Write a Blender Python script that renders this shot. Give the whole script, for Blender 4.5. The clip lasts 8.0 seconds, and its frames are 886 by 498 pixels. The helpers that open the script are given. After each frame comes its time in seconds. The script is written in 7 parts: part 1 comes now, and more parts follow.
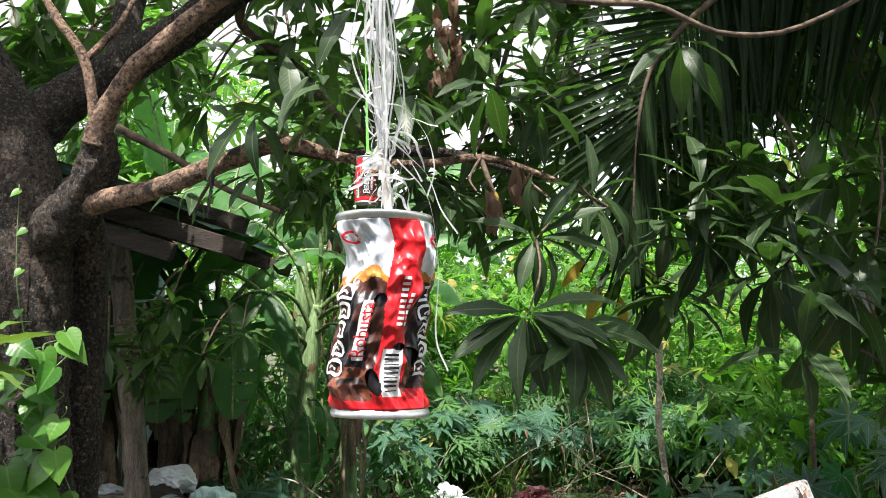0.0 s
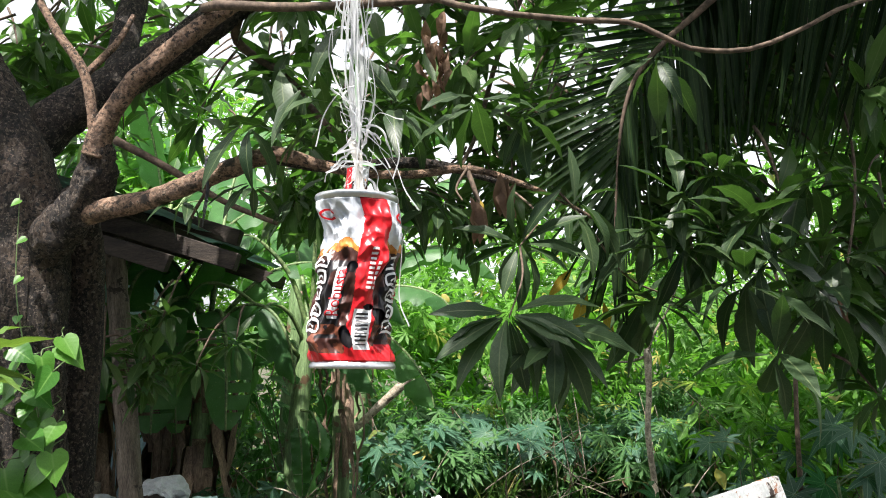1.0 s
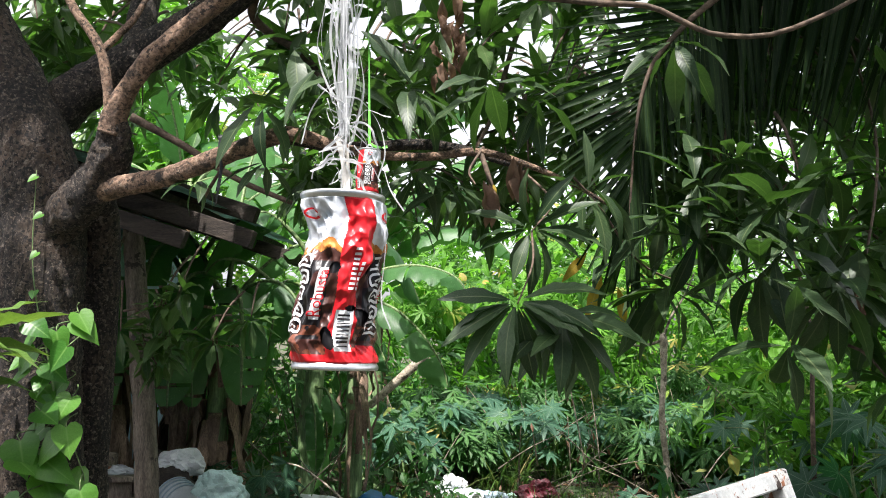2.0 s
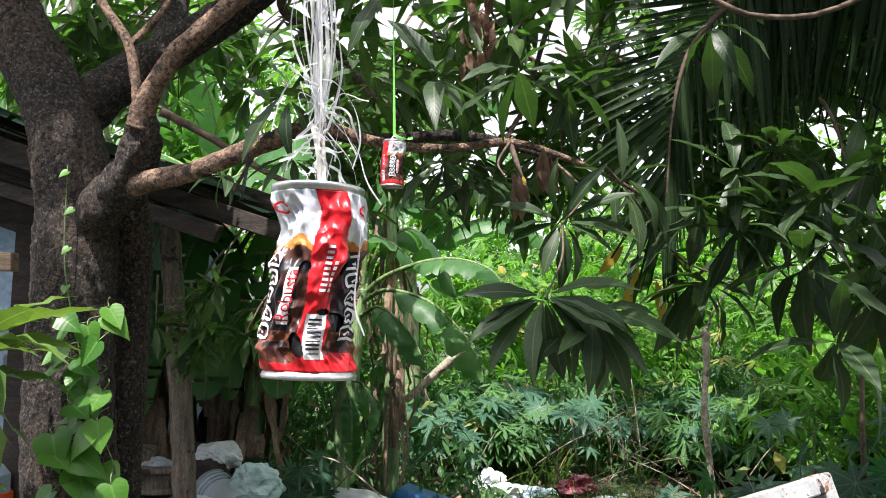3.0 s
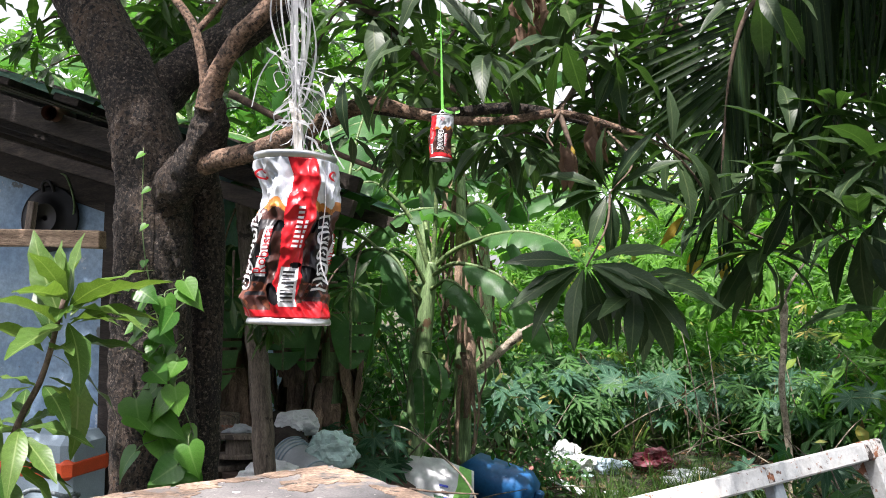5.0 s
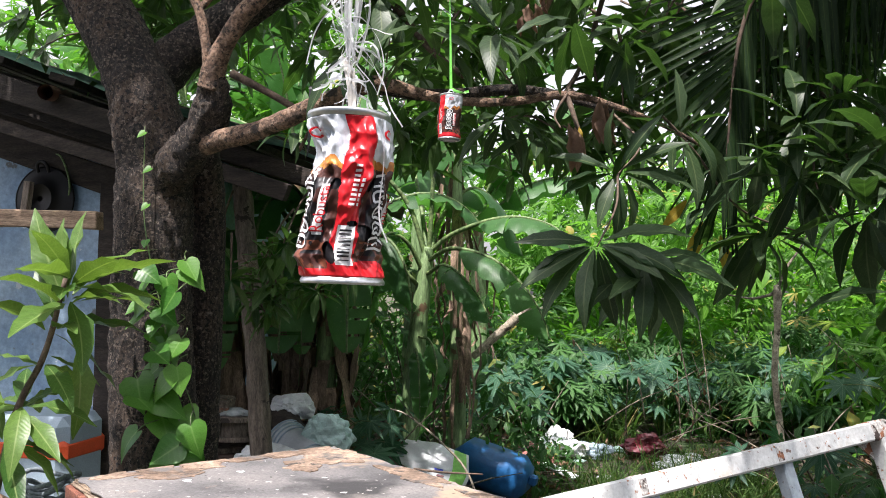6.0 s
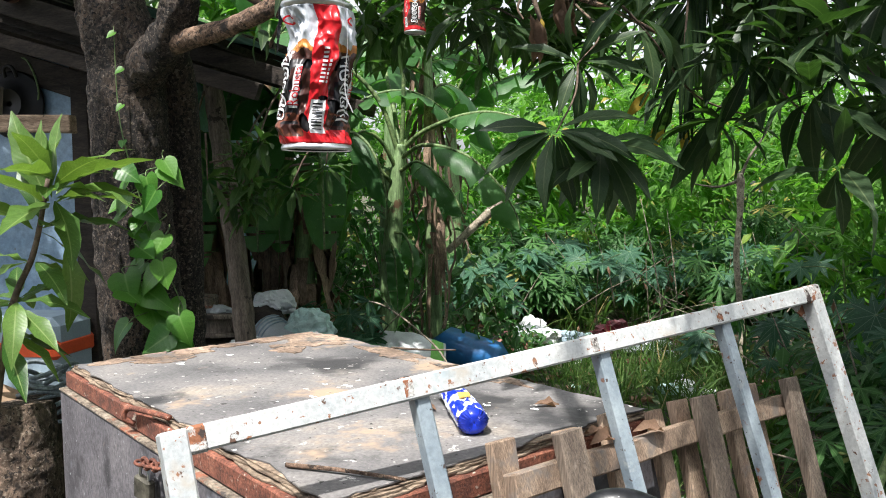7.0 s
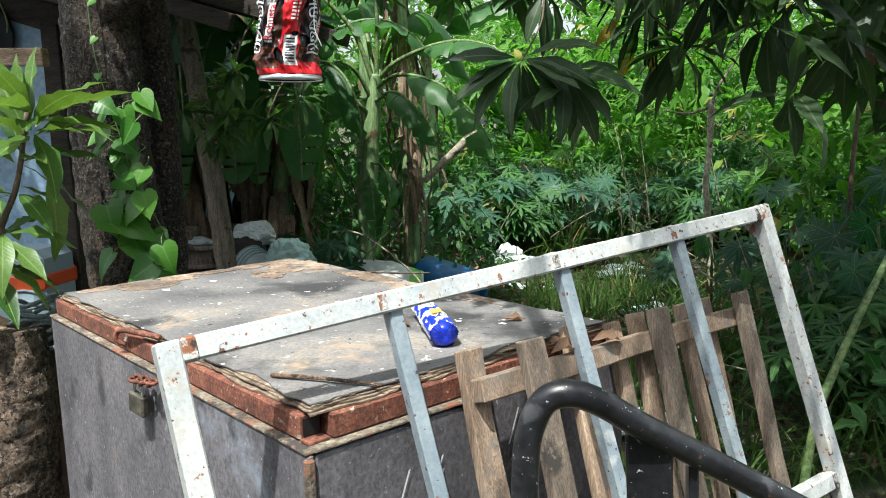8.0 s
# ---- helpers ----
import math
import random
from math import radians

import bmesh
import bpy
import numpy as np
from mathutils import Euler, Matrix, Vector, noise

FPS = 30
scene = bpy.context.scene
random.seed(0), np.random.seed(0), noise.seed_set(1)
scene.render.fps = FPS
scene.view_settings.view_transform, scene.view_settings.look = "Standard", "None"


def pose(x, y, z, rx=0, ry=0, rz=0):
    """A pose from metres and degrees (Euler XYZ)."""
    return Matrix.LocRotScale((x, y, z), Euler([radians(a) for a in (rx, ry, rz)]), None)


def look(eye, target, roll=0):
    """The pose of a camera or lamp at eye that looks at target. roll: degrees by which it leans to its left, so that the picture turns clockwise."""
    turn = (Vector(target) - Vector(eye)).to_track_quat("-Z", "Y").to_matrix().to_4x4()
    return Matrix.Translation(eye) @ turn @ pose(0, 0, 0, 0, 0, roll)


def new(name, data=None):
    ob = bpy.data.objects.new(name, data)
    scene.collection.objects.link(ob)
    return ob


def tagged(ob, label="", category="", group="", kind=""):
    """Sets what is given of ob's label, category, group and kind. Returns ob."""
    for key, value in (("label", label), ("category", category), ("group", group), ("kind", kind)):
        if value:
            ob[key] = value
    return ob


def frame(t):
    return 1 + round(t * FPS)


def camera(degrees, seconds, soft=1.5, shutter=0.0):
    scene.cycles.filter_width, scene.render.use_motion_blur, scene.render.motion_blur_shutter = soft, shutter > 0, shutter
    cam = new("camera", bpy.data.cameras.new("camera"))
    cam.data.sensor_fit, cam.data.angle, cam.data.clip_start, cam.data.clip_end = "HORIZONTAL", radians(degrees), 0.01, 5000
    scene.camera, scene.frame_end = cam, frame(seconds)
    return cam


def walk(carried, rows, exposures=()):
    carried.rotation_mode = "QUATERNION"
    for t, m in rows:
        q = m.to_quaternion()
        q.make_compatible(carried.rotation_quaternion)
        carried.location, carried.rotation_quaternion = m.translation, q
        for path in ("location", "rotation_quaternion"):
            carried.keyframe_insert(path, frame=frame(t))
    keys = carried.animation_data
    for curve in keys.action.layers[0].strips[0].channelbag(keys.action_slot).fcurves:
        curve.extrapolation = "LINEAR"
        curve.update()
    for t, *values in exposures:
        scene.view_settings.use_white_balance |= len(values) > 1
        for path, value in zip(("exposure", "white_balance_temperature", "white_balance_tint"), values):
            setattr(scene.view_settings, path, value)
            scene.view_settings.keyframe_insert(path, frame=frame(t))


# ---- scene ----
cam = camera(57.9, 8.0, soft=0.95)
PATH = [
    (0, (0.164, 0.059, 1.294), (0.084, 2.043, 1.528), -0.8),
    (0.5, (0.172, 0.017, 1.267), (0.11, 1.998, 1.531), -1.0),
    (1, (0.186, -0.006, 1.259), (0.119, 1.973, 1.537), -0.8),
    (2.5, (0.219, 0.017, 1.282), (0.063, 2.0, 1.483), 1.0),
    (3, (0.238, 0.051, 1.283), (0.016, 2.028, 1.486), 0.5),
    (3.5, (0.269, 0.054, 1.295), (-0.008, 2.025, 1.492), -0.2),
    (4, (0.287, 0.039, 1.303), (-0.032, 2.005, 1.485), -0.0),
    (4.5, (0.314, 0.01, 1.286), (-0.082, 1.965, 1.429), -0.1),
    (4.7, (0.327, 0.015, 1.271), (-0.106, 1.963, 1.407), 0.1),
    (5.8, (0.279, 0.008, 1.264), (-0.102, 1.965, 1.427), 0.7),
    (6, (0.277, 0.009, 1.25), (-0.12, 1.967, 1.361), 0.6),
    (6.5, (0.286, -0.031, 1.225), (-0.064, 1.938, 1.21), 0.3),
    (7, (0.311, -0.093, 1.22), (-0.028, 1.873, 1.084), -0.9),
    (7.5, (0.329, -0.129, 1.217), (0.006, 1.83, 0.974), -1.3),
    (8, (0.341, -0.18, 1.214), (0.052, 1.775, 0.907), -1.6),
]
EXPOSURES = [(0.0, 1.06, 6500, 12), (2.5, 1.03, 6350, 15), (4.5, 0.98, 6350, 18), (6.0, 0.80, 6350, 18), (7.0, 0.66, 6300, 11), (8.0, 0.61, 6200, 5)]
walk(cam, [(t, look(eye, target, roll)) for t, eye, target, roll in PATH], EXPOSURES)

# ---------------------------------------------------------------- light
SUN_TO = Vector((-0.10, -0.42, 0.90)).normalized()
world = bpy.data.worlds.new("sky_world")
scene.world = world
world.use_nodes = True
wn = world.node_tree.nodes
wl = world.node_tree.links
sky = wn.new("ShaderNodeTexSky")
sky.sky_type = "NISHITA"
sky.sun_disc = False
sky.sun_elevation = math.asin(SUN_TO.z)
sky.sun_rotation = math.atan2(SUN_TO.x, SUN_TO.y)
sky.air_density, sky.dust_density, sky.ozone_density = 1.0, 4.0, 1.0
haze = wn.new("ShaderNodeHueSaturation")
haze.inputs["Saturation"].default_value, haze.inputs["Value"].default_value = 0.16, 1.55
wl.new(sky.outputs[0], haze.inputs["Color"])
wl.new(haze.outputs[0], wn["Background"].inputs["Color"])
wn["Background"].inputs["Strength"].default_value = 0.12
sun = new("sun", bpy.data.lights.new("sun", "SUN"))
sun.data.energy, sun.data.angle, sun.data.color = 5.0, radians(0.6), (1.0, 0.96, 0.88)
sun.matrix_basis = look(SUN_TO * 50, (0, 0, 0))


# ---------------------------------------------------------------- materials
def node_mat(name):
    m = bpy.data.materials.new(name)
    m.use_nodes = True
    nt = m.node_tree
    return m, nt, nt.nodes["Principled BSDF"]


def ramp(nt, fac, stops):
    r = nt.nodes.new("ShaderNodeValToRGB")
    el = r.color_ramp.elements
    while len(el) < len(stops):
        el.new(0.5)
    for e, (p, c) in zip(el, stops):
        e.position, e.color = p, (*c, 1)
    nt.links.new(fac, r.inputs[0])
    return r.outputs[0]


def tex_noise(nt, scale, detail=4, stretch=(1, 1, 1), rough=0.6):
    co = nt.nodes.new("ShaderNodeTexCoord")
    mp = nt.nodes.new("ShaderNodeMapping")
    mp.inputs["Scale"].default_value = stretch
    nz = nt.nodes.new("ShaderNodeTexNoise")
    nz.inputs["Scale"].default_value, nz.inputs["Detail"].default_value = scale, detail
    nz.inputs["Roughness"].default_value = rough
    nt.links.new(co.outputs["Object"], mp.inputs[0])
    nt.links.new(mp.outputs[0], nz.inputs["Vector"])
    return nz.outputs["Fac"]


def mixc(nt, fac, a, b, mode="MIX"):
    mx = nt.nodes.new("ShaderNodeMix")
    mx.data_type, mx.blend_type = "RGBA", mode
    for i, v in ((0, fac), (6, a), (7, b)):
        if isinstance(v, (int, float)):
            mx.inputs[i].default_value = v
        elif isinstance(v, tuple):
            mx.inputs[i].default_value = (*v, 1)
        else:
            nt.links.new(v, mx.inputs[i])
    return mx.outputs[2]


def rand_value(nt):
    """One value in 0..1 for each piece, whether an object or an island of a mesh."""
    oi, ge = nt.nodes.new("ShaderNodeObjectInfo"), nt.nodes.new("ShaderNodeNewGeometry")
    ad, fr = nt.nodes.new("ShaderNodeMath"), nt.nodes.new("ShaderNodeMath")
    ad.operation, fr.operation = "ADD", "FRACT"
    nt.links.new(oi.outputs["Random"], ad.inputs[0])
    nt.links.new(ge.outputs["Random Per Island"], ad.inputs[1])
    nt.links.new(ad.outputs[0], fr.inputs[0])
    return fr.outputs[0]


def bumped(nt, bsdf, height, strength, distance):
    b = nt.nodes.new("ShaderNodeBump")
    b.inputs["Strength"].default_value, b.inputs["Distance"].default_value = strength, distance
    nt.links.new(height, b.inputs["Height"])
    nt.links.new(b.outputs[0], bsdf.inputs["Normal"])


def surf(name, stops, scale=12, rough=0.7, bump=0.4, dist=0.004, fine=60, stretch=(1, 1, 1), spots=None, metal=0.0, piece=0.0, grit=0.85, span=(0.45, 1.5)):
    """A weathered surface: a coarse colour noise, a fine grain, optional spots (colour, scale, threshold, width of their edge)."""
    m, nt, bs = node_mat(name)
    coarse = tex_noise(nt, scale, 5, stretch)
    grain = tex_noise(nt, fine, 6, stretch, 0.7)
    col = ramp(nt, coarse, [(0.5 + (p - 0.5) * 0.7, c) for p, c in stops])
    g = ramp(nt, grain, [(0.36, (span[0],) * 3), (0.64, (span[1],) * 3)])
    col = mixc(nt, grit, col, g, "MULTIPLY")
    if spots:
        for c, sc, th, *soft in spots:
            edge = soft[0] if soft else 0.025
            sp = ramp(nt, tex_noise(nt, sc, 5, (1, 1, 1), 0.65), [(0.5 + (th - 0.5) * 0.62, (0, 0, 0)), (0.5 + edge + (th - 0.5) * 0.62, (1, 1, 1))])
            col = mixc(nt, sp, col, c)
    if piece:
        tone = ramp(nt, rand_value(nt), [(0.0, (1 - piece,) * 3), (1.0, (1 + piece,) * 3)])
        col = mixc(nt, 1.0, col, tone, "MULTIPLY")
    nt.links.new(col, bs.inputs["Base Color"])
    bs.inputs["Roughness"].default_value, bs.inputs["Metallic"].default_value = rough, metal
    bumped(nt, bs, grain, bump, dist)
    return m


def leaf_mat(name, dark, light, vein, glow, rough=0.4, transl=0.35, ribs=22.0, old=None, spec=0.35):
    """A leaf: tone by piece, pale midrib and side veins by its own length, light through the blade."""
    m, nt, bs = node_mat(name)
    col = ramp(nt, rand_value(nt), [(0.0, dark), (0.93, light)] + ([(0.985, old)] if old else []))
    blot = ramp(nt, tex_noise(nt, 25, 4), [(0.3, (0.75, 0.75, 0.75)), (0.7, (1.2, 1.2, 1.2))])
    col = mixc(nt, 1.0, col, blot, "MULTIPLY")
    nick = ramp(nt, tex_noise(nt, 90, 3, (1, 1, 1), 0.5), [(0.645, (0, 0, 0)), (0.675, (0.55, 0.55, 0.55))])
    col = mixc(nt, nick, col, vein)
    uv = nt.nodes.new("ShaderNodeUVMap")
    sep = nt.nodes.new("ShaderNodeSeparateXYZ")
    nt.links.new(uv.outputs[0], sep.inputs[0])
    ab = nt.nodes.new("ShaderNodeMath")
    ab.operation = "ABSOLUTE"
    nt.links.new(sep.outputs[0], ab.inputs[0])
    rib = ramp(nt, ab.outputs[0], [(0.0, (1, 1, 1)), (0.10, (0, 0, 0))])
    col = mixc(nt, rib, col, vein)
    slant = nt.nodes.new("ShaderNodeMath")
    slant.operation = "MULTIPLY_ADD"
    nt.links.new(ab.outputs[0], slant.inputs[0])
    slant.inputs[1].default_value = -0.16
    nt.links.new(sep.outputs[1], slant.inputs[2])
    sn = nt.nodes.new("ShaderNodeMath")
    sn.operation = "MULTIPLY"
    nt.links.new(slant.outputs[0], sn.inputs[0])
    sn.inputs[1].default_value = ribs * 6.283
    co = nt.nodes.new("ShaderNodeMath")
    co.operation = "SINE"
    nt.links.new(sn.outputs[0], co.inputs[0])
    col = mixc(nt, ramp(nt, co.outputs[0], [(0.6, (0, 0, 0)), (1.0, (0.10, 0.10, 0.10))]), col, vein)
    nt.links.new(col, bs.inputs["Base Color"])
    bs.inputs["Roughness"].default_value = rough
    bs.inputs["Specular IOR Level"].default_value = spec
    bumped(nt, bs, co.outputs[0], 0.10, 0.001)
    tr = nt.nodes.new("ShaderNodeBsdfTranslucent")
    nt.links.new(mixc(nt, 0.7, col, glow), tr.inputs["Color"])
    ms = nt.nodes.new("ShaderNodeMixShader")
    ms.inputs[0].default_value = transl
    nt.links.new(bs.outputs[0], ms.inputs[1])
    nt.links.new(tr.outputs[0], ms.inputs[2])
    nt.links.new(ms.outputs[0], nt.nodes["Material Output"].inputs["Surface"])
    return m


def plain(name, c, rough=0.5, metal=0.0, vary=0.15, scale=40, spec=0.5):
    m = surf(name, [(0.3, tuple(v * (1 - vary) for v in c)), (0.7, tuple(v * (1 + vary) for v in c))], scale, rough, 0.15, 0.001, 220, metal=metal, grit=0.2)
    m.node_tree.nodes["Principled BSDF"].inputs["Specular IOR Level"].default_value = spec
    return m


BARK = surf("rough_mango_bark", [(0.2, (0.014, 0.012, 0.011)), (0.5, (0.036, 0.027, 0.022)), (0.8, (0.085, 0.058, 0.041))], 7, 0.93, 1.0, 0.04, 62, (1.5, 1.5, 0.6),
            [((0.115, 0.073, 0.047), 4.5, 0.60, 0.14), ((0.145, 0.112, 0.086), 100, 0.585, 0.03), ((0.20, 0.165, 0.135), 60, 0.67, 0.03), ((0.008, 0.007, 0.007), 75, 0.57, 0.03)], grit=1.0, span=(0.2, 2.0))
BARK_BROWN = surf("smooth_branch_bark", [(0.3, (0.12, 0.073, 0.049)), (0.7, (0.31, 0.195, 0.130))], 24, 0.85, 1.0, 0.015, 90, (1, 1, 1), [((0.040, 0.028, 0.021), 70, 0.60, 0.03), ((0.32, 0.225, 0.16), 90, 0.62, 0.03), ((0.03, 0.023, 0.018), 14, 0.62, 0.08)], grit=1.0, span=(0.3, 1.8))
TWIG = surf("twig_bark", [(0.3, (0.070, 0.048, 0.034)), (0.7, (0.15, 0.105, 0.075))], 20, 0.85, 0.5, 0.003)
PALE_BARK = surf("pale_sapling_bark", [(0.3, (0.24, 0.20, 0.15)), (0.7, (0.48, 0.42, 0.33))], 16, 0.85, 0.5, 0.003, spots=[((0.1, 0.08, 0.06), 12, 0.63)])
TWIG_PALE = surf("greyish_sapling_bark", [(0.3, (0.12, 0.10, 0.075)), (0.7, (0.28, 0.24, 0.18))], 16, 0.85, 0.5, 0.003, spots=[((0.06, 0.05, 0.04), 12, 0.61)])
LOG_BARK = surf("log_bark", [(0.3, (0.12, 0.085, 0.063)), (0.7, (0.33, 0.235, 0.17))], 12, 0.9, 1.0, 0.03, 80, (1, 1, 0.7), [((0.045, 0.034, 0.027), 55, 0.57, 0.03), ((0.44, 0.35, 0.27), 85, 0.60, 0.03), ((0.05, 0.037, 0.029), 7, 0.62, 0.08)], grit=1.0)
LEAF_MANGO = leaf_mat("mango_leaf", (0.022, 0.052, 0.018), (0.085, 0.145, 0.046), (0.14, 0.19, 0.08), (0.14, 0.38, 0.03), 0.36, 0.33, 16)
# brighter, yellower mango leaf for the sapling, with sunlight put into its green
LEAF_MANGO_LIT = leaf_mat("sunlit_young_mango_leaf", (0.022, 0.075, 0.014), (0.105, 0.190, 0.040), (0.24, 0.32, 0.11), (0.24, 0.42, 0.04), 0.40, 0.28, 16)
# far foliage green, raised and yellowed so the colour itself looks sunlit
LEAF_FAR = leaf_mat("sunlit_background_leaf", (0.018, 0.070, 0.010), (0.110, 0.270, 0.028), (0.20, 0.36, 0.09), (0.20, 0.58, 0.03), 0.5, 0.40, 8, (0.34, 0.26, 0.06), 0.25)
LEAF_BANANA = leaf_mat("banana_leaf", (0.034, 0.110, 0.034), (0.082, 0.200, 0.062), (0.20, 0.32, 0.13), (0.15, 0.46, 0.05), 0.42, 0.42, 45)
LEAF_VINE = leaf_mat("heart_vine_leaf", (0.032, 0.125, 0.016), (0.100, 0.240, 0.036), (0.15, 0.30, 0.07), (0.12, 0.42, 0.02), 0.36, 0.32, 6)
LEAF_CASTOR = leaf_mat("castor_leaf", (0.016, 0.060, 0.036), (0.042, 0.112, 0.066), (0.18, 0.30, 0.18), (0.07, 0.32, 0.07), 0.5, 0.30, 9, None, 0.28)
LEAF_CASSAVA = leaf_mat("cassava_leaf", (0.016, 0.058, 0.018), (0.060, 0.150, 0.040), (0.15, 0.28, 0.10), (0.10, 0.38, 0.04), 0.52, 0.30, 7, (0.30, 0.24, 0.07), 0.25)
# near-black green: the shade these fronds hang in is put into the colour
LEAF_PALM = leaf_mat("shaded_palm_leaflet", (0.005, 0.014, 0.005), (0.013, 0.032, 0.010), (0.05, 0.08, 0.02), (0.07, 0.17, 0.02), 0.6, 0.16, 3, None, 0.14)
GRASS = leaf_mat("grass_blade", (0.022, 0.058, 0.014), (0.085, 0.15, 0.036), (0.16, 0.24, 0.08), (0.15, 0.32, 0.04), 0.6, 0.35, 2, (0.36, 0.28, 0.13), 0.2)
# darker, duller copy of the mango leaf: shade on near clusters put into colour
LEAF_MANGO_NEAR = leaf_mat("shaded_mango_leaf", (0.014, 0.034, 0.015), (0.046, 0.080, 0.034), (0.13, 0.17, 0.075), (0.09, 0.24, 0.02), 0.42, 0.22, 16, None, 0.30)
LEAF_YELLOW = leaf_mat("yellowing_leaf", (0.30, 0.24, 0.03), (0.55, 0.36, 0.05), (0.45, 0.42, 0.12), (0.60, 0.42, 0.03), 0.5, 0.4, 16)
DRY_LEAF = leaf_mat("dry_brown_leaf", (0.10, 0.055, 0.035), (0.26, 0.165, 0.11), (0.18, 0.10, 0.06), (0.32, 0.18, 0.08), 0.75, 0.2, 10)
DRY_BANANA = surf("dry_banana_sheath", [(0.25, (0.10, 0.064, 0.046)), (0.7, (0.34, 0.235, 0.165))], 8, 0.9, 0.8, 0.006, 60, (3, 3, 0.5), piece=0.35)
STEM_BANANA = surf("banana_stem", [(0.3, (0.11, 0.19, 0.07)), (0.7, (0.24, 0.35, 0.16))], 6, 0.55, 0.4, 0.004, 40, (4, 4, 0.5), [((0.16, 0.10, 0.055), 5, 0.6)])
STEM_GREEN = surf("green_stem", [(0.3, (0.07, 0.13, 0.04)), (0.7, (0.16, 0.22, 0.08))], 15, 0.6, 0.3, 0.002)
SOIL = surf("soil_with_leaf_litter", [(0.3, (0.035, 0.028, 0.020)), (0.6, (0.085, 0.068, 0.048)), (0.8, (0.14, 0.12, 0.08))], 5, 0.95, 1.0, 0.03, 45, spots=[((0.22, 0.17, 0.11), 22, 0.66), ((0.05, 0.09, 0.03), 3, 0.55)])
WOOD_GREY = surf("weathered_plank", [(0.25, (0.085, 0.068, 0.055)), (0.7, (0.25, 0.205, 0.165))], 7, 0.88, 0.8, 0.005, 55, (6, 6, 0.9), [((0.05, 0.04, 0.035), 14, 0.66)], piece=0.2)
# very dark brown timber, its tone varied from piece to piece
WOOD_DARK = surf("dark_old_beam", [(0.25, (0.020, 0.016, 0.014)), (0.75, (0.065, 0.050, 0.040))], 7, 0.9, 0.7, 0.005, 50, (1, 5, 5), piece=0.25)
WOOD_PALE = surf("pallet_wood", [(0.2, (0.20, 0.135, 0.095)), (0.5, (0.36, 0.255, 0.18)), (0.8, (0.52, 0.385, 0.275))], 5, 0.85, 0.8, 0.004, 70, (6, 6, 0.35), [((0.12, 0.095, 0.08), 7, 0.66, 0.12), ((0.26, 0.22, 0.19), 11, 0.60, 0.10)], piece=0.3)
WOOD_SLAT = surf("grey_pallet_wood", [(0.2, (0.105, 0.078, 0.060)), (0.5, (0.20, 0.155, 0.120)), (0.8, (0.34, 0.265, 0.20))], 5, 0.88, 0.9, 0.005, 70, (6, 6, 0.35), [((0.055, 0.045, 0.038), 8, 0.64, 0.10), ((0.36, 0.30, 0.25), 14, 0.66, 0.08)], piece=0.3)
WOOD_BEAM = surf("bleached_beam", [(0.25, (0.22, 0.145, 0.095)), (0.75, (0.50, 0.36, 0.25))], 6, 0.85, 0.9, 0.006, 45, (0.8, 6, 6), [((0.08, 0.05, 0.035), 9, 0.66)])
WALL_BLUE = surf("faded_blue_wall_paint", [(0.3, (0.20, 0.30, 0.42)), (0.7, (0.32, 0.43, 0.54))], 3, 0.85, 0.3, 0.003, 40, (1, 1, 1), [((0.15, 0.16, 0.16), 4, 0.73), ((0.50, 0.55, 0.58), 9, 0.74)], grit=0.35)
ROOF_GREEN = surf("green_roof_sheet", [(0.3, (0.05, 0.11, 0.09)), (0.7, (0.12, 0.21, 0.17))], 6, 0.5, 0.3, 0.003, spots=[((0.14, 0.08, 0.05), 10, 0.65)])
STEEL = surf("pale_blue_chipped_paint", [(0.3, (0.42, 0.445, 0.455)), (0.7, (0.60, 0.60, 0.58))], 7, 0.45, 0.4, 0.001, 120, (1, 1, 1), [((0.44, 0.39, 0.33), 9, 0.62, 0.12), ((0.34, 0.42, 0.46), 6, 0.64, 0.08), ((0.27, 0.125, 0.065), 75, 0.68, 0.04), ((0.12, 0.065, 0.045), 45, 0.73, 0.03), ((0.31, 0.15, 0.085), 17, 0.73, 0.05)], grit=0.3)
STEEL_BAR = surf("blue_grey_paint", [(0.3, (0.19, 0.235, 0.275)), (0.7, (0.31, 0.36, 0.39))], 9, 0.42, 0.4, 0.001, 120, (1, 1, 1), [((0.42, 0.44, 0.44), 11, 0.66, 0.08), ((0.20, 0.085, 0.045), 26, 0.69, 0.04), ((0.06, 0.045, 0.04), 70, 0.71, 0.03)], grit=0.25)
WELD = surf("rusty_weld", [(0.3, (0.38, 0.36, 0.34)), (0.7, (0.56, 0.55, 0.52))], 22, 0.8, 0.9, 0.003, 160, (1, 1, 1), [((0.27, 0.105, 0.050), 38, 0.49, 0.05), ((0.05, 0.035, 0.03), 30, 0.57, 0.05)])
RUST = surf("rusty_red_iron", [(0.25, (0.085, 0.030, 0.021)), (0.55, (0.20, 0.070, 0.042)), (0.8, (0.30, 0.125, 0.078))], 22, 0.85, 0.8, 0.003, 170, spots=[((0.09, 0.036, 0.026), 12, 0.58, 0.12), ((0.46, 0.37, 0.30), 60, 0.70, 0.04), ((0.42, 0.34, 0.28), 14, 0.74, 0.04)], grit=1.0)
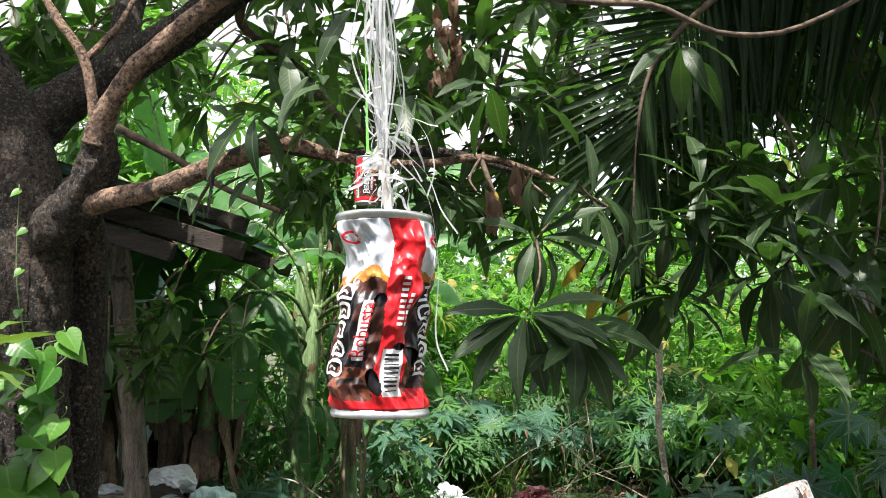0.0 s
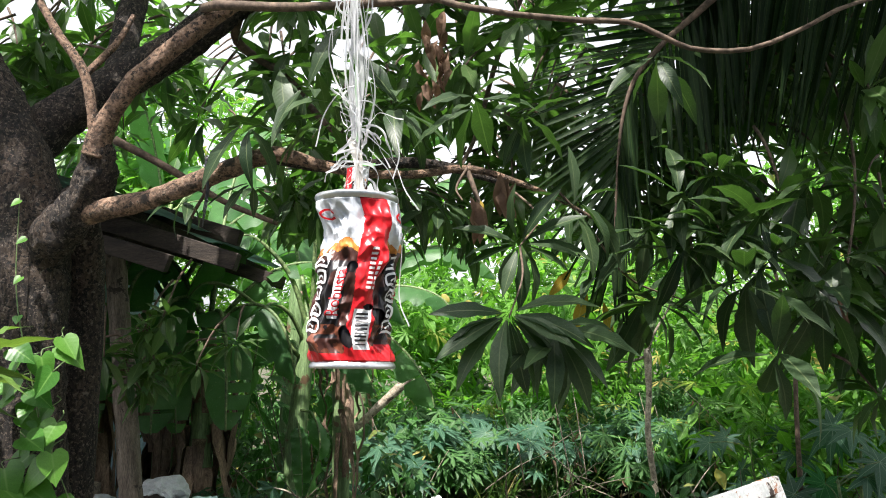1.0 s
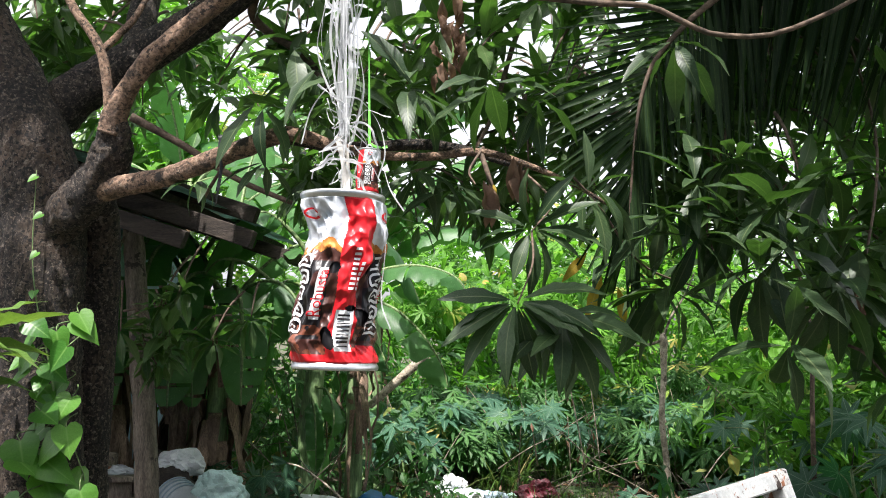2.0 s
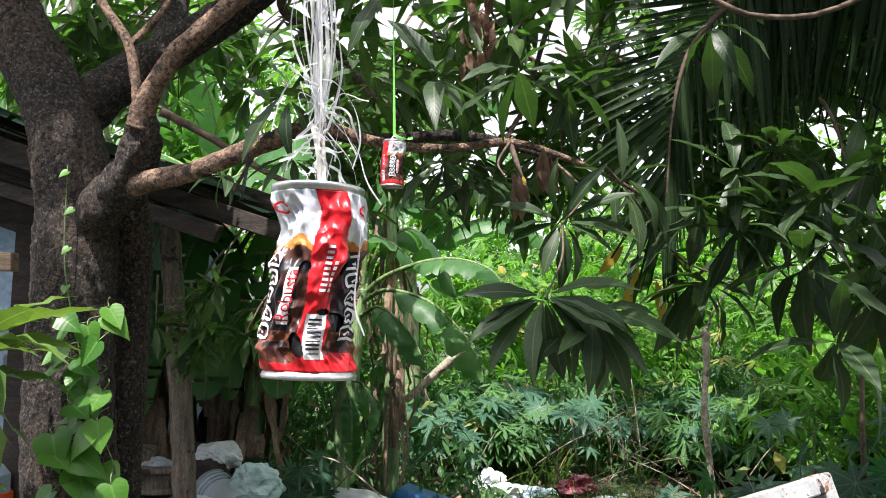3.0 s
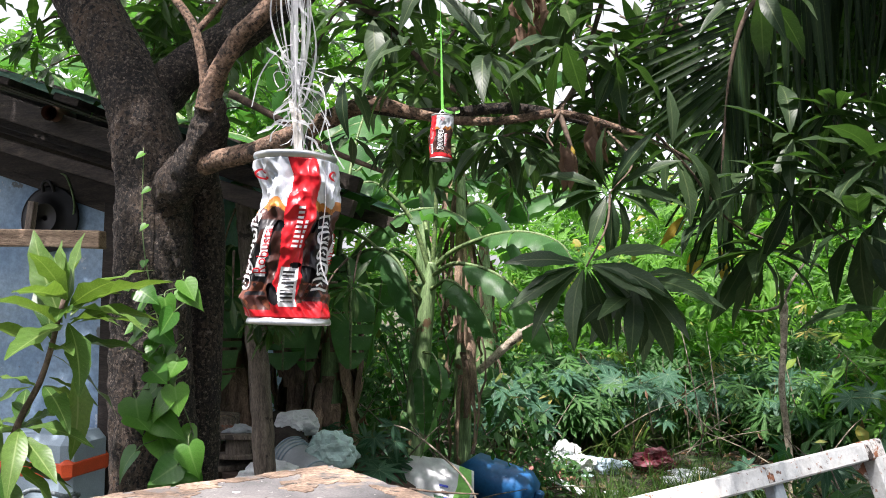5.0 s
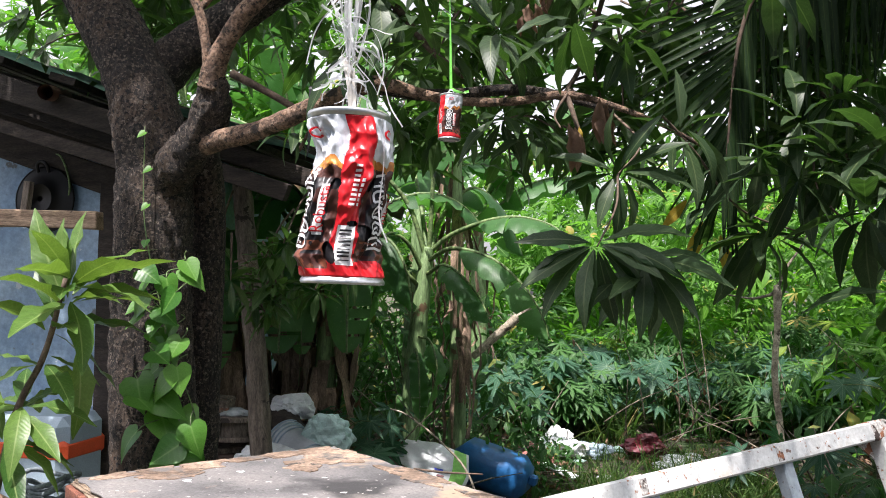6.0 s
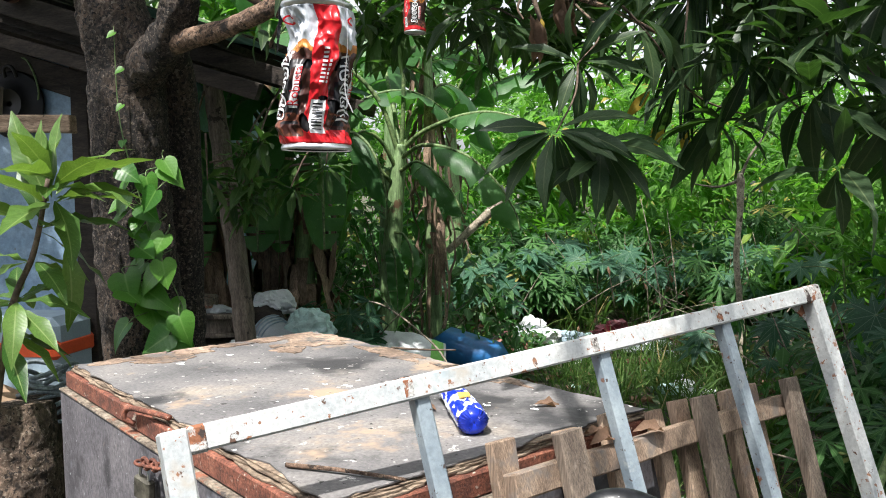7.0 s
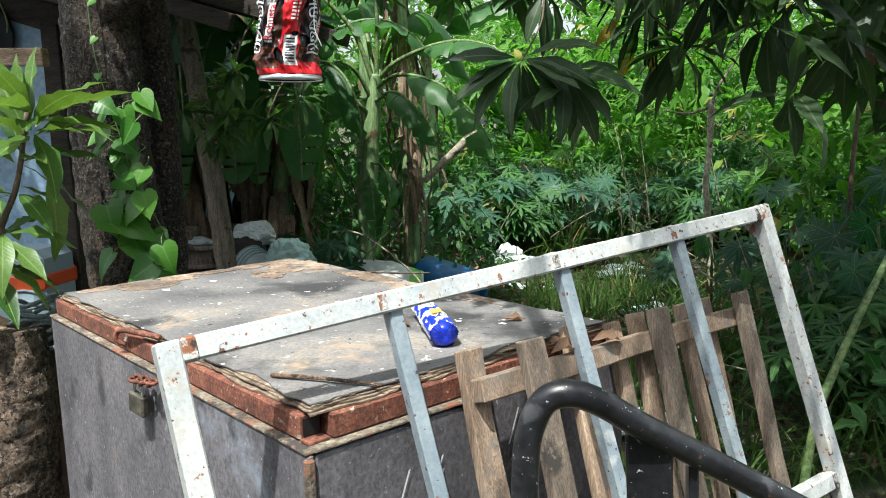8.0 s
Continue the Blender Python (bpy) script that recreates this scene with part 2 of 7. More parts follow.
# broad dark patches: smears on the ply, with branch shadows painted into them
PLY_TOP = surf("weathered_plywood_face", [(0.25, (0.100, 0.097, 0.100)), (0.45, (0.150, 0.143, 0.144)), (0.62, (0.205, 0.192, 0.186)), (0.8, (0.31, 0.265, 0.22))], 3.4, 0.8, 0.4, 0.002, 130, (1, 1, 1),
               [((0.040, 0.039, 0.041), 3.0, 0.56, 0.12), ((0.36, 0.265, 0.19), 3.6, 0.66, 0.08), ((0.48, 0.46, 0.44), 30, 0.70, 0.05), ((0.62, 0.60, 0.57), 19, 0.77), ((0.035, 0.032, 0.030), 40, 0.72, 0.03)], grit=0.45)
PLY_EDGE = surf("split_plywood_edge", [(0.3, (0.14, 0.098, 0.068)), (0.7, (0.38, 0.29, 0.21))], 20, 0.85, 0.8, 0.004, 90, (1, 1, 9), piece=0.25)
WOOD_TORN = surf("bare_torn_plywood", [(0.25, (0.13, 0.090, 0.066)), (0.5, (0.24, 0.170, 0.125)), (0.8, (0.40, 0.30, 0.225))], 9, 0.9, 0.9, 0.004, 80, (1, 1, 1), [((0.13, 0.12, 0.115), 11, 0.56, 0.10), ((0.05, 0.042, 0.036), 22, 0.66, 0.06)])
CEMENT = surf("dark_cement_board", [(0.2, (0.076, 0.071, 0.080)), (0.55, (0.136, 0.126, 0.138)), (0.8, (0.205, 0.19, 0.197))], 5, 0.82, 0.6, 0.003, 110, (1.0, 1.0, 0.7), [((0.29, 0.33, 0.40), 3.2, 0.66, 0.16), ((0.045, 0.042, 0.047), 6, 0.62, 0.10), ((0.36, 0.37, 0.39), 90, 0.75, 0.03), ((0.22, 0.17, 0.14), 9, 0.72, 0.08)], grit=0.7)
MORTAR = surf("pale_mortar_edge", [(0.3, (0.12, 0.095, 0.072)), (0.7, (0.30, 0.25, 0.19))], 24, 0.92, 1.0, 0.008, 90, spots=[((0.30, 0.12, 0.07), 14, 0.62, 0.06), ((0.07, 0.06, 0.055), 18, 0.62, 0.06)], grit=1.0)
BLACK_TUBE = surf("chipped_black_paint", [(0.3, (0.008, 0.008, 0.010)), (0.7, (0.020, 0.021, 0.024))], 12, 0.34, 0.5, 0.001, 90, spots=[((0.45, 0.46, 0.47), 110, 0.755, 0.02), ((0.055, 0.055, 0.06), 14, 0.64, 0.06), ((0.09, 0.05, 0.035), 40, 0.74, 0.03)])
# tarnished brass, taken down to grey-olive for the shade it hangs in
BRASS_OLD = surf("tarnished_shaded_brass", [(0.3, (0.060, 0.056, 0.045)), (0.7, (0.12, 0.11, 0.085))], 40, 0.6, 0.4, 0.001, metal=0.4)
CAN_METAL = plain("bare_aluminium", (0.66, 0.67, 0.68), 0.30, 0.85, 0.08)
CAN_SILVER = plain("silver_can_print", (0.66, 0.69, 0.73), 0.34, 0.35, 0.14, 90)
CAN_RED = plain("red_can_print", (0.60, 0.016, 0.022), 0.30, 0.15, 0.12, 90)
CAN_BROWN = plain("coffee_brown_can_print", (0.060, 0.021, 0.015), 0.32, 0.15, 0.35, 130)
CAN_ORANGE = plain("amber_can_print", (0.50, 0.19, 0.035), 0.32, 0.2, 0.3, 130)
CAN_BLACK = plain("black_can_print_and_shade", (0.012, 0.010, 0.011), 0.34, 0.1)
CAN_WHITE = plain("white_can_print", (0.80, 0.80, 0.80), 0.35, 0.1, 0.05)
CAN_BEAN = plain("bean_brown_can_print", (0.17, 0.055, 0.030), 0.34, 0.1, 0.4, 200)


def raffia_mat(name, c):
    """Thin shiny plastic film that lets light through."""
    m = plain(name, c, 0.32, 0.0, 0.10, 120)
    nt = m.node_tree
    tr, cl = nt.nodes.new("ShaderNodeBsdfTranslucent"), nt.nodes.new("ShaderNodeBsdfTransparent")
    tr.inputs["Color"].default_value = (*c, 1)
    m1, m2 = nt.nodes.new("ShaderNodeMixShader"), nt.nodes.new("ShaderNodeMixShader")
    m1.inputs[0].default_value, m2.inputs[0].default_value = 0.35, 0.30
    nt.links.new(nt.nodes["Principled BSDF"].outputs[0], m1.inputs[1])
    nt.links.new(tr.outputs[0], m1.inputs[2])
    nt.links.new(m1.outputs[0], m2.inputs[1])
    nt.links.new(cl.outputs[0], m2.inputs[2])
    nt.links.new(m2.outputs[0], nt.nodes["Material Output"].inputs["Surface"])
    return m


STRING_WHITE = raffia_mat("white_raffia", (0.66, 0.67, 0.68))
STRING_DIRTY = plain("grubby_raffia", (0.58, 0.55, 0.50), 0.6)
STRING_GREEN = plain("green_plastic_string", (0.16, 0.55, 0.08), 0.4, 0.0, 0.15)
PLASTIC_BLUE = plain("blue_plastic", (0.018, 0.125, 0.33), 0.38)
PLASTIC_WHITE = plain("white_plastic", (0.70, 0.72, 0.74), 0.45, 0, 0.12, 12)
PLASTIC_PALE = plain("pale_blue_plastic", (0.28, 0.36, 0.42), 0.5, 0, 0.1, 6)
PLASTIC_TEAL = plain("pale_teal_plastic_film", (0.48, 0.66, 0.63), 0.35, 0, 0.25, 10)
PLASTIC_GREY = plain("grey_plastic", (0.44, 0.47, 0.50), 0.5, 0, 0.15, 10)
PLASTIC_ORANGE = plain("orange_red_paint", (0.62, 0.085, 0.025), 0.5, 0, 0.1, 10)
CLAY = plain("dark_clay", (0.10, 0.065, 0.05), 0.8, 0, 0.3, 8)
CLOTH_RED = plain("faded_red_plastic", (0.11, 0.012, 0.022), 0.5, 0, 0.3, 18)
NET_PINK = plain("faded_pink_net", (0.36, 0.15, 0.13), 0.7, 0, 0.3, 30)
CARD = plain("brown_cardboard", (0.34, 0.23, 0.15), 0.85, 0, 0.15, 20)
ROPE_MAT = plain("blue_grey_rope", (0.20, 0.235, 0.26), 0.85, 0, 0.3, 120)
BLACK_PAN = plain("sooty_iron_and_tube_shade", (0.012, 0.012, 0.013), 0.6, 0.2)
PVC_RUST = plain("brown_pipe", (0.20, 0.095, 0.065), 0.6)
PACK_BLUE = plain("blue_wrapper", (0.012, 0.035, 0.46), 0.3, 0, 0.15)
PACK_WHITE = plain("white_wrapper", (0.75, 0.76, 0.78), 0.3)
PACK_YELLOW = plain("yellow_print", (0.75, 0.42, 0.10), 0.4)
GREEN_PRINT = plain("green_print", (0.22, 0.55, 0.10), 0.5)


# ---------------------------------------------------------------- mesh tools
def world_full(ob):
    if ob.parent is None:
        return ob.matrix_basis.copy()
    return world_full(ob.parent) @ ob.matrix_parent_inverse @ ob.matrix_basis


def part(name, bm, material, parent=None, label="", m=None, smooth=False):
    """Links a bmesh or a mesh as one object, at the world pose m, under its parent."""
    if isinstance(bm, bmesh.types.BMesh):
        data = bpy.data.meshes.new(name)
        bm.normal_update()
        bm.to_mesh(data)
        bm.free()
    else:
        data = bm
    if not data.materials:
        for mt in (material if isinstance(material, (list, tuple)) else [material]):
            data.materials.append(mt)
    if smooth:
        data.polygons.foreach_set("use_smooth", [True] * len(data.polygons))
    ob = new(name, data)
    if m is not None:
        ob.matrix_basis = m
    if parent is not None:
        ob.parent = parent
        ob.matrix_parent_inverse = world_full(parent).inverted()
    if label:
        ob["label"] = label
    return ob


def thing(name, at, label, category, group="", kind=""):
    ob = new(name)
    ob.empty_display_size = 0.05
    ob.matrix_basis = Matrix.Translation(at)
    return tagged(ob, label, category, group, kind)


def mesh(name, verts, faces, uvs=None, idx=None, mats=None, smooth=True):
    me = bpy.data.meshes.new(name)
    me.from_pydata([tuple(v) for v in verts], [], faces)
    if uvs is not None:
        lay = me.uv_layers.new(name="UVMap")
        li = np.empty(len(me.loops), dtype=np.int32)
        me.loops.foreach_get("vertex_index", li)
        lay.data.foreach_set("uv", np.asarray(uvs, dtype=np.float32)[li].ravel())
    if mats:
        for mt in mats:
            me.materials.append(mt)
    if idx is not None:
        me.polygons.foreach_set("material_index", np.asarray(idx, dtype=np.int32))
    if smooth:
        me.polygons.foreach_set("use_smooth", [True] * len(me.polygons))
    me.update()
    return me


def scatter(name, templates, mats4, material, rng):
    """One mesh of many leaves: templates are (verts, faces, uvs), mats4 a list of poses."""
    vs, fs, us, base = [], [], [], 0
    for m in mats4:
        v, f, u = templates[rng.randrange(len(templates))]
        a = np.array(m)
        vs.append(v @ a[:3, :3].T + a[:3, 3])
        fs.extend([tuple(i + base for i in q) for q in f])
        us.append(u)
        base += len(v)
    return mesh(name, np.concatenate(vs).tolist(), fs, np.concatenate(us), mats=[material])


def spline(pts, n):
    """Points along a Catmull-Rom curve."""
    p = [Vector(q) for q in pts]
    p = [p[0] * 2 - p[1]] + p + [p[-1] * 2 - p[-2]]
    out = []
    segs = len(p) - 3
    for i in range(n + 1):
        s = i / n * segs
        k = min(int(s), segs - 1)
        t = s - k
        a, b, c, d = p[k:k + 4]
        out.append(0.5 * ((2 * b) + (c - a) * t + (2 * a - 5 * b + 4 * c - d) * t * t + (3 * b - a - 3 * c + d) * t ** 3))
    return out


def tube(pts, radii, n=24, seg=10, rough=0.0, freq=8.0, caps=True, cut=True):
    """A round limb along a curve, as (verts, faces); rough swells and dents it by that share of its radius."""
    ps = spline(pts, n) if cut else [Vector(q) for q in pts]
    n = len(ps) - 1
    rr = np.interp(np.linspace(0, 1, n + 1), np.linspace(0, 1, len(radii)), radii)
    vs, fs = [], []
    side = None
    for i, p in enumerate(ps):
        d = (ps[min(i + 1, n)] - ps[max(i - 1, 0)]).normalized()
        if side is None:
            side = d.orthogonal().normalized()
        side = (side - d * side.dot(d)).normalized()
        up = d.cross(side)
        for k in range(seg):
            a = 2 * math.pi * k / seg
            w = side * math.cos(a) + up * math.sin(a)
            r = rr[i]
            if rough:
                q = (p + w * r) * freq
                r *= 1 + rough * (noise.noise(q) + 0.5 * noise.noise(q * 2.7))
            vs.append(p + w * r)
    for i in range(n):
        for k in range(seg):
            k2 = (k + 1) % seg
            fs.append((i * seg + k, i * seg + k2, (i + 1) * seg + k2, (i + 1) * seg + k))
    if caps:
        fs.append(tuple(range(seg - 1, -1, -1)))
        fs.append(tuple(n * seg + k for k in range(seg)))
    return vs, fs


def merged(name, pieces, mats, smooth=True):
    vs, fs = [], []
    for v, f in pieces:
        b = len(vs)
        vs.extend(v)
        fs.extend([tuple(i + b for i in q) for q in f])
    return mesh(name, vs, fs, mats=mats, smooth=smooth)


def frame_of(origin, along, up):
    """A pose whose y axis runs along and whose z axis leans to up."""
    y = Vector(along).normalized()
    x = y.cross(Vector(up))
    if x.length < 1e-4:
        x = y.orthogonal()
    x.normalize()
    z = x.cross(y)
    return Matrix(((x.x, y.x, z.x, origin[0]), (x.y, y.y, z.y, origin[1]), (x.z, y.z, z.z, origin[2]), (0, 0, 0, 1)))


def slab(size, m=None, bevel=0.002, cuts=0, wobble=0.0, seed=0):
    """A bevelled board with slightly uneven edges, centred, as a bmesh."""
    bm = bmesh.new()
    bmesh.ops.create_cube(bm, size=1.0)
    bmesh.ops.scale(bm, vec=size, verts=bm.verts)
    if cuts:
        long = max(range(3), key=lambda i: size[i])
        es = [e for e in bm.edges if abs((e.verts[0].co - e.verts[1].co)[long]) > 0.9 * size[long]]
        bmesh.ops.subdivide_edges(bm, edges=es, cuts=cuts)
    if bevel:
        es = [e for e in bm.edges if len(e.link_faces) == 2 and e.calc_face_angle(0) > 0.5]
        bmesh.ops.bevel(bm, geom=es, offset=bevel, segments=1, affect="EDGES")
    if wobble:
        for v in bm.verts:
            q = v.co * 9 + Vector((seed * 3.1, seed * 1.7, 0))
            v.co += Vector((noise.noise(q), noise.noise(q + Vector((9, 0, 0))), noise.noise(q + Vector((0, 9, 0))))) * wobble
    if m is not None:
        bmesh.ops.transform(bm, matrix=m, verts=bm.verts)
    return bm


def beam(a, b, w, h, up=(0, 0, 1), bevel=0.002, wobble=0.0, seed=0):
    """A straight bar from a to b, w wide and h high."""
    a, b = Vector(a), Vector(b)
    return slab((w, (b - a).length, h), frame_of((a + b) / 2, b - a, up), bevel, 5 if wobble else 0, wobble, seed)


# ---------------------------------------------------------------- leaf shapes
def blade(rows, width, peak, droop, fold, wave=0.0, tip=1.0, seed=0):
    """A leaf one long along +y: (verts, faces, uvs). peak: where it is widest."""
    vs, us, fs = [], [], []
    for i in range(rows + 1):
        t = i / rows
        w = width * (t / peak) ** 0.7 if t < peak else width * max(0.0, 1 - ((t - peak) / (1 - peak)) ** 1.7) ** tip
        w = max(w, 0.006)
        y, z = t * (1 - 0.35 * droop * t), -droop * t * t * 0.8
        ripple = wave * math.sin(t * 17 + seed)
        for s in (-1, 0, 1):
            vs.append((s * w, y, z + (abs(s) * (fold * w + ripple * w))))
            us.append((s, t))
    for i in range(rows):
        for k in (0, 1):
            a = i * 3 + k
            fs.append((a, a + 1, a + 4, a + 3))
    return np.array(vs), fs, np.array(us)


MANGO_SHAPES = [blade(7, 0.130, 0.45, d, f, wv, 1.0, sd) for d, f, wv, sd in ((0.10, 0.35, 0.15, 0), (0.35, 0.25, 0.22, 2), (0.55, 0.4, 0.18, 4), (0.2, 0.1, 0.3, 1))]
NARROW_SHAPES = [blade(8, 0.122, 0.48, d, f, wv, 1.0, sd) for d, f, wv, sd in ((0.25, 0.3, 0.12, 0), (0.45, 0.25, 0.18, 2), (0.65, 0.35, 0.12, 4), (0.35, 0.2, 0.2, 1))]
BROAD_SHAPES = [blade(8, 0.135, 0.42, d, f, wv, 1.0, sd) for d, f, wv, sd in ((0.15, 0.35, 0.25, 0), (0.4, 0.3, 0.3, 2), (0.6, 0.4, 0.25, 4), (0.3, 0.15, 0.35, 1))]
SHRUB_SHAPES = [blade(5, 0.24, 0.4, d, 0.3, 0.2, 1.0, sd) for d, sd in ((0.1, 0), (0.35, 2), (0.6, 4))]
SMALL_SHAPES = [blade(3, 0.20, 0.4, d, 0.25) for d in (0.1, 0.4)]
GRASS_SHAPES = [blade(4, 0.018, 0.2, d, 0.3) for d in (0.3, 0.8, 1.2)]
DRY_SHAPES = [blade(6, 0.15, 0.5, 0.4, 1.1, 0.5, 1.0, sd) for sd in (0, 3)]


def star_leaf(lobes, spread, inner, width, droop):
    """A palmate leaf of radius one in the xy plane, stalk at the origin."""
    vs, us, fs = [(0, 0, 0)], [(0, 0)], []

    def put(r, a, u):
        vs.append((r * math.sin(a), r * math.cos(a), -droop * r * r))
        us.append((u, r))
        return len(vs) - 1
    angs = [radians(-spread + 2 * spread * i / (lobes - 1)) for i in range(lobes)]
    step = angs[1] - angs[0]
    for i, a in enumerate(angs):
        ln = 1.0 - 0.45 * abs(a / math.pi) ** 1.5
        v0 = put(inner * ln, a - step / 2, 1)
        v1 = put(inner * ln, a + step / 2, 1)
        md = put(0.6 * ln, a, 0)
        sl, sr = put(0.62 * ln, a - width, 1), put(0.62 * ln, a + width, 1)
        tp = put(ln, a, 0)
        fs += [(0, v0, sl, md), (0, md, sr, v1), (md, sl, tp), (md, tp, sr)]
    return np.array(vs), fs, np.array(us)


CASTOR_SHAPES = [star_leaf(9, 150, 0.42, 0.17, d) for d in (0.15, 0.35)]
CASSAVA_SHAPES = [star_leaf(7, 125, 0.10, 0.19, d) for d in (0.2, 0.5)]


def heart_shape(droop):
    vs, us, fs = [], [], []
    prof = [(-0.12, 0.30), (0.05, 0.46), (0.25, 0.47), (0.5, 0.36), (0.75, 0.19), (0.92, 0.06), (1.02, 0.005)]
    for y, w in prof:
        for s in (-1, -0.5, 0, 0.5, 1):
            yy = max(y, 0.0) if s == 0 else y
            vs.append((s * w, yy, -droop * y * y + 0.18 * abs(s) * w))
            us.append((s, yy))
    for i in range(len(prof) - 1):
        for k in range(4):
            a = i * 5 + k
            fs.append((a, a + 1, a + 6, a + 5))
    return np.array(vs), fs, np.array(us)


HEART_SHAPES = [heart_shape(d) for d in (0.05, 0.25, 0.45)]


def leaf_meshes(name, shapes, material):
    return [mesh(name, v.tolist(), f, u, mats=[material]) for v, f, u in shapes]


def whorl_poses(rng, node, axis, count, size, spread=(55, 105), sag=0.35, face=0.0):
    """Poses of leaves that radiate from a twig's end."""
    ax = Vector(axis).normalized()
    s = ax.orthogonal().normalized()
    t = ax.cross(s)
    out = []
    for i in range(count):
        a = i * 2.399 + rng.uniform(-0.3, 0.3)
        sp = radians(rng.uniform(*spread))
        d = ax * math.cos(sp) + (s * math.cos(a) + t * math.sin(a)) * math.sin(sp)
        d.z -= sag * rng.uniform(0.5, 1.5)
        d.normalize()
        base = Vector(node) - ax * rng.uniform(0, 0.04) + d * 0.012
        up = Vector((rng.uniform(-0.4, 0.4), rng.uniform(-0.4, 0.4) - face, 1.0))
        if abs(d.z) > 0.85:
            up = Vector((rng.uniform(-0.6, 0.6), -1.0, 0.3))
        k = size * rng.uniform(0.7, 1.2)
        out.append(frame_of(base, d, up) @ Matrix.Diagonal((k * rng.uniform(0.85, 1.15), k, k, 1)))
    return out


# ---------------------------------------------------------------- ground
def ground_height(x, y):
    near = max(0.0, 1 - (abs(x) + abs(y - 4)) / 25)
    return near * (0.05 * noise.noise((x * 0.8, y * 0.8, 0)) + 0.02 * noise.noise((x * 3, y * 3, 1))) + 0.02 * max(0.0, min(y, 30) - 5)


def build_ground():
    n = 110
    ax = [math.copysign(abs(s) ** 2.6, s) * 900 for s in np.linspace(-1, 1, n)]
    vs = [(x, y + 3, ground_height(x, y + 3) - (0.03 if -1.2 < x < 0.7 and 0.6 < y + 3 < 2.5 else 0)) for y in ax for x in ax]
    fs = [(j * n + i, j * n + i + 1, (j + 1) * n + i + 1, (j + 1) * n + i) for j in range(n - 1) for i in range(n - 1)]
    ob = part("ground", mesh("ground", vs, fs), SOIL)
    tagged(ob, "dark soil with leaf litter and weeds", "ground", kind="structure")


build_ground()
# unseen slab behind the camera, added to cut sky light on front faces
sky_blocker = part("sky_blocker_south", slab((16, 0.2, 4.6), Matrix.Translation((0, -3.2, 2.2)), 0.01), WALL_BLUE)
tagged(sky_blocker, "unseen plain wall behind the camera, added to block sky light", "wall", kind="structure")


# ---------------------------------------------------------------- the shed behind the tree
def build_shed():
    shed = thing("shed", (-2.6, 4.0, 0), "small shed with faded blue wall and dark timber roof", "shed")
    part("wall", slab((2.6, 0.10, 1.95), Matrix.Translation((-3.36, 3.46, 0.95)), 0.004), WALL_BLUE, shed, "faded light blue painted wall")
    part("wall", slab((0.10, 2.2, 2.10), Matrix.Translation((-2.115, 4.615, 1.02)), 0.004), WALL_BLUE, shed)
    part("corner_post", beam((-2.02, 3.42, 0), (-2.02, 3.42, 2.05), 0.09, 0.09, (0, 1, 0), 0.004, 0.006), WOOD_DARK, shed)
    run = Vector((-0.80, 0, 1.69)) - Vector((-2.44, 0, 2.22))

    def along(x):
        return 2.22 + (x + 2.44) * run.z / run.x
    for y, x1, dz, w in ((3.14, -1.02, -0.10, 0.05), (3.30, -0.79, -0.005, 0.055), (3.78, -0.92, 0.13, 0.06), (4.6, -0.9, 0.0, 0.06)):
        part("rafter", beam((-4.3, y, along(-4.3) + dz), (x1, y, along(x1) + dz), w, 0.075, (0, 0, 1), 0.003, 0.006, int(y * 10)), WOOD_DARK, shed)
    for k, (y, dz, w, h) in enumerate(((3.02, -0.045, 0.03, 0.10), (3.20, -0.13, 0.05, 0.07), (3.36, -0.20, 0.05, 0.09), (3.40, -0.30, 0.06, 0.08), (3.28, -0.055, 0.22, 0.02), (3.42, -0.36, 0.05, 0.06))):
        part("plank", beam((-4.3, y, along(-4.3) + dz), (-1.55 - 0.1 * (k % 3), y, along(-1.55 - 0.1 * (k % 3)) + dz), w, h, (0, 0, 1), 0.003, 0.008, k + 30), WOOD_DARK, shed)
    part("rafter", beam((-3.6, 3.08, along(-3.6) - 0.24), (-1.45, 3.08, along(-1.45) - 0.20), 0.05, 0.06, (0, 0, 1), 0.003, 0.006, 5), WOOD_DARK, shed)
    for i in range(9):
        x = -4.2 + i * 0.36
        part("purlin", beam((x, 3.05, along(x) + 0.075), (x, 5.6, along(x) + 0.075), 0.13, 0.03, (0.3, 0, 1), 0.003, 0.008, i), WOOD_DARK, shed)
    sheet = bmesh.new()
    nx, ny = 44, 4
    rows = []
    for j in range(ny):
        rows.append([sheet.verts.new((-4.5 + 3.45 * i / nx, 3.0 + 2.7 * j / (ny - 1), along(-4.5 + 3.45 * i / nx) + 0.115 + 0.008 * math.sin(i * 1.57))) for i in range(nx + 1)])
    for j in range(ny - 1):
        for i in range(nx):
            sheet.faces.new((rows[j][i], rows[j][i + 1], rows[j + 1][i + 1], rows[j + 1][i]))
    bmesh.ops.solidify(sheet, geom=sheet.faces[:], thickness=0.012)
    part("roof", sheet, ROOF_GREEN, shed, "dull green corrugated roof sheet")
    v, f = tube([(-2.0, 2.9, 2.068), (-2.3, 3.5, 2.19)], [0.033, 0.033], 4, 16, caps=False)
    v2, f2 = tube([(-2.0, 2.9, 2.068), (-2.3, 3.5, 2.19)], [0.028, 0.028], 4, 16, caps=False)
    part("pipe", merged("pipe", [(v, f), (v2, f2)], [PVC_RUST]), PVC_RUST, shed, "rusty brown open pipe end")
    part("rail", beam((-3.4, 2.92, 1.575), (-1.74, 2.92, 1.535), 0.05, 0.072, (0, 0, 1), 0.004, 0.008, 3), WOOD_BEAM, shed, "bleached splintered wooden rail")
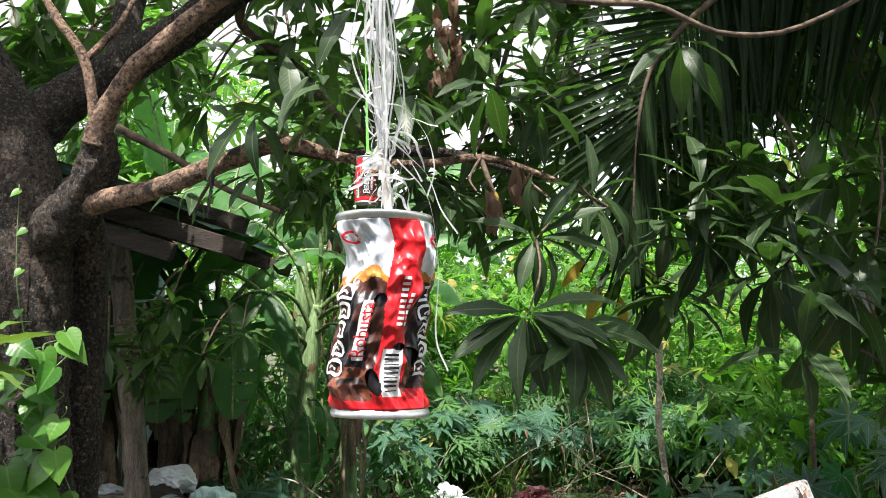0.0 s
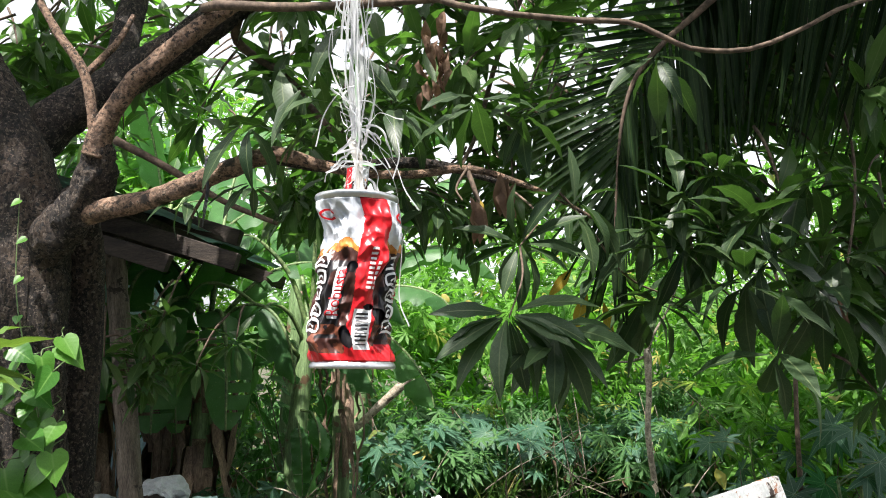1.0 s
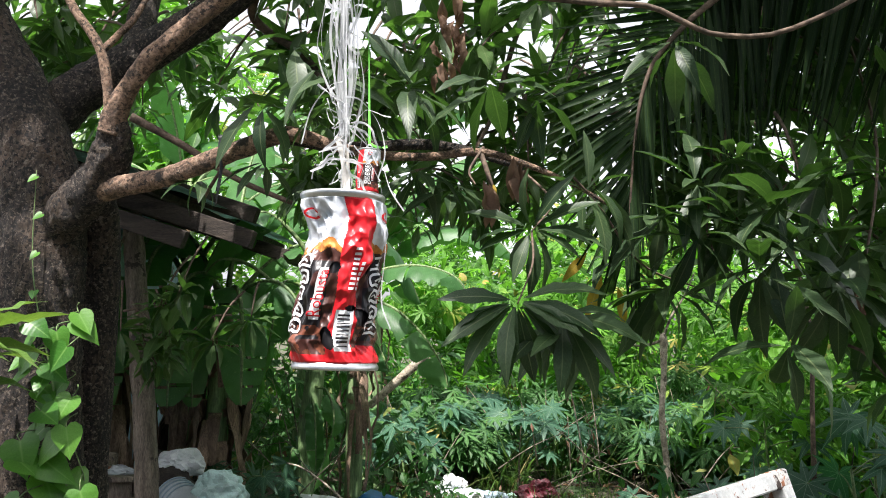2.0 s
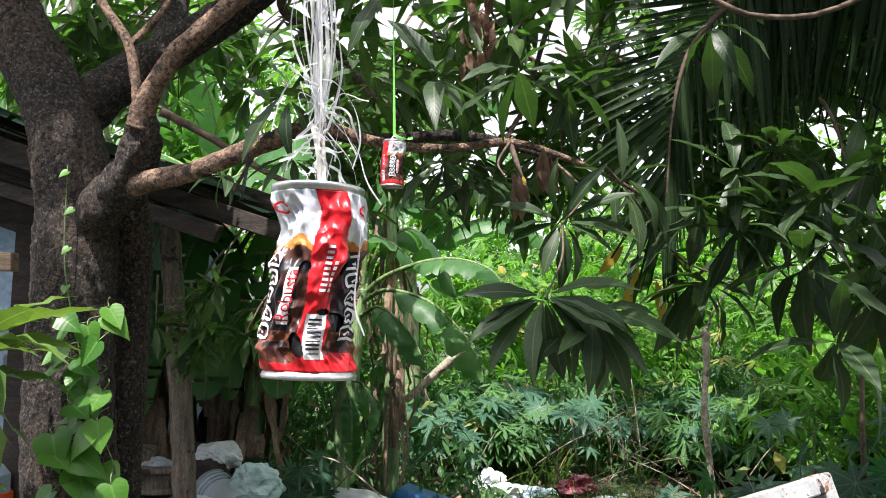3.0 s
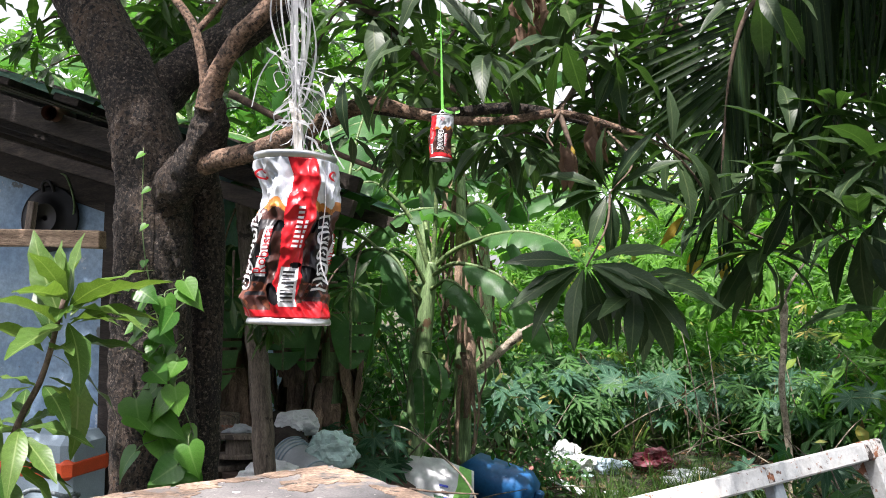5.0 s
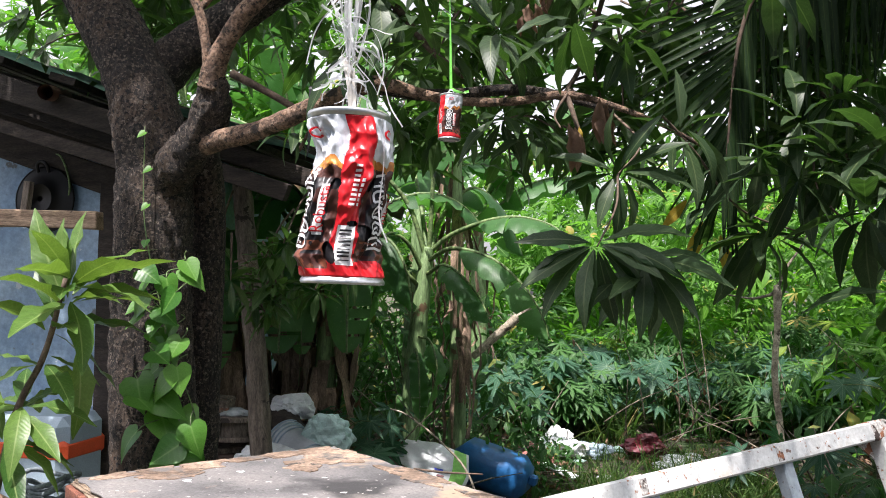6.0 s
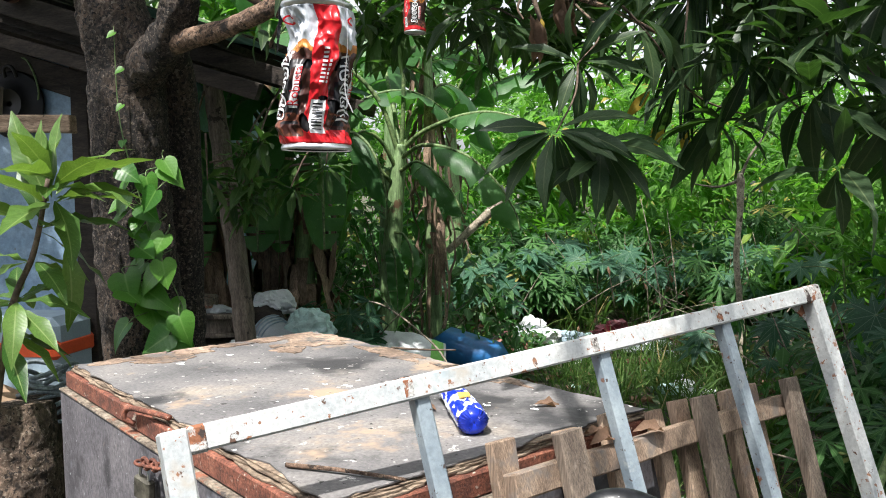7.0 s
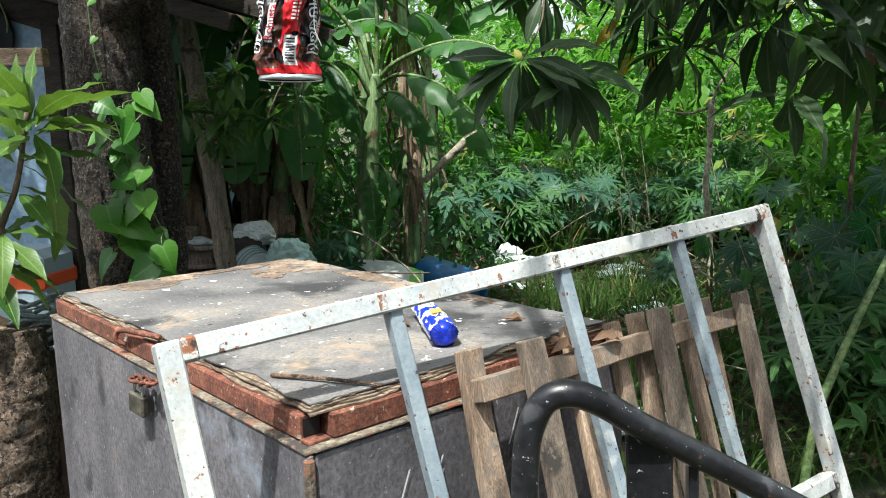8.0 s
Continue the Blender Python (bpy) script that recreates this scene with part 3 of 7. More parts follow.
    part("rail_post", beam((-3.3, 2.98, 0), (-3.3, 2.98, 1.62), 0.06, 0.06, (0, 1, 0), 0.004, 0.006), WOOD_DARK, shed)
    part("upright", beam((-2.10, 2.93, 1.56), (-2.085, 2.93, 1.70), 0.03, 0.03, (0, 1, 0), 0.002), WOOD_GREY, shed)
    part("plank", beam((-2.0, 3.40, 1.35), (-1.72, 3.40, 1.95), 0.12, 0.03, (0, 1, 0), 0.003, 0.006, 8), WOOD_DARK, shed)
    return shed


build_shed()


def build_pan():
    pan = thing("wok", (-2.36, 3.38, 1.60), "sooty black iron wok hung on the blue wall", "wok")
    bm = bmesh.new()
    rings = [(0.0, 0.055), (0.07, 0.05), (0.12, 0.03), (0.155, 0.0), (0.162, 0.0), (0.155, 0.006)]
    seg = 32
    vs = [[bm.verts.new((-2.36 + r * math.cos(a), 3.33 - d * 0.9 + 0.05, 1.68 + r * math.sin(a))) for a in [2 * math.pi * k / seg for k in range(seg)]] for r, d in rings[1:]]
    bm.faces.new(vs[0])
    for a, b in zip(vs, vs[1:]):
        for k in range(seg):
            bm.faces.new((a[k], a[(k + 1) % seg], b[(k + 1) % seg], b[k]))
    part("bowl", bm, BLACK_PAN, pan, smooth=True)
    v, f = tube([(-2.39, 3.37, 1.80), (-2.385, 3.35, 1.845), (-2.36, 3.35, 1.86), (-2.335, 3.35, 1.845), (-2.33, 3.37, 1.80)], [0.008] * 5, 16, 8)
    part("handle", merged("handle", [(v, f)], [BLACK_PAN]), BLACK_PAN, pan)
    v, f = tube([(-2.36, 3.39, 1.90), (-2.27, 3.37, 1.88), (-2.22, 3.37, 1.72), (-2.30, 3.37, 1.60)], [0.005] * 4, 20, 6)
    hose = part("hose", merged("hose", [(v, f)], [STEM_GREEN]), STEM_GREEN)
    tagged(hose, "thin greenish hose hanging on the blue wall", "hose")


build_pan()


# ---------------------------------------------------------------- the mango tree
def build_tree():
    rng = random.Random(11)
    tree = thing("mango_tree", (-1.12, 2.36, 0), "old mango tree with rough dark bark and drooping leaves", "tree")

    def limb(name, pts, radii, material, n=40, seg=20, rough=0.16, freq=9.0, label="", up=None):
        v, f = tube(pts, radii, n, seg, rough, freq)
        return part(name, merged(name, [(v, f)], [material]), material, up or tree, label)
    trunk = limb("trunk", [(-1.10, 2.40, -0.15), (-1.115, 2.38, 0.35), (-1.13, 2.36, 0.75), (-1.15, 2.35, 1.18), (-1.15, 2.35, 1.55), (-1.182, 2.35, 1.78), (-1.252, 2.36, 1.98), (-1.39, 2.38, 2.20), (-1.54, 2.40, 2.46), (-1.72, 2.44, 2.9), (-1.8, 2.5, 3.4)],
                 [0.175, 0.15, 0.135, 0.124, 0.119, 0.112, 0.100, 0.100, 0.100, 0.095, 0.08], BARK, 240, 80, 0.075, 26.0)
    limb("second_stem", [(-1.10, 2.58, -0.1), (-1.09, 2.56, 0.8), (-1.055, 2.53, 1.37), (-1.035, 2.48, 1.60), (-1.02, 2.40, 1.72), (-1.05, 2.34, 1.78)], [0.085, 0.07, 0.058, 0.055, 0.05, 0.04], BARK, 90, 30, 0.09, 22.0)
    limb("dark_limb", [(-1.26, 2.42, 1.90), (-1.14, 2.46, 2.055), (-0.96, 2.5, 2.19), (-0.76, 2.5, 2.31), (-0.55, 2.5, 2.47), (-0.2, 2.6, 2.8), (0.3, 2.7, 3.1)], [0.085, 0.074, 0.064, 0.06, 0.052, 0.045, 0.03], BARK, 120, 36, 0.09, 24.0)
    limb("dark_limb", [(-0.97, 2.5, 2.17), (-1.0, 2.62, 2.4), (-0.98, 2.7, 2.7), (-0.9, 2.8, 3.2)], [0.055, 0.05, 0.042, 0.03], BARK, 30, 16)
    limb("knuckle", [(-1.11, 2.33, 1.57), (-1.045, 2.29, 1.635), (-0.97, 2.25, 1.69), (-0.905, 2.22, 1.745), (-0.872, 2.19, 1.816), (-0.858, 2.16, 1.888)], [0.066, 0.068, 0.062, 0.060, 0.052, 0.036], BARK, 70, 36, 0.20, 24.0, "swollen rough branch collar")
    limb("branch", [(-0.868, 2.165, 1.85), (-0.85, 2.15, 1.90), (-0.806, 2.13, 1.968), (-0.747, 2.11, 2.038), (-0.669, 2.1, 2.102), (-0.541, 2.1, 2.205), (-0.407, 2.1, 2.292), (-0.2, 2.15, 2.42)], [0.040, 0.034, 0.029, 0.026, 0.026, 0.024, 0.022, 0.018], BARK_BROWN, 60, 18, 0.12, 22.0, "smooth brown branch")
    limb("branch", [(-0.86, 2.15, 1.87), (-0.865, 2.13, 1.96), (-0.892, 2.12, 2.083), (-0.971, 2.12, 2.197), (-1.042, 2.13, 2.311)], [0.020, 0.015, 0.0135, 0.012, 0.010], BARK_BROWN, 36, 12, 0.1, 22.0)
    limb("branch", [(-0.893, 2.13, 2.075), (-0.863, 2.15, 2.122), (-0.82, 2.17, 2.187), (-0.79, 2.2, 2.28)], [0.011, 0.010, 0.009, 0.008], BARK_BROWN, 16, 10)
    bough = limb("bough", [(-1.09, 2.34, 1.66), (-0.99, 2.275, 1.688), (-0.91, 2.225, 1.699), (-0.84, 2.195, 1.703), (-0.712, 2.15, 1.714), (-0.569, 2.1, 1.746), (-0.452, 2.1, 1.79), (-0.354, 2.1, 1.823), (-0.289, 2.1, 1.815), (-0.209, 2.1, 1.789), (-0.08, 2.08, 1.759), (0.045, 2.05, 1.748), (0.184, 2.04, 1.757), (0.304, 2.05, 1.724), (0.416, 2.08, 1.682), (0.515, 2.12, 1.635)],
                 [0.050, 0.044, 0.038, 0.031, 0.027, 0.026, 0.026, 0.023, 0.018, 0.015, 0.012, 0.011, 0.0105, 0.008, 0.006, 0.005], BARK_BROWN, 130, 18, 0.14, 24.0, "long level brown bough")
    limb("branch", [(-0.36, 2.11, 1.820), (-0.224, 2.16, 1.804), (-0.103, 2.2, 1.812), (-0.009, 2.22, 1.823), (0.118, 2.22, 1.809), (0.3, 2.2, 1.75)], [0.018, 0.017, 0.016, 0.015, 0.013, 0.01], BARK, 40, 12)
    for pts, r in ((((0.182, 2.04, 1.757), (0.20, 2.02, 1.70), (0.225, 2.0, 1.62)), 0.008), (((0.19, 2.04, 1.77), (0.155, 2.0, 1.70), (0.17, 1.98, 1.66)), 0.004),
                   (((-0.55, 2.5, 2.46), (-0.60, 2.6, 2.36), (-0.45, 2.68, 2.26), (-0.33, 2.7, 2.11), (-0.2, 2.7, 2.0)), 0.018),
                   (((-0.95, 2.46, 1.98), (-0.80, 2.5, 1.90), (-0.62, 2.55, 1.79), (-0.45, 2.6, 1.72)), 0.014), (((-0.68, 2.4, 1.70), (-0.58, 2.3, 1.79), (-0.5, 2.2, 1.83)), 0.006),
                   (((0.42, 2.07, 1.70), (0.50, 2.12, 1.62), (0.62, 2.2, 1.48), (0.8, 2.3, 1.42)), 0.004), (((0.3, 2.2, 1.74), (0.36, 2.0, 1.62), (0.306, 1.9, 1.53)), 0.0035), (((0.306, 1.9, 1.53), (0.30, 1.75, 1.44), (0.262, 1.6, 1.345)), 0.003),
                   (((-0.3, 2.1, 2.42), (0.13, 1.72, 2.072), (0.40, 1.70, 2.012), (0.545, 1.7, 2.0), (0.62, 1.7, 1.965), (0.69, 1.7, 1.933), (0.81, 1.7, 1.93), (0.93, 1.7, 1.975), (1.03, 1.72, 2.03), (1.2, 1.8, 2.1)), 0.008),
                   (((-0.54, 2.08, 2.24), (-0.44, 1.92, 2.172), (-0.28, 1.9, 2.152), (-0.10, 1.9, 2.153), (0.125, 1.9, 2.162), (0.5, 1.95, 2.2)), 0.014),
                   (((0.45, 2.4, 2.6), (0.30, 2.6, 2.3), (0.22, 2.5, 2.0), (0.16, 2.3, 1.82)), 0.010), (((0.9, 2.6, 2.5), (0.95, 2.5, 2.0), (0.85, 2.4, 1.6), (0.95, 2.3, 1.4)), 0.005), (((1.3, 2.6, 2.5), (1.35, 2.4, 1.9), (1.2, 2.2, 1.45), (1.1, 2.1, 1.35)), 0.005)):
        limb("twig", pts, [r, r * 0.8, r * 0.55], TWIG, 24, 8, 0.1, 25.0)
    limb("bough", [(-0.55, 2.5, 2.46), (-0.30, 1.9, 2.62), (-0.05, 1.2, 2.70), (0.105, 0.5, 2.66), (0.2, -0.1, 2.62)], [0.035, 0.03, 0.026, 0.02, 0.012], BARK_BROWN, 40, 14)
    v, f = [], []
    for i in range(3):
        vv, ff = tube([(-0.52 + 0.004 * i, 2.065, 1.815), (-0.515, 2.06, 1.77), (-0.512 + 0.003 * i, 2.062, 1.72), (-0.52, 2.06, 1.66 - 0.02 * i)], [0.0016] * 4, 12, 5)
        f += [tuple(q + len(v) for q in face) for face in ff]
        v += vv
    for k in range(2):
        vv, ff = tube([(-0.52 + 0.012 * k, 2.1 + 0.032 * math.cos(a), 1.787 + 0.032 * math.sin(a)) for a in [i * math.pi / 6 for i in range(13)]], [0.002] * 13, 24, 5)
        f += [tuple(q + len(v) for q in face) for face in ff]
        v += vv
    tie = part("wire_tie", mesh("wire_tie", v, f, mats=[BLACK_TUBE]), BLACK_TUBE)
    tagged(tie, "dark wire knotted round the mango bough", "wire")

    # close clusters, leaf by leaf
    near = leaf_meshes("leaf", NARROW_SHAPES, LEAF_MANGO_NEAR)
    for node, turns, size in (((0.306, 1.90, 1.535), (8, 32, 62, 118, 150, 172, 198, 228, 250, 282, 305, 330, 350), 0.17), ((0.260, 1.60, 1.350), (2, 22, 160, 183, 200, 226, 246, 262, 281, 296, 312, 328, 345), 0.185), ((0.352, 1.64, 1.325), (350, 318, 300, 284, 268, 252, 15), 0.175)):
        for a in turns:
            a = radians(a + rng.uniform(-7, 7))
            d = Vector((math.cos(a), rng.uniform(-0.75, 0.25), math.sin(a) * 0.9 - 0.08))
            k = size * rng.uniform(0.8, 1.12)
            up = Vector((rng.uniform(-0.5, 0.5), -rng.uniform(0.3, 1.0), rng.uniform(0.5, 1.1)))
            part("leaf", near[rng.randrange(4)], LEAF_MANGO_NEAR, bough, m=frame_of(Vector(node) + d.normalized() * 0.015, d, up) @ Matrix.Diagonal((k, k, k, 1)))
    clusters = [((0.36, 1.66, 1.29), (0.2, -0.3, -0.9), 6, 0.17),
                ((0.21, 1.85, 1.86), (0.1, -0.2, -0.6), 8, 0.15), ((0.33, 1.95, 1.86), (0.2, -0.2, -0.6), 7, 0.15), ((-0.16, 1.95, 1.93), (0.0, -0.2, 0.9), 11, 0.17), ((-0.24, 1.94, 1.96), (-0.4, -0.2, 0.2), 6, 0.15),
                ((0.02, 2.0, 1.93), (0.5, -0.2, 0.5), 9, 0.17), ((0.62, 1.75, 1.92), (0.1, 0, -0.5), 7, 0.14), ((0.72, 2.0, 1.52), (-0.2, -0.6, -0.3), 9, 0.17), ((0.92, 2.0, 1.60), (0.1, -0.6, -0.2), 9, 0.17), ((1.05, 2.0, 1.40), (-0.4, -0.5, -0.5), 11, 0.19),
                ((0.85, 2.1, 1.74), (0.0, -0.2, -0.2), 10, 0.17), ((1.10, 2.1, 1.70), (0.2, -0.2, -0.2), 10, 0.18), ((0.70, 2.2, 1.40), (0.0, -0.2, -0.3), 9, 0.18), ((1.2, 2.2, 1.52), (0.2, -0.2, -0.4), 10, 0.2), ((-0.42, 2.04, 1.90), (-0.2, -0.3, 0.1), 7, 0.17), ((-0.30, 2.0, 2.05), (0.2, -0.2, 0.5), 9, 0.18),
                ((0.849, 1.95, 1.427), (-0.5, -0.4, -0.6), 9, 0.19), ((0.899, 1.95, 1.256), (-0.6, -0.4, -0.4), 7, 0.19), ((0.794, 2.00, 1.564), (-0.2, -0.5, -0.3), 10, 0.17), ((0.661, 2.10, 1.583), (0, -0.5, -0.5), 10, 0.17), ((0.674, 2.30, 1.419), (0, -0.6, -0.3), 9, 0.17),
                ((0.746, 2.05, 1.683), (0.3, -0.5, 0.2), 9, 0.16), ((0.465, 2.00, 1.658), (0.2, -0.5, 0.2), 8, 0.16), ((0.937, 2.00, 1.494), (-0.2, -0.5, -0.5), 9, 0.18), ((0.573, 2.30, 1.475), (0.2, -0.4, -0.5), 8, 0.16),
                ((-0.60, 2.16, 1.70), (0, -0.2, -0.8), 5, 0.10), ((-0.40, 2.12, 1.72), (0.2, -0.2, -0.8), 6, 0.11), ((-0.30, 2.2, 1.70), (0.2, 0.0, -0.8), 6, 0.10), ((0.01, 2.1, 1.70), (0, -0.2, -0.7), 10, 0.13), ((0.10, 2.14, 1.66), (0, -0.2, -0.7), 9, 0.13)]
    for node, axis, count, size in clusters:
        for p in whorl_poses(rng, node, axis, count, size * 1.15, (55, 105), 0.12 if node[1] < 1.92 and node[0] < 0.4 else 0.24, 0.55 if node[1] < 1.92 and node[0] < 0.4 else 0.15):
            part("leaf", near[rng.randrange(4)], LEAF_MANGO_NEAR, bough, m=p)
    # the rest of the crown, with unseen clumps overhead added for shade
    poses, twigs = [], []
    blobs = [((-0.30, 2.75, 2.30), (0.6, 0.45, 0.28), 34, 0.21), ((-0.55, 3.75, 2.15), (0.40, 0.3, 0.26), 22, 0.22), ((0.36, 2.75, 2.14), (0.42, 0.4, 0.34), 24, 0.21), ((0.20, 3.1, 1.84), (0.40, 0.35, 0.12), 13, 0.2), ((0.25, 3.4, 2.2), (0.6, 0.3, 0.35), 11, 0.22), ((1.20, 2.70, 1.60), (0.5, 0.5, 0.22), 20, 0.23),
             ((1.75, 2.9, 1.6), (0.4, 0.5, 0.4), 9, 0.23), ((-1.6, 3.7, 2.65), (0.7, 0.3, 0.35), 30, 0.22), ((-1.50, 3.0, 2.45), (0.5, 0.4, 0.3), 24, 0.2), ((-1.95, 3.0, 2.45), (0.4, 0.4, 0.25), 10, 0.2), ((-1.12, 3.25, 1.32), (0.30, 0.15, 0.14), 12, 0.17), ((1.1, 3.5, 2.3), (0.7, 0.3, 0.4), 30, 0.22), ((1.8, 3.2, 2.3), (0.6, 0.4, 0.45), 44, 0.23),
             # the high clumps from here on are out of view, placed to block sun
             ((1.9, 4.8, 4.0), (2.0, 1.7, 0.5), 84, 0.30), ((-2.0, 3.2, 3.5), (1.3, 0.6, 0.4), 24, 0.28), ((1.2, 3.3, 3.0), (1.2, 0.8, 0.45), 26, 0.26), ((0.9, 2.5, 2.75), (0.9, 0.5, 0.25), 30, 0.24), ((-1.0, 2.6, 2.95), (0.8, 0.6, 0.3), 16, 0.24), ((1.4, 2.2, 3.0), (0.6, 0.5, 0.25), 20, 0.24), ((0.26, 1.12, 2.42), (0.32, 0.20, 0.10), 14, 0.24), ((0.84, 2.6, 1.86), (0.20, 0.22, 0.28), 15, 0.20), ((1.10, 2.45, 1.98), (0.40, 0.22, 0.26), 5, 0.21), ((1.2, 2.3, 3.3), (0.5, 0.5, 0.25), 22, 0.28), ((1.75, 2.6, 1.35), (0.35, 0.3, 0.25), 12, 0.22),
             ((0.4, 1.85, 3.6), (1.7, 0.45, 0.3), 62, 0.28), ((-1.3, 1.75, 3.7), (0.8, 0.4, 0.3), 26, 0.28), ((2.5, 2.3, 3.4), (1.1, 0.9, 0.4), 70, 0.28), ((1.3, 1.8, 2.95), (0.7, 0.3, 0.15), 30, 0.25), ((1.7, 1.1, 3.4), (0.8, 0.4, 0.3), 36, 0.28), ((-2.5, 2.1, 3.5), (1.0, 0.5, 0.3), 64, 0.28), ((1.0, 3.9, 3.8), (1.1, 0.8, 0.3), 48, 0.28), ((1.35, 2.75, 2.35), (0.55, 0.2, 0.32), 26, 0.22)]
    for c, r, count, size in blobs:
        for _ in range(int(count * 1.25)):
            d = Vector((rng.gauss(0, 0.6), rng.gauss(0, 0.6), rng.gauss(0, 0.6)))
            if d.length > 1.2:
                d *= 1.2 / d.length
            node = Vector(c) + Vector((d.x * r[0], d.y * r[1], d.z * r[2]))
            axis = Vector((rng.uniform(-0.6, 0.6), rng.uniform(-0.9, 0.2), rng.uniform(-0.2, 0.8)))
            poses += whorl_poses(rng, node, axis, rng.randint(8, 13), size * 0.86, (50, 105), 0.22)
            far = node + Vector((rng.uniform(-0.2, 0.2), rng.uniform(0.05, 0.25), rng.uniform(0.05, 0.3)))
            twigs.append(tube([node, (node + far) / 2 + Vector((0, 0, 0.03)), far], [0.003, 0.005, 0.006], 5, 5))
    crown = part("crown", scatter("crown", MANGO_SHAPES, poses, LEAF_MANGO, rng), LEAF_MANGO, tree, "dense dark green drooping leaves with unseen shading clumps overhead")
    crown["kind"] = "stuff"
    tw = part("fine_twig", merged("fine_twig", twigs, [TWIG]), TWIG, tree)
    tw["kind"] = "stuff"
    # dry leaves caught in the twigs
    dry = leaf_meshes("dry_leaf", DRY_SHAPES, DRY_LEAF)
    for x, y, z, k in ((0.19, 1.93, 1.66, 0.13), (0.205, 1.95, 1.655, 0.12), (0.265, 1.94, 1.72, 0.12), (0.285, 1.95, 1.71, 0.13), (0.30, 1.96, 1.70, 0.10), (1.13, 2.1, 1.42, 0.09), (1.14, 2.12, 1.40, 0.1)):
        p = frame_of((x, y, z), (rng.uniform(-0.25, 0.25), rng.uniform(-0.25, 0.1), -1), (rng.uniform(-1, 1), -1, 0.2)) @ Matrix.Diagonal((k, k, k, 1))
        part("dry_leaf", dry[rng.randrange(2)], DRY_LEAF, bough, "withered brown leaf", m=p)
    for i in range(15):
        k = rng.uniform(0.05, 0.10)
        p = frame_of((0.10 + rng.uniform(-0.045, 0.045), 2.14 + rng.uniform(-0.05, 0.05), 1.99 + 0.018 * i), (rng.uniform(-0.5, 0.5), rng.uniform(-0.4, 0.3), -1), (rng.uniform(-1, 1), -1, 0.2)) @ Matrix.Diagonal((k * 1.2, k, k * 1.6, 1))
        part("dry_leaf", dry[rng.randrange(2)], DRY_LEAF, bough, "withered brown leaf", m=p)
    yel = leaf_meshes("yellow_leaf", MANGO_SHAPES, LEAF_YELLOW)
    for at, d, k in (((0.62, 3.0, 1.52), (-0.3, -0.3, -1), 0.2), ((0.68, 3.0, 1.47), (0.2, -0.3, -1), 0.17), ((0.57, 3.02, 1.60), (-0.5, -0.3, -0.6), 0.16), ((0.215, 1.97, 1.66), (0.2, -0.4, -1), 0.05), ((0.225, 1.97, 1.63), (-0.2, -0.4, -1), 0.05)):
        part("yellow_leaf", yel[1], LEAF_YELLOW, bough, "yellowing leaf", m=frame_of(at, d, (0.3, -1, 0.3)) @ Matrix.Diagonal((k, k, k, 1)))
    return tree


build_tree()


def build_vine():
    rng = random.Random(5)
    vine = thing("climbing_vine", (-1.02, 2.2, 0), "bright green heart-leaved vine climbing the trunk", "vine")
    stem1 = [(-1.02, 2.18, 0.0), (-0.96, 2.16, 0.5), (-0.94, 2.17, 0.85), (-1.01, 2.19, 1.15), (-1.09, 2.2, 1.45), (-1.10, 2.2, 1.75)]
    stem2 = [(-0.95, 2.25, 0.0), (-0.89, 2.2, 0.6), (-0.90, 2.2, 0.85), (-0.95, 2.19, 1.0)]
    for s in (stem1, stem2):
        v, f = tube(s, [0.004, 0.003, 0.0012], 50, 6)
        part("stem", merged("stem", [(v, f)], [STEM_GREEN]), STEM_GREEN, vine)
    shapes = leaf_meshes("leaf", HEART_SHAPES, LEAF_VINE)
    for i in range(58):
        t = (i + rng.random()) / 58
        z = 0.40 + 0.95 * t ** 1.1
        x = -0.925 + rng.uniform(-0.13, 0.12) * (1 - 0.35 * t) - 0.07 * t
        k = (0.120 - 0.045 * t) * rng.uniform(0.8, 1.2)
        at = Vector((x, 2.175 + rng.uniform(-0.06, 0.03), z))
        side = rng.choice((-1, -1, 1, 1, 0.2))
        d = Vector((side * rng.uniform(0.2, 0.9), rng.uniform(-0.5, 0.0), rng.uniform(-1.0, -0.3)))
        part("leaf", shapes[rng.randrange(3)], LEAF_VINE, vine, m=frame_of(at, d, (rng.uniform(-0.5, 0.5), -rng.uniform(0.6, 1.0), rng.uniform(0.6, 1.5))) @ Matrix.Diagonal((k * rng.uniform(0.95, 1.15), k, k, 1)))
        v, f = tube([at, at + Vector((-d.x * 0.03, 0.015, 0.02)), Vector((x * 0.5 - 0.475, 2.20, z + 0.03))], [0.0016, 0.0018, 0.002], 6, 5)
        part("stalk", merged("stalk", [(v, f)], [STEM_GREEN]), STEM_GREEN, vine)
    for i in range(4):
        z = 1.40 + 0.11 * i
        part("leaf", shapes[0], LEAF_VINE, vine, m=frame_of((-1.085 + rng.uniform(-0.02, 0.02), 2.19, z), (rng.uniform(-1, 1), -0.4, -0.5), (0, -1, 0.7)) @ Matrix.Diagonal((0.03, 0.03, 0.03, 1)))


build_vine()


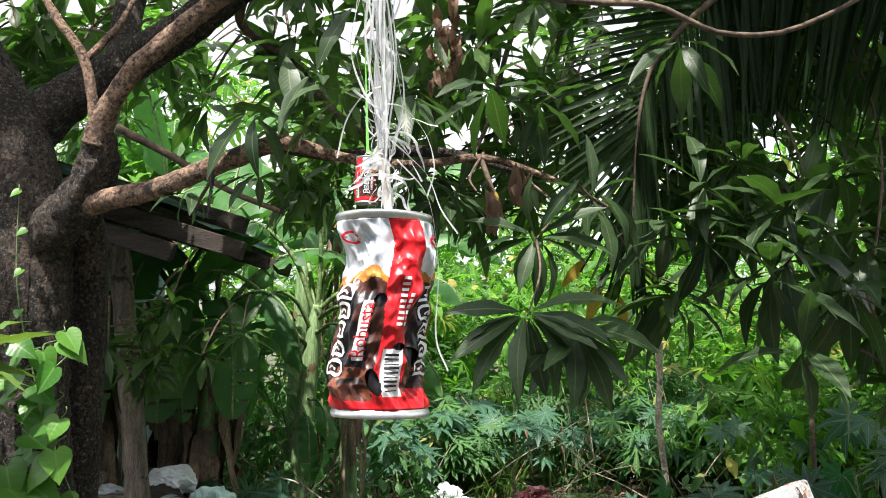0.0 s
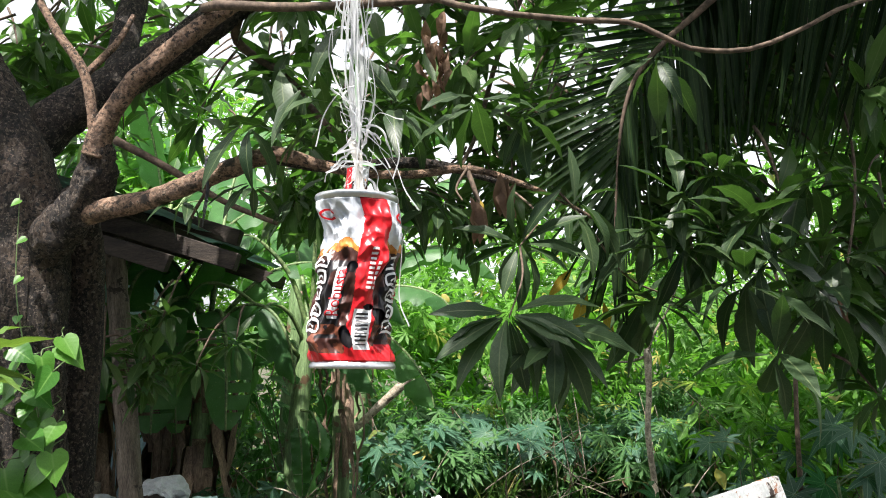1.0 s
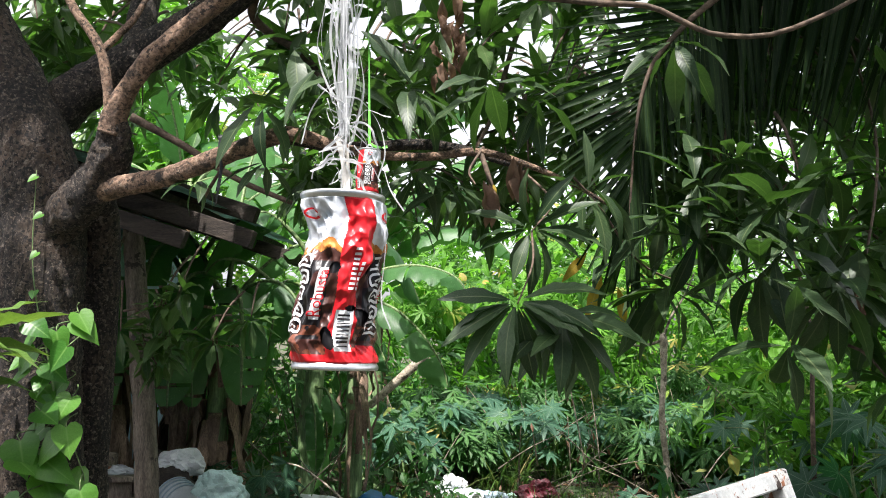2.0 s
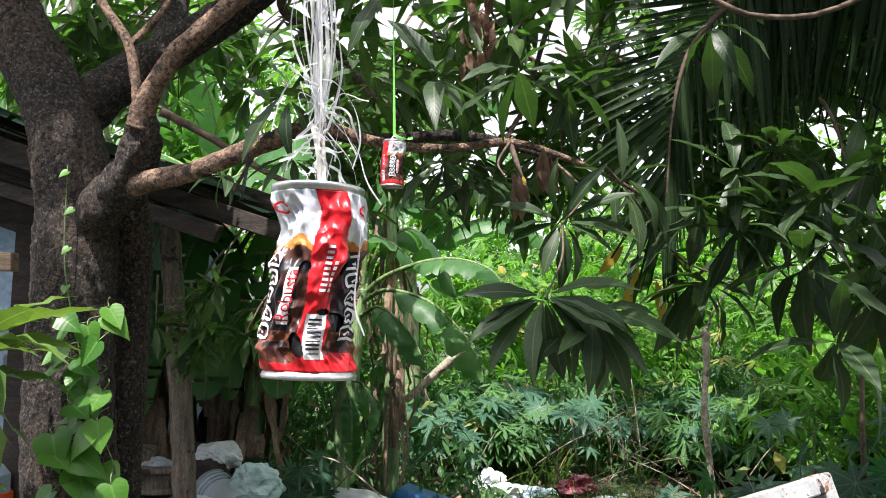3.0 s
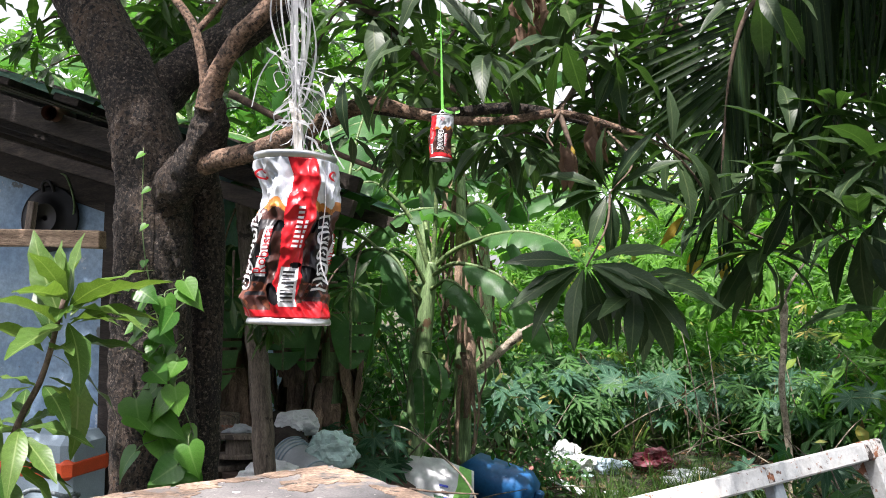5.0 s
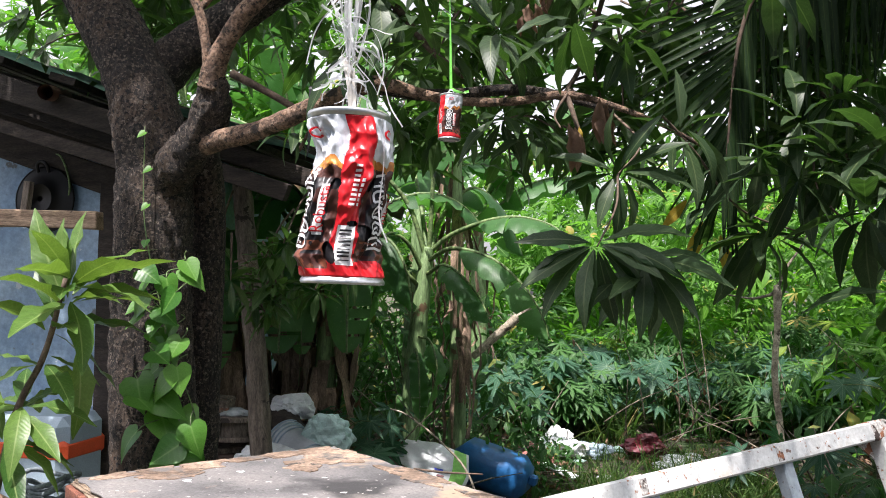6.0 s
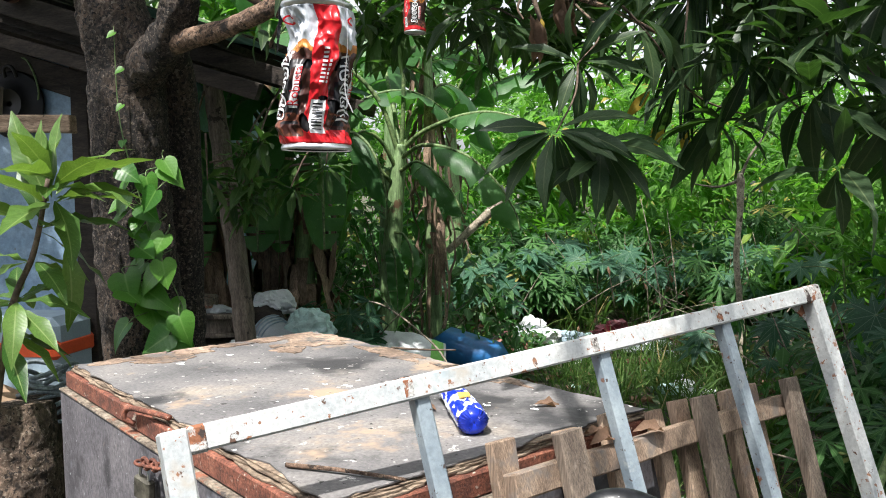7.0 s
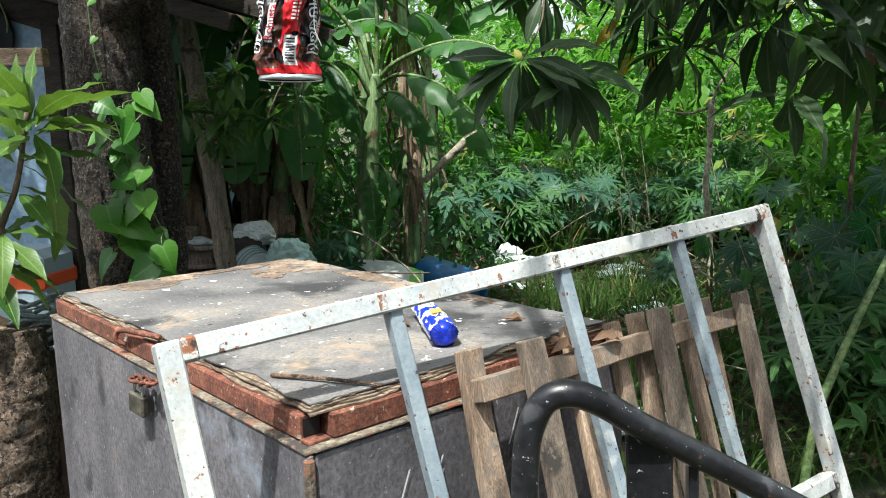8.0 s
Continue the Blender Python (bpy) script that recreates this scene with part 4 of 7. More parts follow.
def build_sapling():
    rng = random.Random(21)
    sap = thing("young_mango", (-1.28, 1.95, 0), "young mango sapling with bright green sunlit leaves", "sapling")
    v, f = tube([(-1.29, 1.72, 0), (-1.27, 1.75, 0.5), (-1.245, 1.82, 0.92), (-1.205, 1.88, 1.10), (-1.165, 1.9, 1.30)], [0.012, 0.010, 0.009, 0.008, 0.006], 40, 8, 0.08, 20)
    stem = part("stem", merged("stem", [(v, f)], [TWIG]), TWIG, sap)
    shapes = leaf_meshes("leaf", BROAD_SHAPES, LEAF_MANGO_LIT)
    for node, axis, n, k, sp in (((-1.145, 1.9, 1.30), (0.45, -0.1, 1), 11, 0.25, (30, 85)), ((-1.15, 1.9, 1.25), (0.5, -0.2, 0.7), 9, 0.26, (50, 105)), ((-1.18, 1.89, 1.18), (0.5, -0.1, 0.5), 6, 0.25, (55, 110)), ((-1.20, 1.88, 1.10), (0.2, -0.1, 0.7), 6, 0.2, (80, 120)), ((-1.235, 1.84, 0.98), (0.1, -0.2, 0.6), 12, 0.22, (75, 120)), ((-1.25, 1.8, 0.88), (0.3, -0.2, 0.3), 9, 0.2, (70, 110))):
        for p in whorl_poses(rng, node, axis, n, k, sp, -0.28 if node[2] > 1.15 else -0.05):
            part("leaf", shapes[rng.randrange(4)], LEAF_MANGO_LIT, sap, m=p)
    d = frame_of((-1.12, 1.9, 1.12), (0.25, -0.1, -1), (1, -0.5, 0.3)) @ Matrix.Diagonal((0.27, 0.27, 0.27, 1))
    part("leaf", shapes[1], LEAF_MANGO_LIT, sap, m=d)
    sap.location += Vector((0.035, 0, -0.02))


build_sapling()


# ---------------------------------------------------------------- coconut fronds
def build_palm():
    rng = random.Random(3)
    palm = thing("coconut_palm", (1.6, 2.8, 2.3), "dark coconut palm fronds hanging down in shade", "palm")

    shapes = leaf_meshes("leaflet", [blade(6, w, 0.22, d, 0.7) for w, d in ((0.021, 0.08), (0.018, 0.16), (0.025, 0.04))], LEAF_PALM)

    def frond(pts, sides, step, single):
        """A rib with leaflets; sides: (first and last angle below level, how it turns, lean away, first and last length) of each row."""
        v, f = tube(pts, [0.012, 0.008, 0.005, 0.003], 40, 8)
        rib = part("rib", merged("rib", [(v, f)], [TWIG]), TWIG, palm)
        n = int(sum((Vector(b) - Vector(a)).length for a, b in zip(pts, pts[1:])) / step)
        ps = spline(pts, n)
        poses = []
        for i in range(n + 1):
            t = i / n
            for a0, a1, bend, away, l0, l1 in sides:
                a = radians(a0 + (a1 - a0) * t ** bend)
                d = Vector((math.cos(a), away, -math.sin(a))) + Vector((rng.uniform(-0.03, 0.03), rng.uniform(-0.12, 0.12), rng.uniform(-0.03, 0.03)))
                k = (l0 + (l1 - l0) * t) * rng.uniform(0.88, 1.08)
                turn = rng.uniform(-0.9, 0.9)
                poses.append(frame_of(ps[i], d, (math.sin(turn), -math.cos(turn), 0.35)) @ Matrix.Diagonal((0.46 * rng.uniform(0.8, 1.15), k, k * 0.6, 1)))
        if single:
            for p in poses:
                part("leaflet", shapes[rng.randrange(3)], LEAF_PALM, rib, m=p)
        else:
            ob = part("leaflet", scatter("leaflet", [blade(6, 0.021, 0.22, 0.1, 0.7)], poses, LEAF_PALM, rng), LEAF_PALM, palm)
            ob["kind"] = "stuff"
    frond([(1.013, 2.24, 2.389), (0.859, 2.24, 2.254), (0.764, 2.24, 2.172), (0.678, 2.24, 2.070), (0.638, 2.24, 1.969), (0.618, 2.24, 1.860), (0.604, 2.24, 1.722), (0.596, 2.24, 1.618)],
          ((176, 94, 2.3, 0.0, 0.46, 0.26), (87, 89, 1.0, 0.0, 0.52, 0.30)), 0.024, True)
    frond([(0.847, 2.28, 2.362), (0.979, 2.28, 2.420), (1.179, 2.28, 2.448), (1.411, 2.28, 2.467), (1.677, 2.28, 2.510)],
          ((90, 113, 1.0, 0.0, 0.56, 0.62), (87, 109, 1.0, 0.12, 0.50, 0.66), (92, 112, 1.0, 0.28, 0.52, 0.60)), 0.027, True)
    # unseen overhead frond, added to throw striped shade on the right side
    frond([(2.7, 1.9, 3.5), (1.9, 1.4, 3.15), (1.1, 1.0, 2.95), (0.35, 0.72, 2.78)], ((140, 156, 1.0, 0.9, 0.75, 0.6), (45, 112, 1.0, -1.0, 0.7, 0.55)), 0.028, False)


build_palm()


# ---------------------------------------------------------------- bananas
def banana_blade(rng, ps, width, hang, tears):
    """Both halves of a torn leaf along its midrib; hang: how far the halves droop, in degrees."""
    n = len(ps) - 1
    vs, us, fs = [], [], []
    for side in (-1, 1):
        cuts = sorted([0.0, 1.0] + [rng.uniform(0.08, 0.95) for _ in range(tears)])
        for c0, c1 in zip(cuts, cuts[1:]):
            tilt = radians(hang + rng.uniform(-12, 12))
            rows = max(2, int((c1 - c0) * 26))
            gap = min(0.008, (c1 - c0) * 0.2)
            base = len(vs)
            for i in range(rows + 1):
                t = c0 + gap + (c1 - c0 - 2 * gap) * i / rows
                s = t * n
                k = min(int(s), n - 1)
                p = ps[k].lerp(ps[k + 1], s - k)
                d = (ps[k + 1] - ps[k]).normalized()
                out = d.cross(Vector((0, 0, 1)))
                if out.length < 0.15:
                    out = d.cross(Vector((0.3, -1, 0.2)))
                out = out.normalized() * side
                dn = d.cross(out) * side
                dn = dn if dn.z < 0 else -dn
                w = width * min(1.0, (t + 0.02) * 7) ** 0.6 * max(0.02, 1 - max(0.0, (t - 0.6) / 0.4) ** 2.2) ** 0.5
                for j, q in enumerate((0.0, 0.35, 0.7, 1.0)):
                    a = tilt * (0.4 + 0.8 * q)
                    rip = 0.012 * math.sin(t * 40 + j * 1.3) * q
                    vs.append(p + out * (w * q * math.cos(a)) + dn * (w * q * math.sin(a) + rip))
                    us.append((side * q, t))
            for i in range(rows):
                for j in range(3):
                    a = base + i * 4 + j
                    fs.append((a, a + 1, a + 5, a + 4))
    return mesh("blade", vs, fs, us, mats=[LEAF_BANANA])


def banana(base, top, r, leaves, seed, dry=8, label="banana plant with broad torn green leaves", broad=1.0):
    rng = random.Random(seed)
    plant = thing("banana_plant", base, label, "banana plant", "bananas behind the tree")
    b, t = Vector(base), Vector(top)
    v, f = tube([b - Vector((0, 0, 0.1)), b.lerp(t, 0.35), b.lerp(t, 0.7), t], [r * 1.15, r, r * 0.8, r * 0.45], 30, 16, 0.08, 10)
    part("stem", merged("stem", [(v, f)], [STEM_BANANA]), STEM_BANANA, plant)
    for az, el, pet, ln, w, droop, hang in leaves:
        d = Vector((math.cos(radians(az)) * math.cos(radians(el)), math.sin(radians(az)) * math.cos(radians(el)), math.sin(radians(el))))
        p = t - Vector((0, 0, rng.uniform(0.02, 0.12)))
        ps, n, tot = [p.copy()], 34, pet + ln
        for i in range(n):
            p = p + d * (tot / n)
            d.z -= droop * (tot / n) * (0.5 + 1.6 * i / n)
            d.normalize()
            ps.append(p.copy())
        k = max(2, int(n * pet / tot))
        v, f = tube(ps, [0.020, 0.013, 0.009, 0.005], n, 7, cut=False)
        rib = part("midrib", merged("midrib", [(v, f)], [STEM_GREEN]), STEM_GREEN, plant, "pale green midrib")
        part("blade", banana_blade(rng, ps[k:], w, hang, rng.randint(2, 6)), LEAF_BANANA, rib, "broad torn green blade")
    strips = []
    for i in range(dry):
        a = rng.uniform(0, 2 * math.pi)
        h = rng.uniform(0.35, 0.98)
        s = b.lerp(t, h) + Vector((math.cos(a), math.sin(a), 0)) * r
        ln = rng.uniform(0.3, 0.8) * min(1.0, s.z)
        w = rng.uniform(0.010, 0.034) * broad
        vs, fs, us = [], [], []
        for j in range(8):
            q = j / 7
            c = s + Vector((math.cos(a), math.sin(a), 0)) * (0.085 * math.sin(q * 2.5) + 0.05 * noise.noise((i, q * 4, seed))) - Vector((0, 0, ln * q))
            tw = a + 1.57 + 1.2 * noise.noise((i * 3.1, q * 3, seed + 5))
            o = Vector((math.cos(tw), math.sin(tw), 0)) * w * (1 - 0.5 * q)
            vs += [c - o, c + Vector((math.cos(a), math.sin(a), 0)) * w * 0.4, c + o]
        for j in range(7):
            for m in (0, 1):
                fs.append((j * 3 + m, j * 3 + m + 1, j * 3 + m + 4, j * 3 + m + 3))
        strips.append((vs, fs))
    if strips:
        part("dry_sheath", merged("dry_sheath", strips, [DRY_BANANA]), DRY_BANANA, plant, "withered brown hanging leaf sheaths")


def build_bananas():
    rng = random.Random(31)
    plant = thing("banana_plant", (-0.89, 4.6, 0), "banana plant with a pale slim stem and broad drooping leaves", "banana plant", "bananas behind the tree")
    v, f = tube([(-0.90, 4.62, -0.1), (-0.856, 4.6, 0.41), (-0.811, 4.6, 0.90), (-0.764, 4.6, 1.345), (-0.735, 4.6, 1.52)], [0.080, 0.068, 0.056, 0.046, 0.032], 60, 20, 0.05, 14)
    part("stem", merged("stem", [(v, f)], [STEM_BANANA]), STEM_BANANA, plant)
    for pts, cut, w, hang, r, tears in (
            ([(-0.743, 4.6, 1.44), (-0.724, 4.6, 1.753), (-0.713, 4.6, 2.12), (-0.70, 4.58, 2.5), (-0.66, 4.5, 2.9)], 0.45, 0.15, 50, 0.016, 3),
            ([(-0.75, 4.6, 1.44), (-0.853, 4.58, 1.755), (-1.004, 4.55, 1.942), (-1.131, 4.5, 1.99), (-1.30, 4.45, 1.86), (-1.42, 4.4, 1.6)], 0.40, 0.17, 45, 0.016, 4),
            ([(-0.735, 4.60, 1.490), (-0.593, 4.56, 1.593), (-0.351, 4.50, 1.671), (-0.157, 4.45, 1.675), (0.018, 4.40, 1.610), (0.102, 4.36, 1.484)], 0.36, 0.15, 24, 0.016, 2),
            ([(-0.737, 4.58, 1.440), (-0.581, 4.50, 1.508), (-0.341, 4.42, 1.447), (-0.162, 4.36, 1.300), (-0.051, 4.32, 1.134), (-0.014, 4.30, 1.016)], 0.26, 0.13, 32, 0.014, 2),
            ([(-0.738, 4.56, 1.363), (-0.629, 4.50, 1.411), (-0.521, 4.45, 1.355), (-0.400, 4.40, 1.220), (-0.337, 4.36, 1.092)], 0.22, 0.11, 38, 0.013, 1),
            ([(-0.77, 4.58, 1.38), (-0.839, 4.5, 1.537), (-0.926, 4.42, 1.59), (-0.965, 4.38, 1.50), (-1.009, 4.36, 1.203), (-1.079, 4.34, 0.84)], 0.34, 0.115, 8, 0.014, 2),
            ([(-0.80, 4.56, 1.30), (-1.05, 4.4, 1.62), (-1.25, 4.3, 1.70), (-1.36, 4.25, 1.55), (-1.38, 4.22, 1.25), (-1.36, 4.2, 0.90)], 0.40, 0.11, 12, 0.013, 3),
            ([(-0.75, 4.62, 1.44), (-0.70, 4.8, 1.72), (-0.55, 5.0, 1.92), (-0.38, 5.15, 1.80), (-0.25, 5.25, 1.5)], 0.38, 0.17, 40, 0.016, 4),
            ([(-0.75, 4.64, 1.44), (-0.84, 4.85, 1.75), (-0.95, 5.1, 2.05), (-1.0, 5.35, 2.15), (-1.05, 5.6, 2.0)], 0.38, 0.17, 35, 0.016, 4),
            ([(-0.80, 4.55, 0.93), (-0.769, 4.50, 0.84), (-0.754, 4.47, 0.687), (-0.748, 4.46, 0.54)], 0.10, 0.055, 20, 0.008, 1),
            ([(-0.78, 4.55, 1.0), (-0.702, 4.5, 0.975), (-0.653, 4.46, 0.828), (-0.689, 4.44, 0.642), (-0.76, 4.42, 0.42)], 0.30, 0.060, 22, 0.009, 1),
            ([(-0.86, 4.55, 0.62), (-0.89, 4.5, 0.66), (-0.90, 4.48, 0.56), (-0.87, 4.46, 0.44)], 0.15, 0.05, 20, 0.007, 1)):
        ps = spline(pts, 36)
        v, f = tube(ps, [r, r * 0.8, r * 0.5, r * 0.25], 36, 8, cut=False)
        rib = part("midrib", merged("midrib", [(v, f)], [STEM_GREEN]), STEM_GREEN, plant, "pale green midrib")
        part("blade", banana_blade(rng, ps[int(36 * cut):], w, hang, tears), LEAF_BANANA, rib, "broad torn green blade")
    banana((-0.60, 4.85, 0), (-0.62, 4.85, 2.2), 0.05, [(30, 70, 0.3, 0.9, 0.15, 1.5, 30), (160, 70, 0.3, 0.9, 0.15, 1.6, 30)], 2, 28, "tall banana stem wrapped in brown dry sheaths")
    banana((-1.38, 4.55, 0), (-1.30, 4.5, 1.50), 0.07, [(250, 60, 0.2, 0.9, 0.15, 7.0, 10), (300, 50, 0.2, 0.8, 0.13, 6.0, 12), (20, 60, 0.3, 0.9, 0.14, 1.8, 30), (150, 65, 0.3, 1.0, 0.15, 1.6, 30), (90, 75, 0.3, 1.1, 0.15, 0.8, 25), (-30, 50, 0.2, 0.8, 0.12, 3.3, 50)], 3, 30, broad=1.7)
    banana((-1.62, 4.7, 0), (-1.60, 4.7, 1.7), 0.07, [(260, 55, 0.2, 0.95, 0.14, 6.5, 12), (10, 65, 0.3, 1.1, 0.16, 1.5, 25), (180, 60, 0.3, 1.0, 0.15, 1.7, 30)], 4, 38, broad=2.0)
    banana((-1.95, 4.5, 0), (-1.90, 4.45, 1.55), 0.06, [(285, 50, 0.2, 1.0, 0.13, 6.0, 15), (60, 70, 0.3, 1.1, 0.15, 1.2, 25), (200, 60, 0.3, 1.0, 0.14, 1.8, 30)], 5, 34, broad=2.0)
    rng = random.Random(8)
    for x, y, h in ((-1.2, 6.0, 2.0), (-2.2, 6.2, 2.4), (-0.75, 6.6, 1.9), (-3.3, 6.4, 2.8), (-2.7, 7.4, 2.6), (-4.6, 7.5, 3.2), (-3.9, 5.9, 2.2)):
        lv = [(rng.uniform(0, 360), rng.uniform(45, 80), rng.uniform(0.2, 0.4), rng.uniform(0.8, 1.4), rng.uniform(0.14, 0.20), rng.uniform(0.8, 2.2), rng.uniform(15, 40)) for _ in range(6)]
        banana((x, y, 0.02), (x + rng.uniform(-0.1, 0.1), y, h), 0.08, lv, int(x * 100) + 900, 8)


build_bananas()


# ---------------------------------------------------------------- pole, thin tree, dead stick
def simple(name, pts, radii, material, label, category, n=40, seg=14, rough=0.1, freq=14.0):
    v, f = tube(pts, radii, n, seg, rough, freq)
    return tagged(part(name, merged(name, [(v, f)], [material]), material), label, category)


simple("wooden_pole", [(-1.29, 3.62, -0.05), (-1.31, 3.6, 0.4), (-1.365, 3.6, 1.03), (-1.42, 3.6, 1.5), (-1.46, 3.6, 1.84)], [0.056, 0.053, 0.05, 0.047, 0.045], WOOD_GREY, "grey weathered round pole holding the shed roof", "pole", 60, 18, 0.12, 16)
thin_tree = thing("thin_sapling", (1.27, 5.0, 0), "thin pale sapling with a cut knobby top", "sapling")
v, f = tube([(1.30, 5.0, -0.05), (1.275, 5.0, 0.45), (1.245, 5.0, 0.80), (1.262, 5.0, 1.05), (1.265, 5.0, 1.27), (1.255, 5.0, 1.32)], [0.021, 0.019, 0.018, 0.017, 0.026, 0.012], 50, 12, 0.14, 20)
part("stem", merged("stem", [(v, f)], [PALE_BARK]), PALE_BARK, thin_tree)
for pts in (((1.26, 5.0, 1.28), (1.32, 5.02, 1.42), (1.42, 5.1, 1.55), (1.5, 5.15, 1.7)), ((1.25, 5.0, 1.27), (1.13, 5.0, 1.24), (1.0, 5.05, 1.26))):
    v, f = tube(pts, [0.010, 0.007, 0.004], 20, 8, 0.1, 20)
    part("branch", merged("branch", [(v, f)], [TWIG_PALE]), TWIG_PALE, thin_tree)
simple("dead_stick", [(-0.57, 5.2, 0.84), (-0.42, 5.2, 0.975), (-0.28, 5.2, 1.10), (-0.17, 5.21, 1.21)], [0.022, 0.028, 0.030, 0.016], PALE_BARK, "dry broken banana stalk caught among the plants", "stick", 24, 10)


simple("leaning_sapling", [(1.03, 2.15, 0.0), (1.078, 2.2, 0.297), (1.142, 2.25, 0.455), (1.236, 2.3, 0.65), (1.373, 2.4, 0.872)], [0.014, 0.013, 0.012, 0.011, 0.009], STEM_GREEN, "thin leaning green-grey sapling stem", "sapling", 40, 10)
simple("slender_tree", [(1.82, 4.2, 0.0), (1.822, 4.2, 0.577), (1.827, 4.2, 0.929), (1.873, 4.3, 1.359), (1.83, 4.4, 1.798)], [0.014, 0.013, 0.012, 0.010, 0.009], TWIG, "thin dark upright stem among the shrubs", "sapling", 40, 10)


# ---------------------------------------------------------------- undergrowth
def build_plants():
    rng = random.Random(17)
    castor = leaf_meshes("leaf", CASTOR_SHAPES, LEAF_CASTOR)

    def castor_plant(x, y, h, n, size):
        z0 = ground_height(x, y)
        plant = thing("castor_plant", (x, y, z0), "castor-oil plant with large blue-green star leaves", "plant", "castor plants")
        lean = Vector((rng.uniform(-0.1, 0.1), rng.uniform(-0.15, 0.05), 0))
        top = Vector((x, y, z0 + h)) + lean
        v, f = tube([(x, y, z0 - 0.03), Vector((x, y, z0 + h * 0.5)) + lean * 0.3, top], [0.012, 0.009, 0.006], 10, 6)
        part("stem", merged("stem", [(v, f)], [STEM_GREEN]), STEM_GREEN, plant)
        for i in range(n):
            a = i * 2.4 + rng.uniform(-0.4, 0.4)
            s = Vector((x, y, z0)).lerp(top, rng.uniform(0.55, 1.0))
            e = s + Vector((math.cos(a), math.sin(a), rng.uniform(0.1, 0.6))) * rng.uniform(0.12, 0.26)
            v, f = tube([s, (s + e) / 2 + Vector((0, 0, 0.02)), e], [0.004, 0.003, 0.003], 5, 5)
            part("stalk", merged("stalk", [(v, f)], [STEM_GREEN]), STEM_GREEN, plant)
            k = size * rng.uniform(0.7, 1.2)
            d = Vector((math.cos(a) * 0.8, math.sin(a) * 0.8 - 0.5, -0.45))
            part("leaf", castor[rng.randrange(2)], LEAF_CASTOR, plant, m=frame_of(e, d, (rng.uniform(-0.3, 0.3), -0.55, 1)) @ Matrix.Diagonal((k, k, k, 1)))
    for x, y, h, n, k in ((-0.55, 6.5, 0.60, 9, 0.20), (0.2, 7.3, 0.65, 9, 0.22), (-0.42, 6.2, 0.42, 8, 0.17), (0.40, 7.0, 0.6, 8, 0.2), (-1.02, 4.32, 0.52, 10, 0.16), (-1.12, 4.45, 0.60, 8, 0.15), (-0.22, 6.9, 0.68, 11, 0.19), (0.05, 7.05, 0.62, 10, 0.19), (0.42, 7.2, 0.60, 9, 0.19), (0.75, 6.9, 0.5, 7, 0.19), (1.45, 3.9, 0.65, 8, 0.16), (1.75, 3.5, 0.75, 9, 0.17), (1.2, 4.5, 0.45, 7, 0.15), (1.55, 3.0, 0.55, 7, 0.15), (2.1, 4.2, 0.9, 9, 0.18), (-0.6, 6.4, 0.6, 7, 0.2), (1.95, 5.2, 0.8, 8, 0.18), (-0.75, 4.3, 0.2, 5, 0.12)):
        castor_plant(x, y, h, n, k)
    for i in range(22):
        castor_plant(rng.uniform(-0.6, 2.0), rng.uniform(6.9, 8.3), rng.uniform(0.3, 0.7), 7, 0.2)

    def cassava_plant(x, y, h, n, size):
        z0 = ground_height(x, y)
        plant = thing("cassava_plant", (x, y, z0), "leafy cassava bush with finger-like green leaves", "plant", "cassava bushes")
        stems, poses = [], []
        for s in range(rng.randint(2, 4)):
            top = Vector((x + rng.uniform(-0.25, 0.25), y + rng.uniform(-0.25, 0.2), z0 + h * rng.uniform(0.75, 1.1)))
            stems.append(tube([(x, y, z0 - 0.03), Vector((x, y, z0)).lerp(top, 0.5) + Vector((0, 0, 0.04)), top], [0.008, 0.006, 0.004], 8, 5))
            for i in range(n):
                a = i * 2.4 + rng.uniform(-0.5, 0.5)
                q = Vector((x, y, z0)).lerp(top, rng.uniform(0.35, 1.0))
                e = q + Vector((math.cos(a), math.sin(a), rng.uniform(0.0, 0.7))) * rng.uniform(0.08, 0.2)
                k = size * rng.uniform(0.6, 1.25)
                poses.append(frame_of(e, (math.cos(a), math.sin(a) - 0.4, rng.uniform(-0.8, 0.0)), (rng.uniform(-0.3, 0.3), -0.4, 1)) @ Matrix.Diagonal((k, k, k, 1)))
        for st in stems:
            part("stem", merged("stem", [st], [STEM_GREEN]), STEM_GREEN, plant)
        part("foliage", scatter("foliage", CASSAVA_SHAPES, poses, LEAF_CASSAVA, rng), LEAF_CASSAVA, plant)
    for i in range(85):
        y = 6.8 + 4.2 * rng.random() ** 1.2
        x = rng.uniform(-0.35, 0.5 + 0.50 * y)
        cassava_plant(x, y, rng.uniform(0.35, 0.75) + 0.10 * max(0, y - 6.5), 11, 0.18 + 0.006 * (y - 6))
    for i in range(14):
        cassava_plant(rng.uniform(1.25, 2.4), rng.uniform(2.6, 4.6), rng.uniform(0.3, 0.7), 11, 0.13)


build_plants()


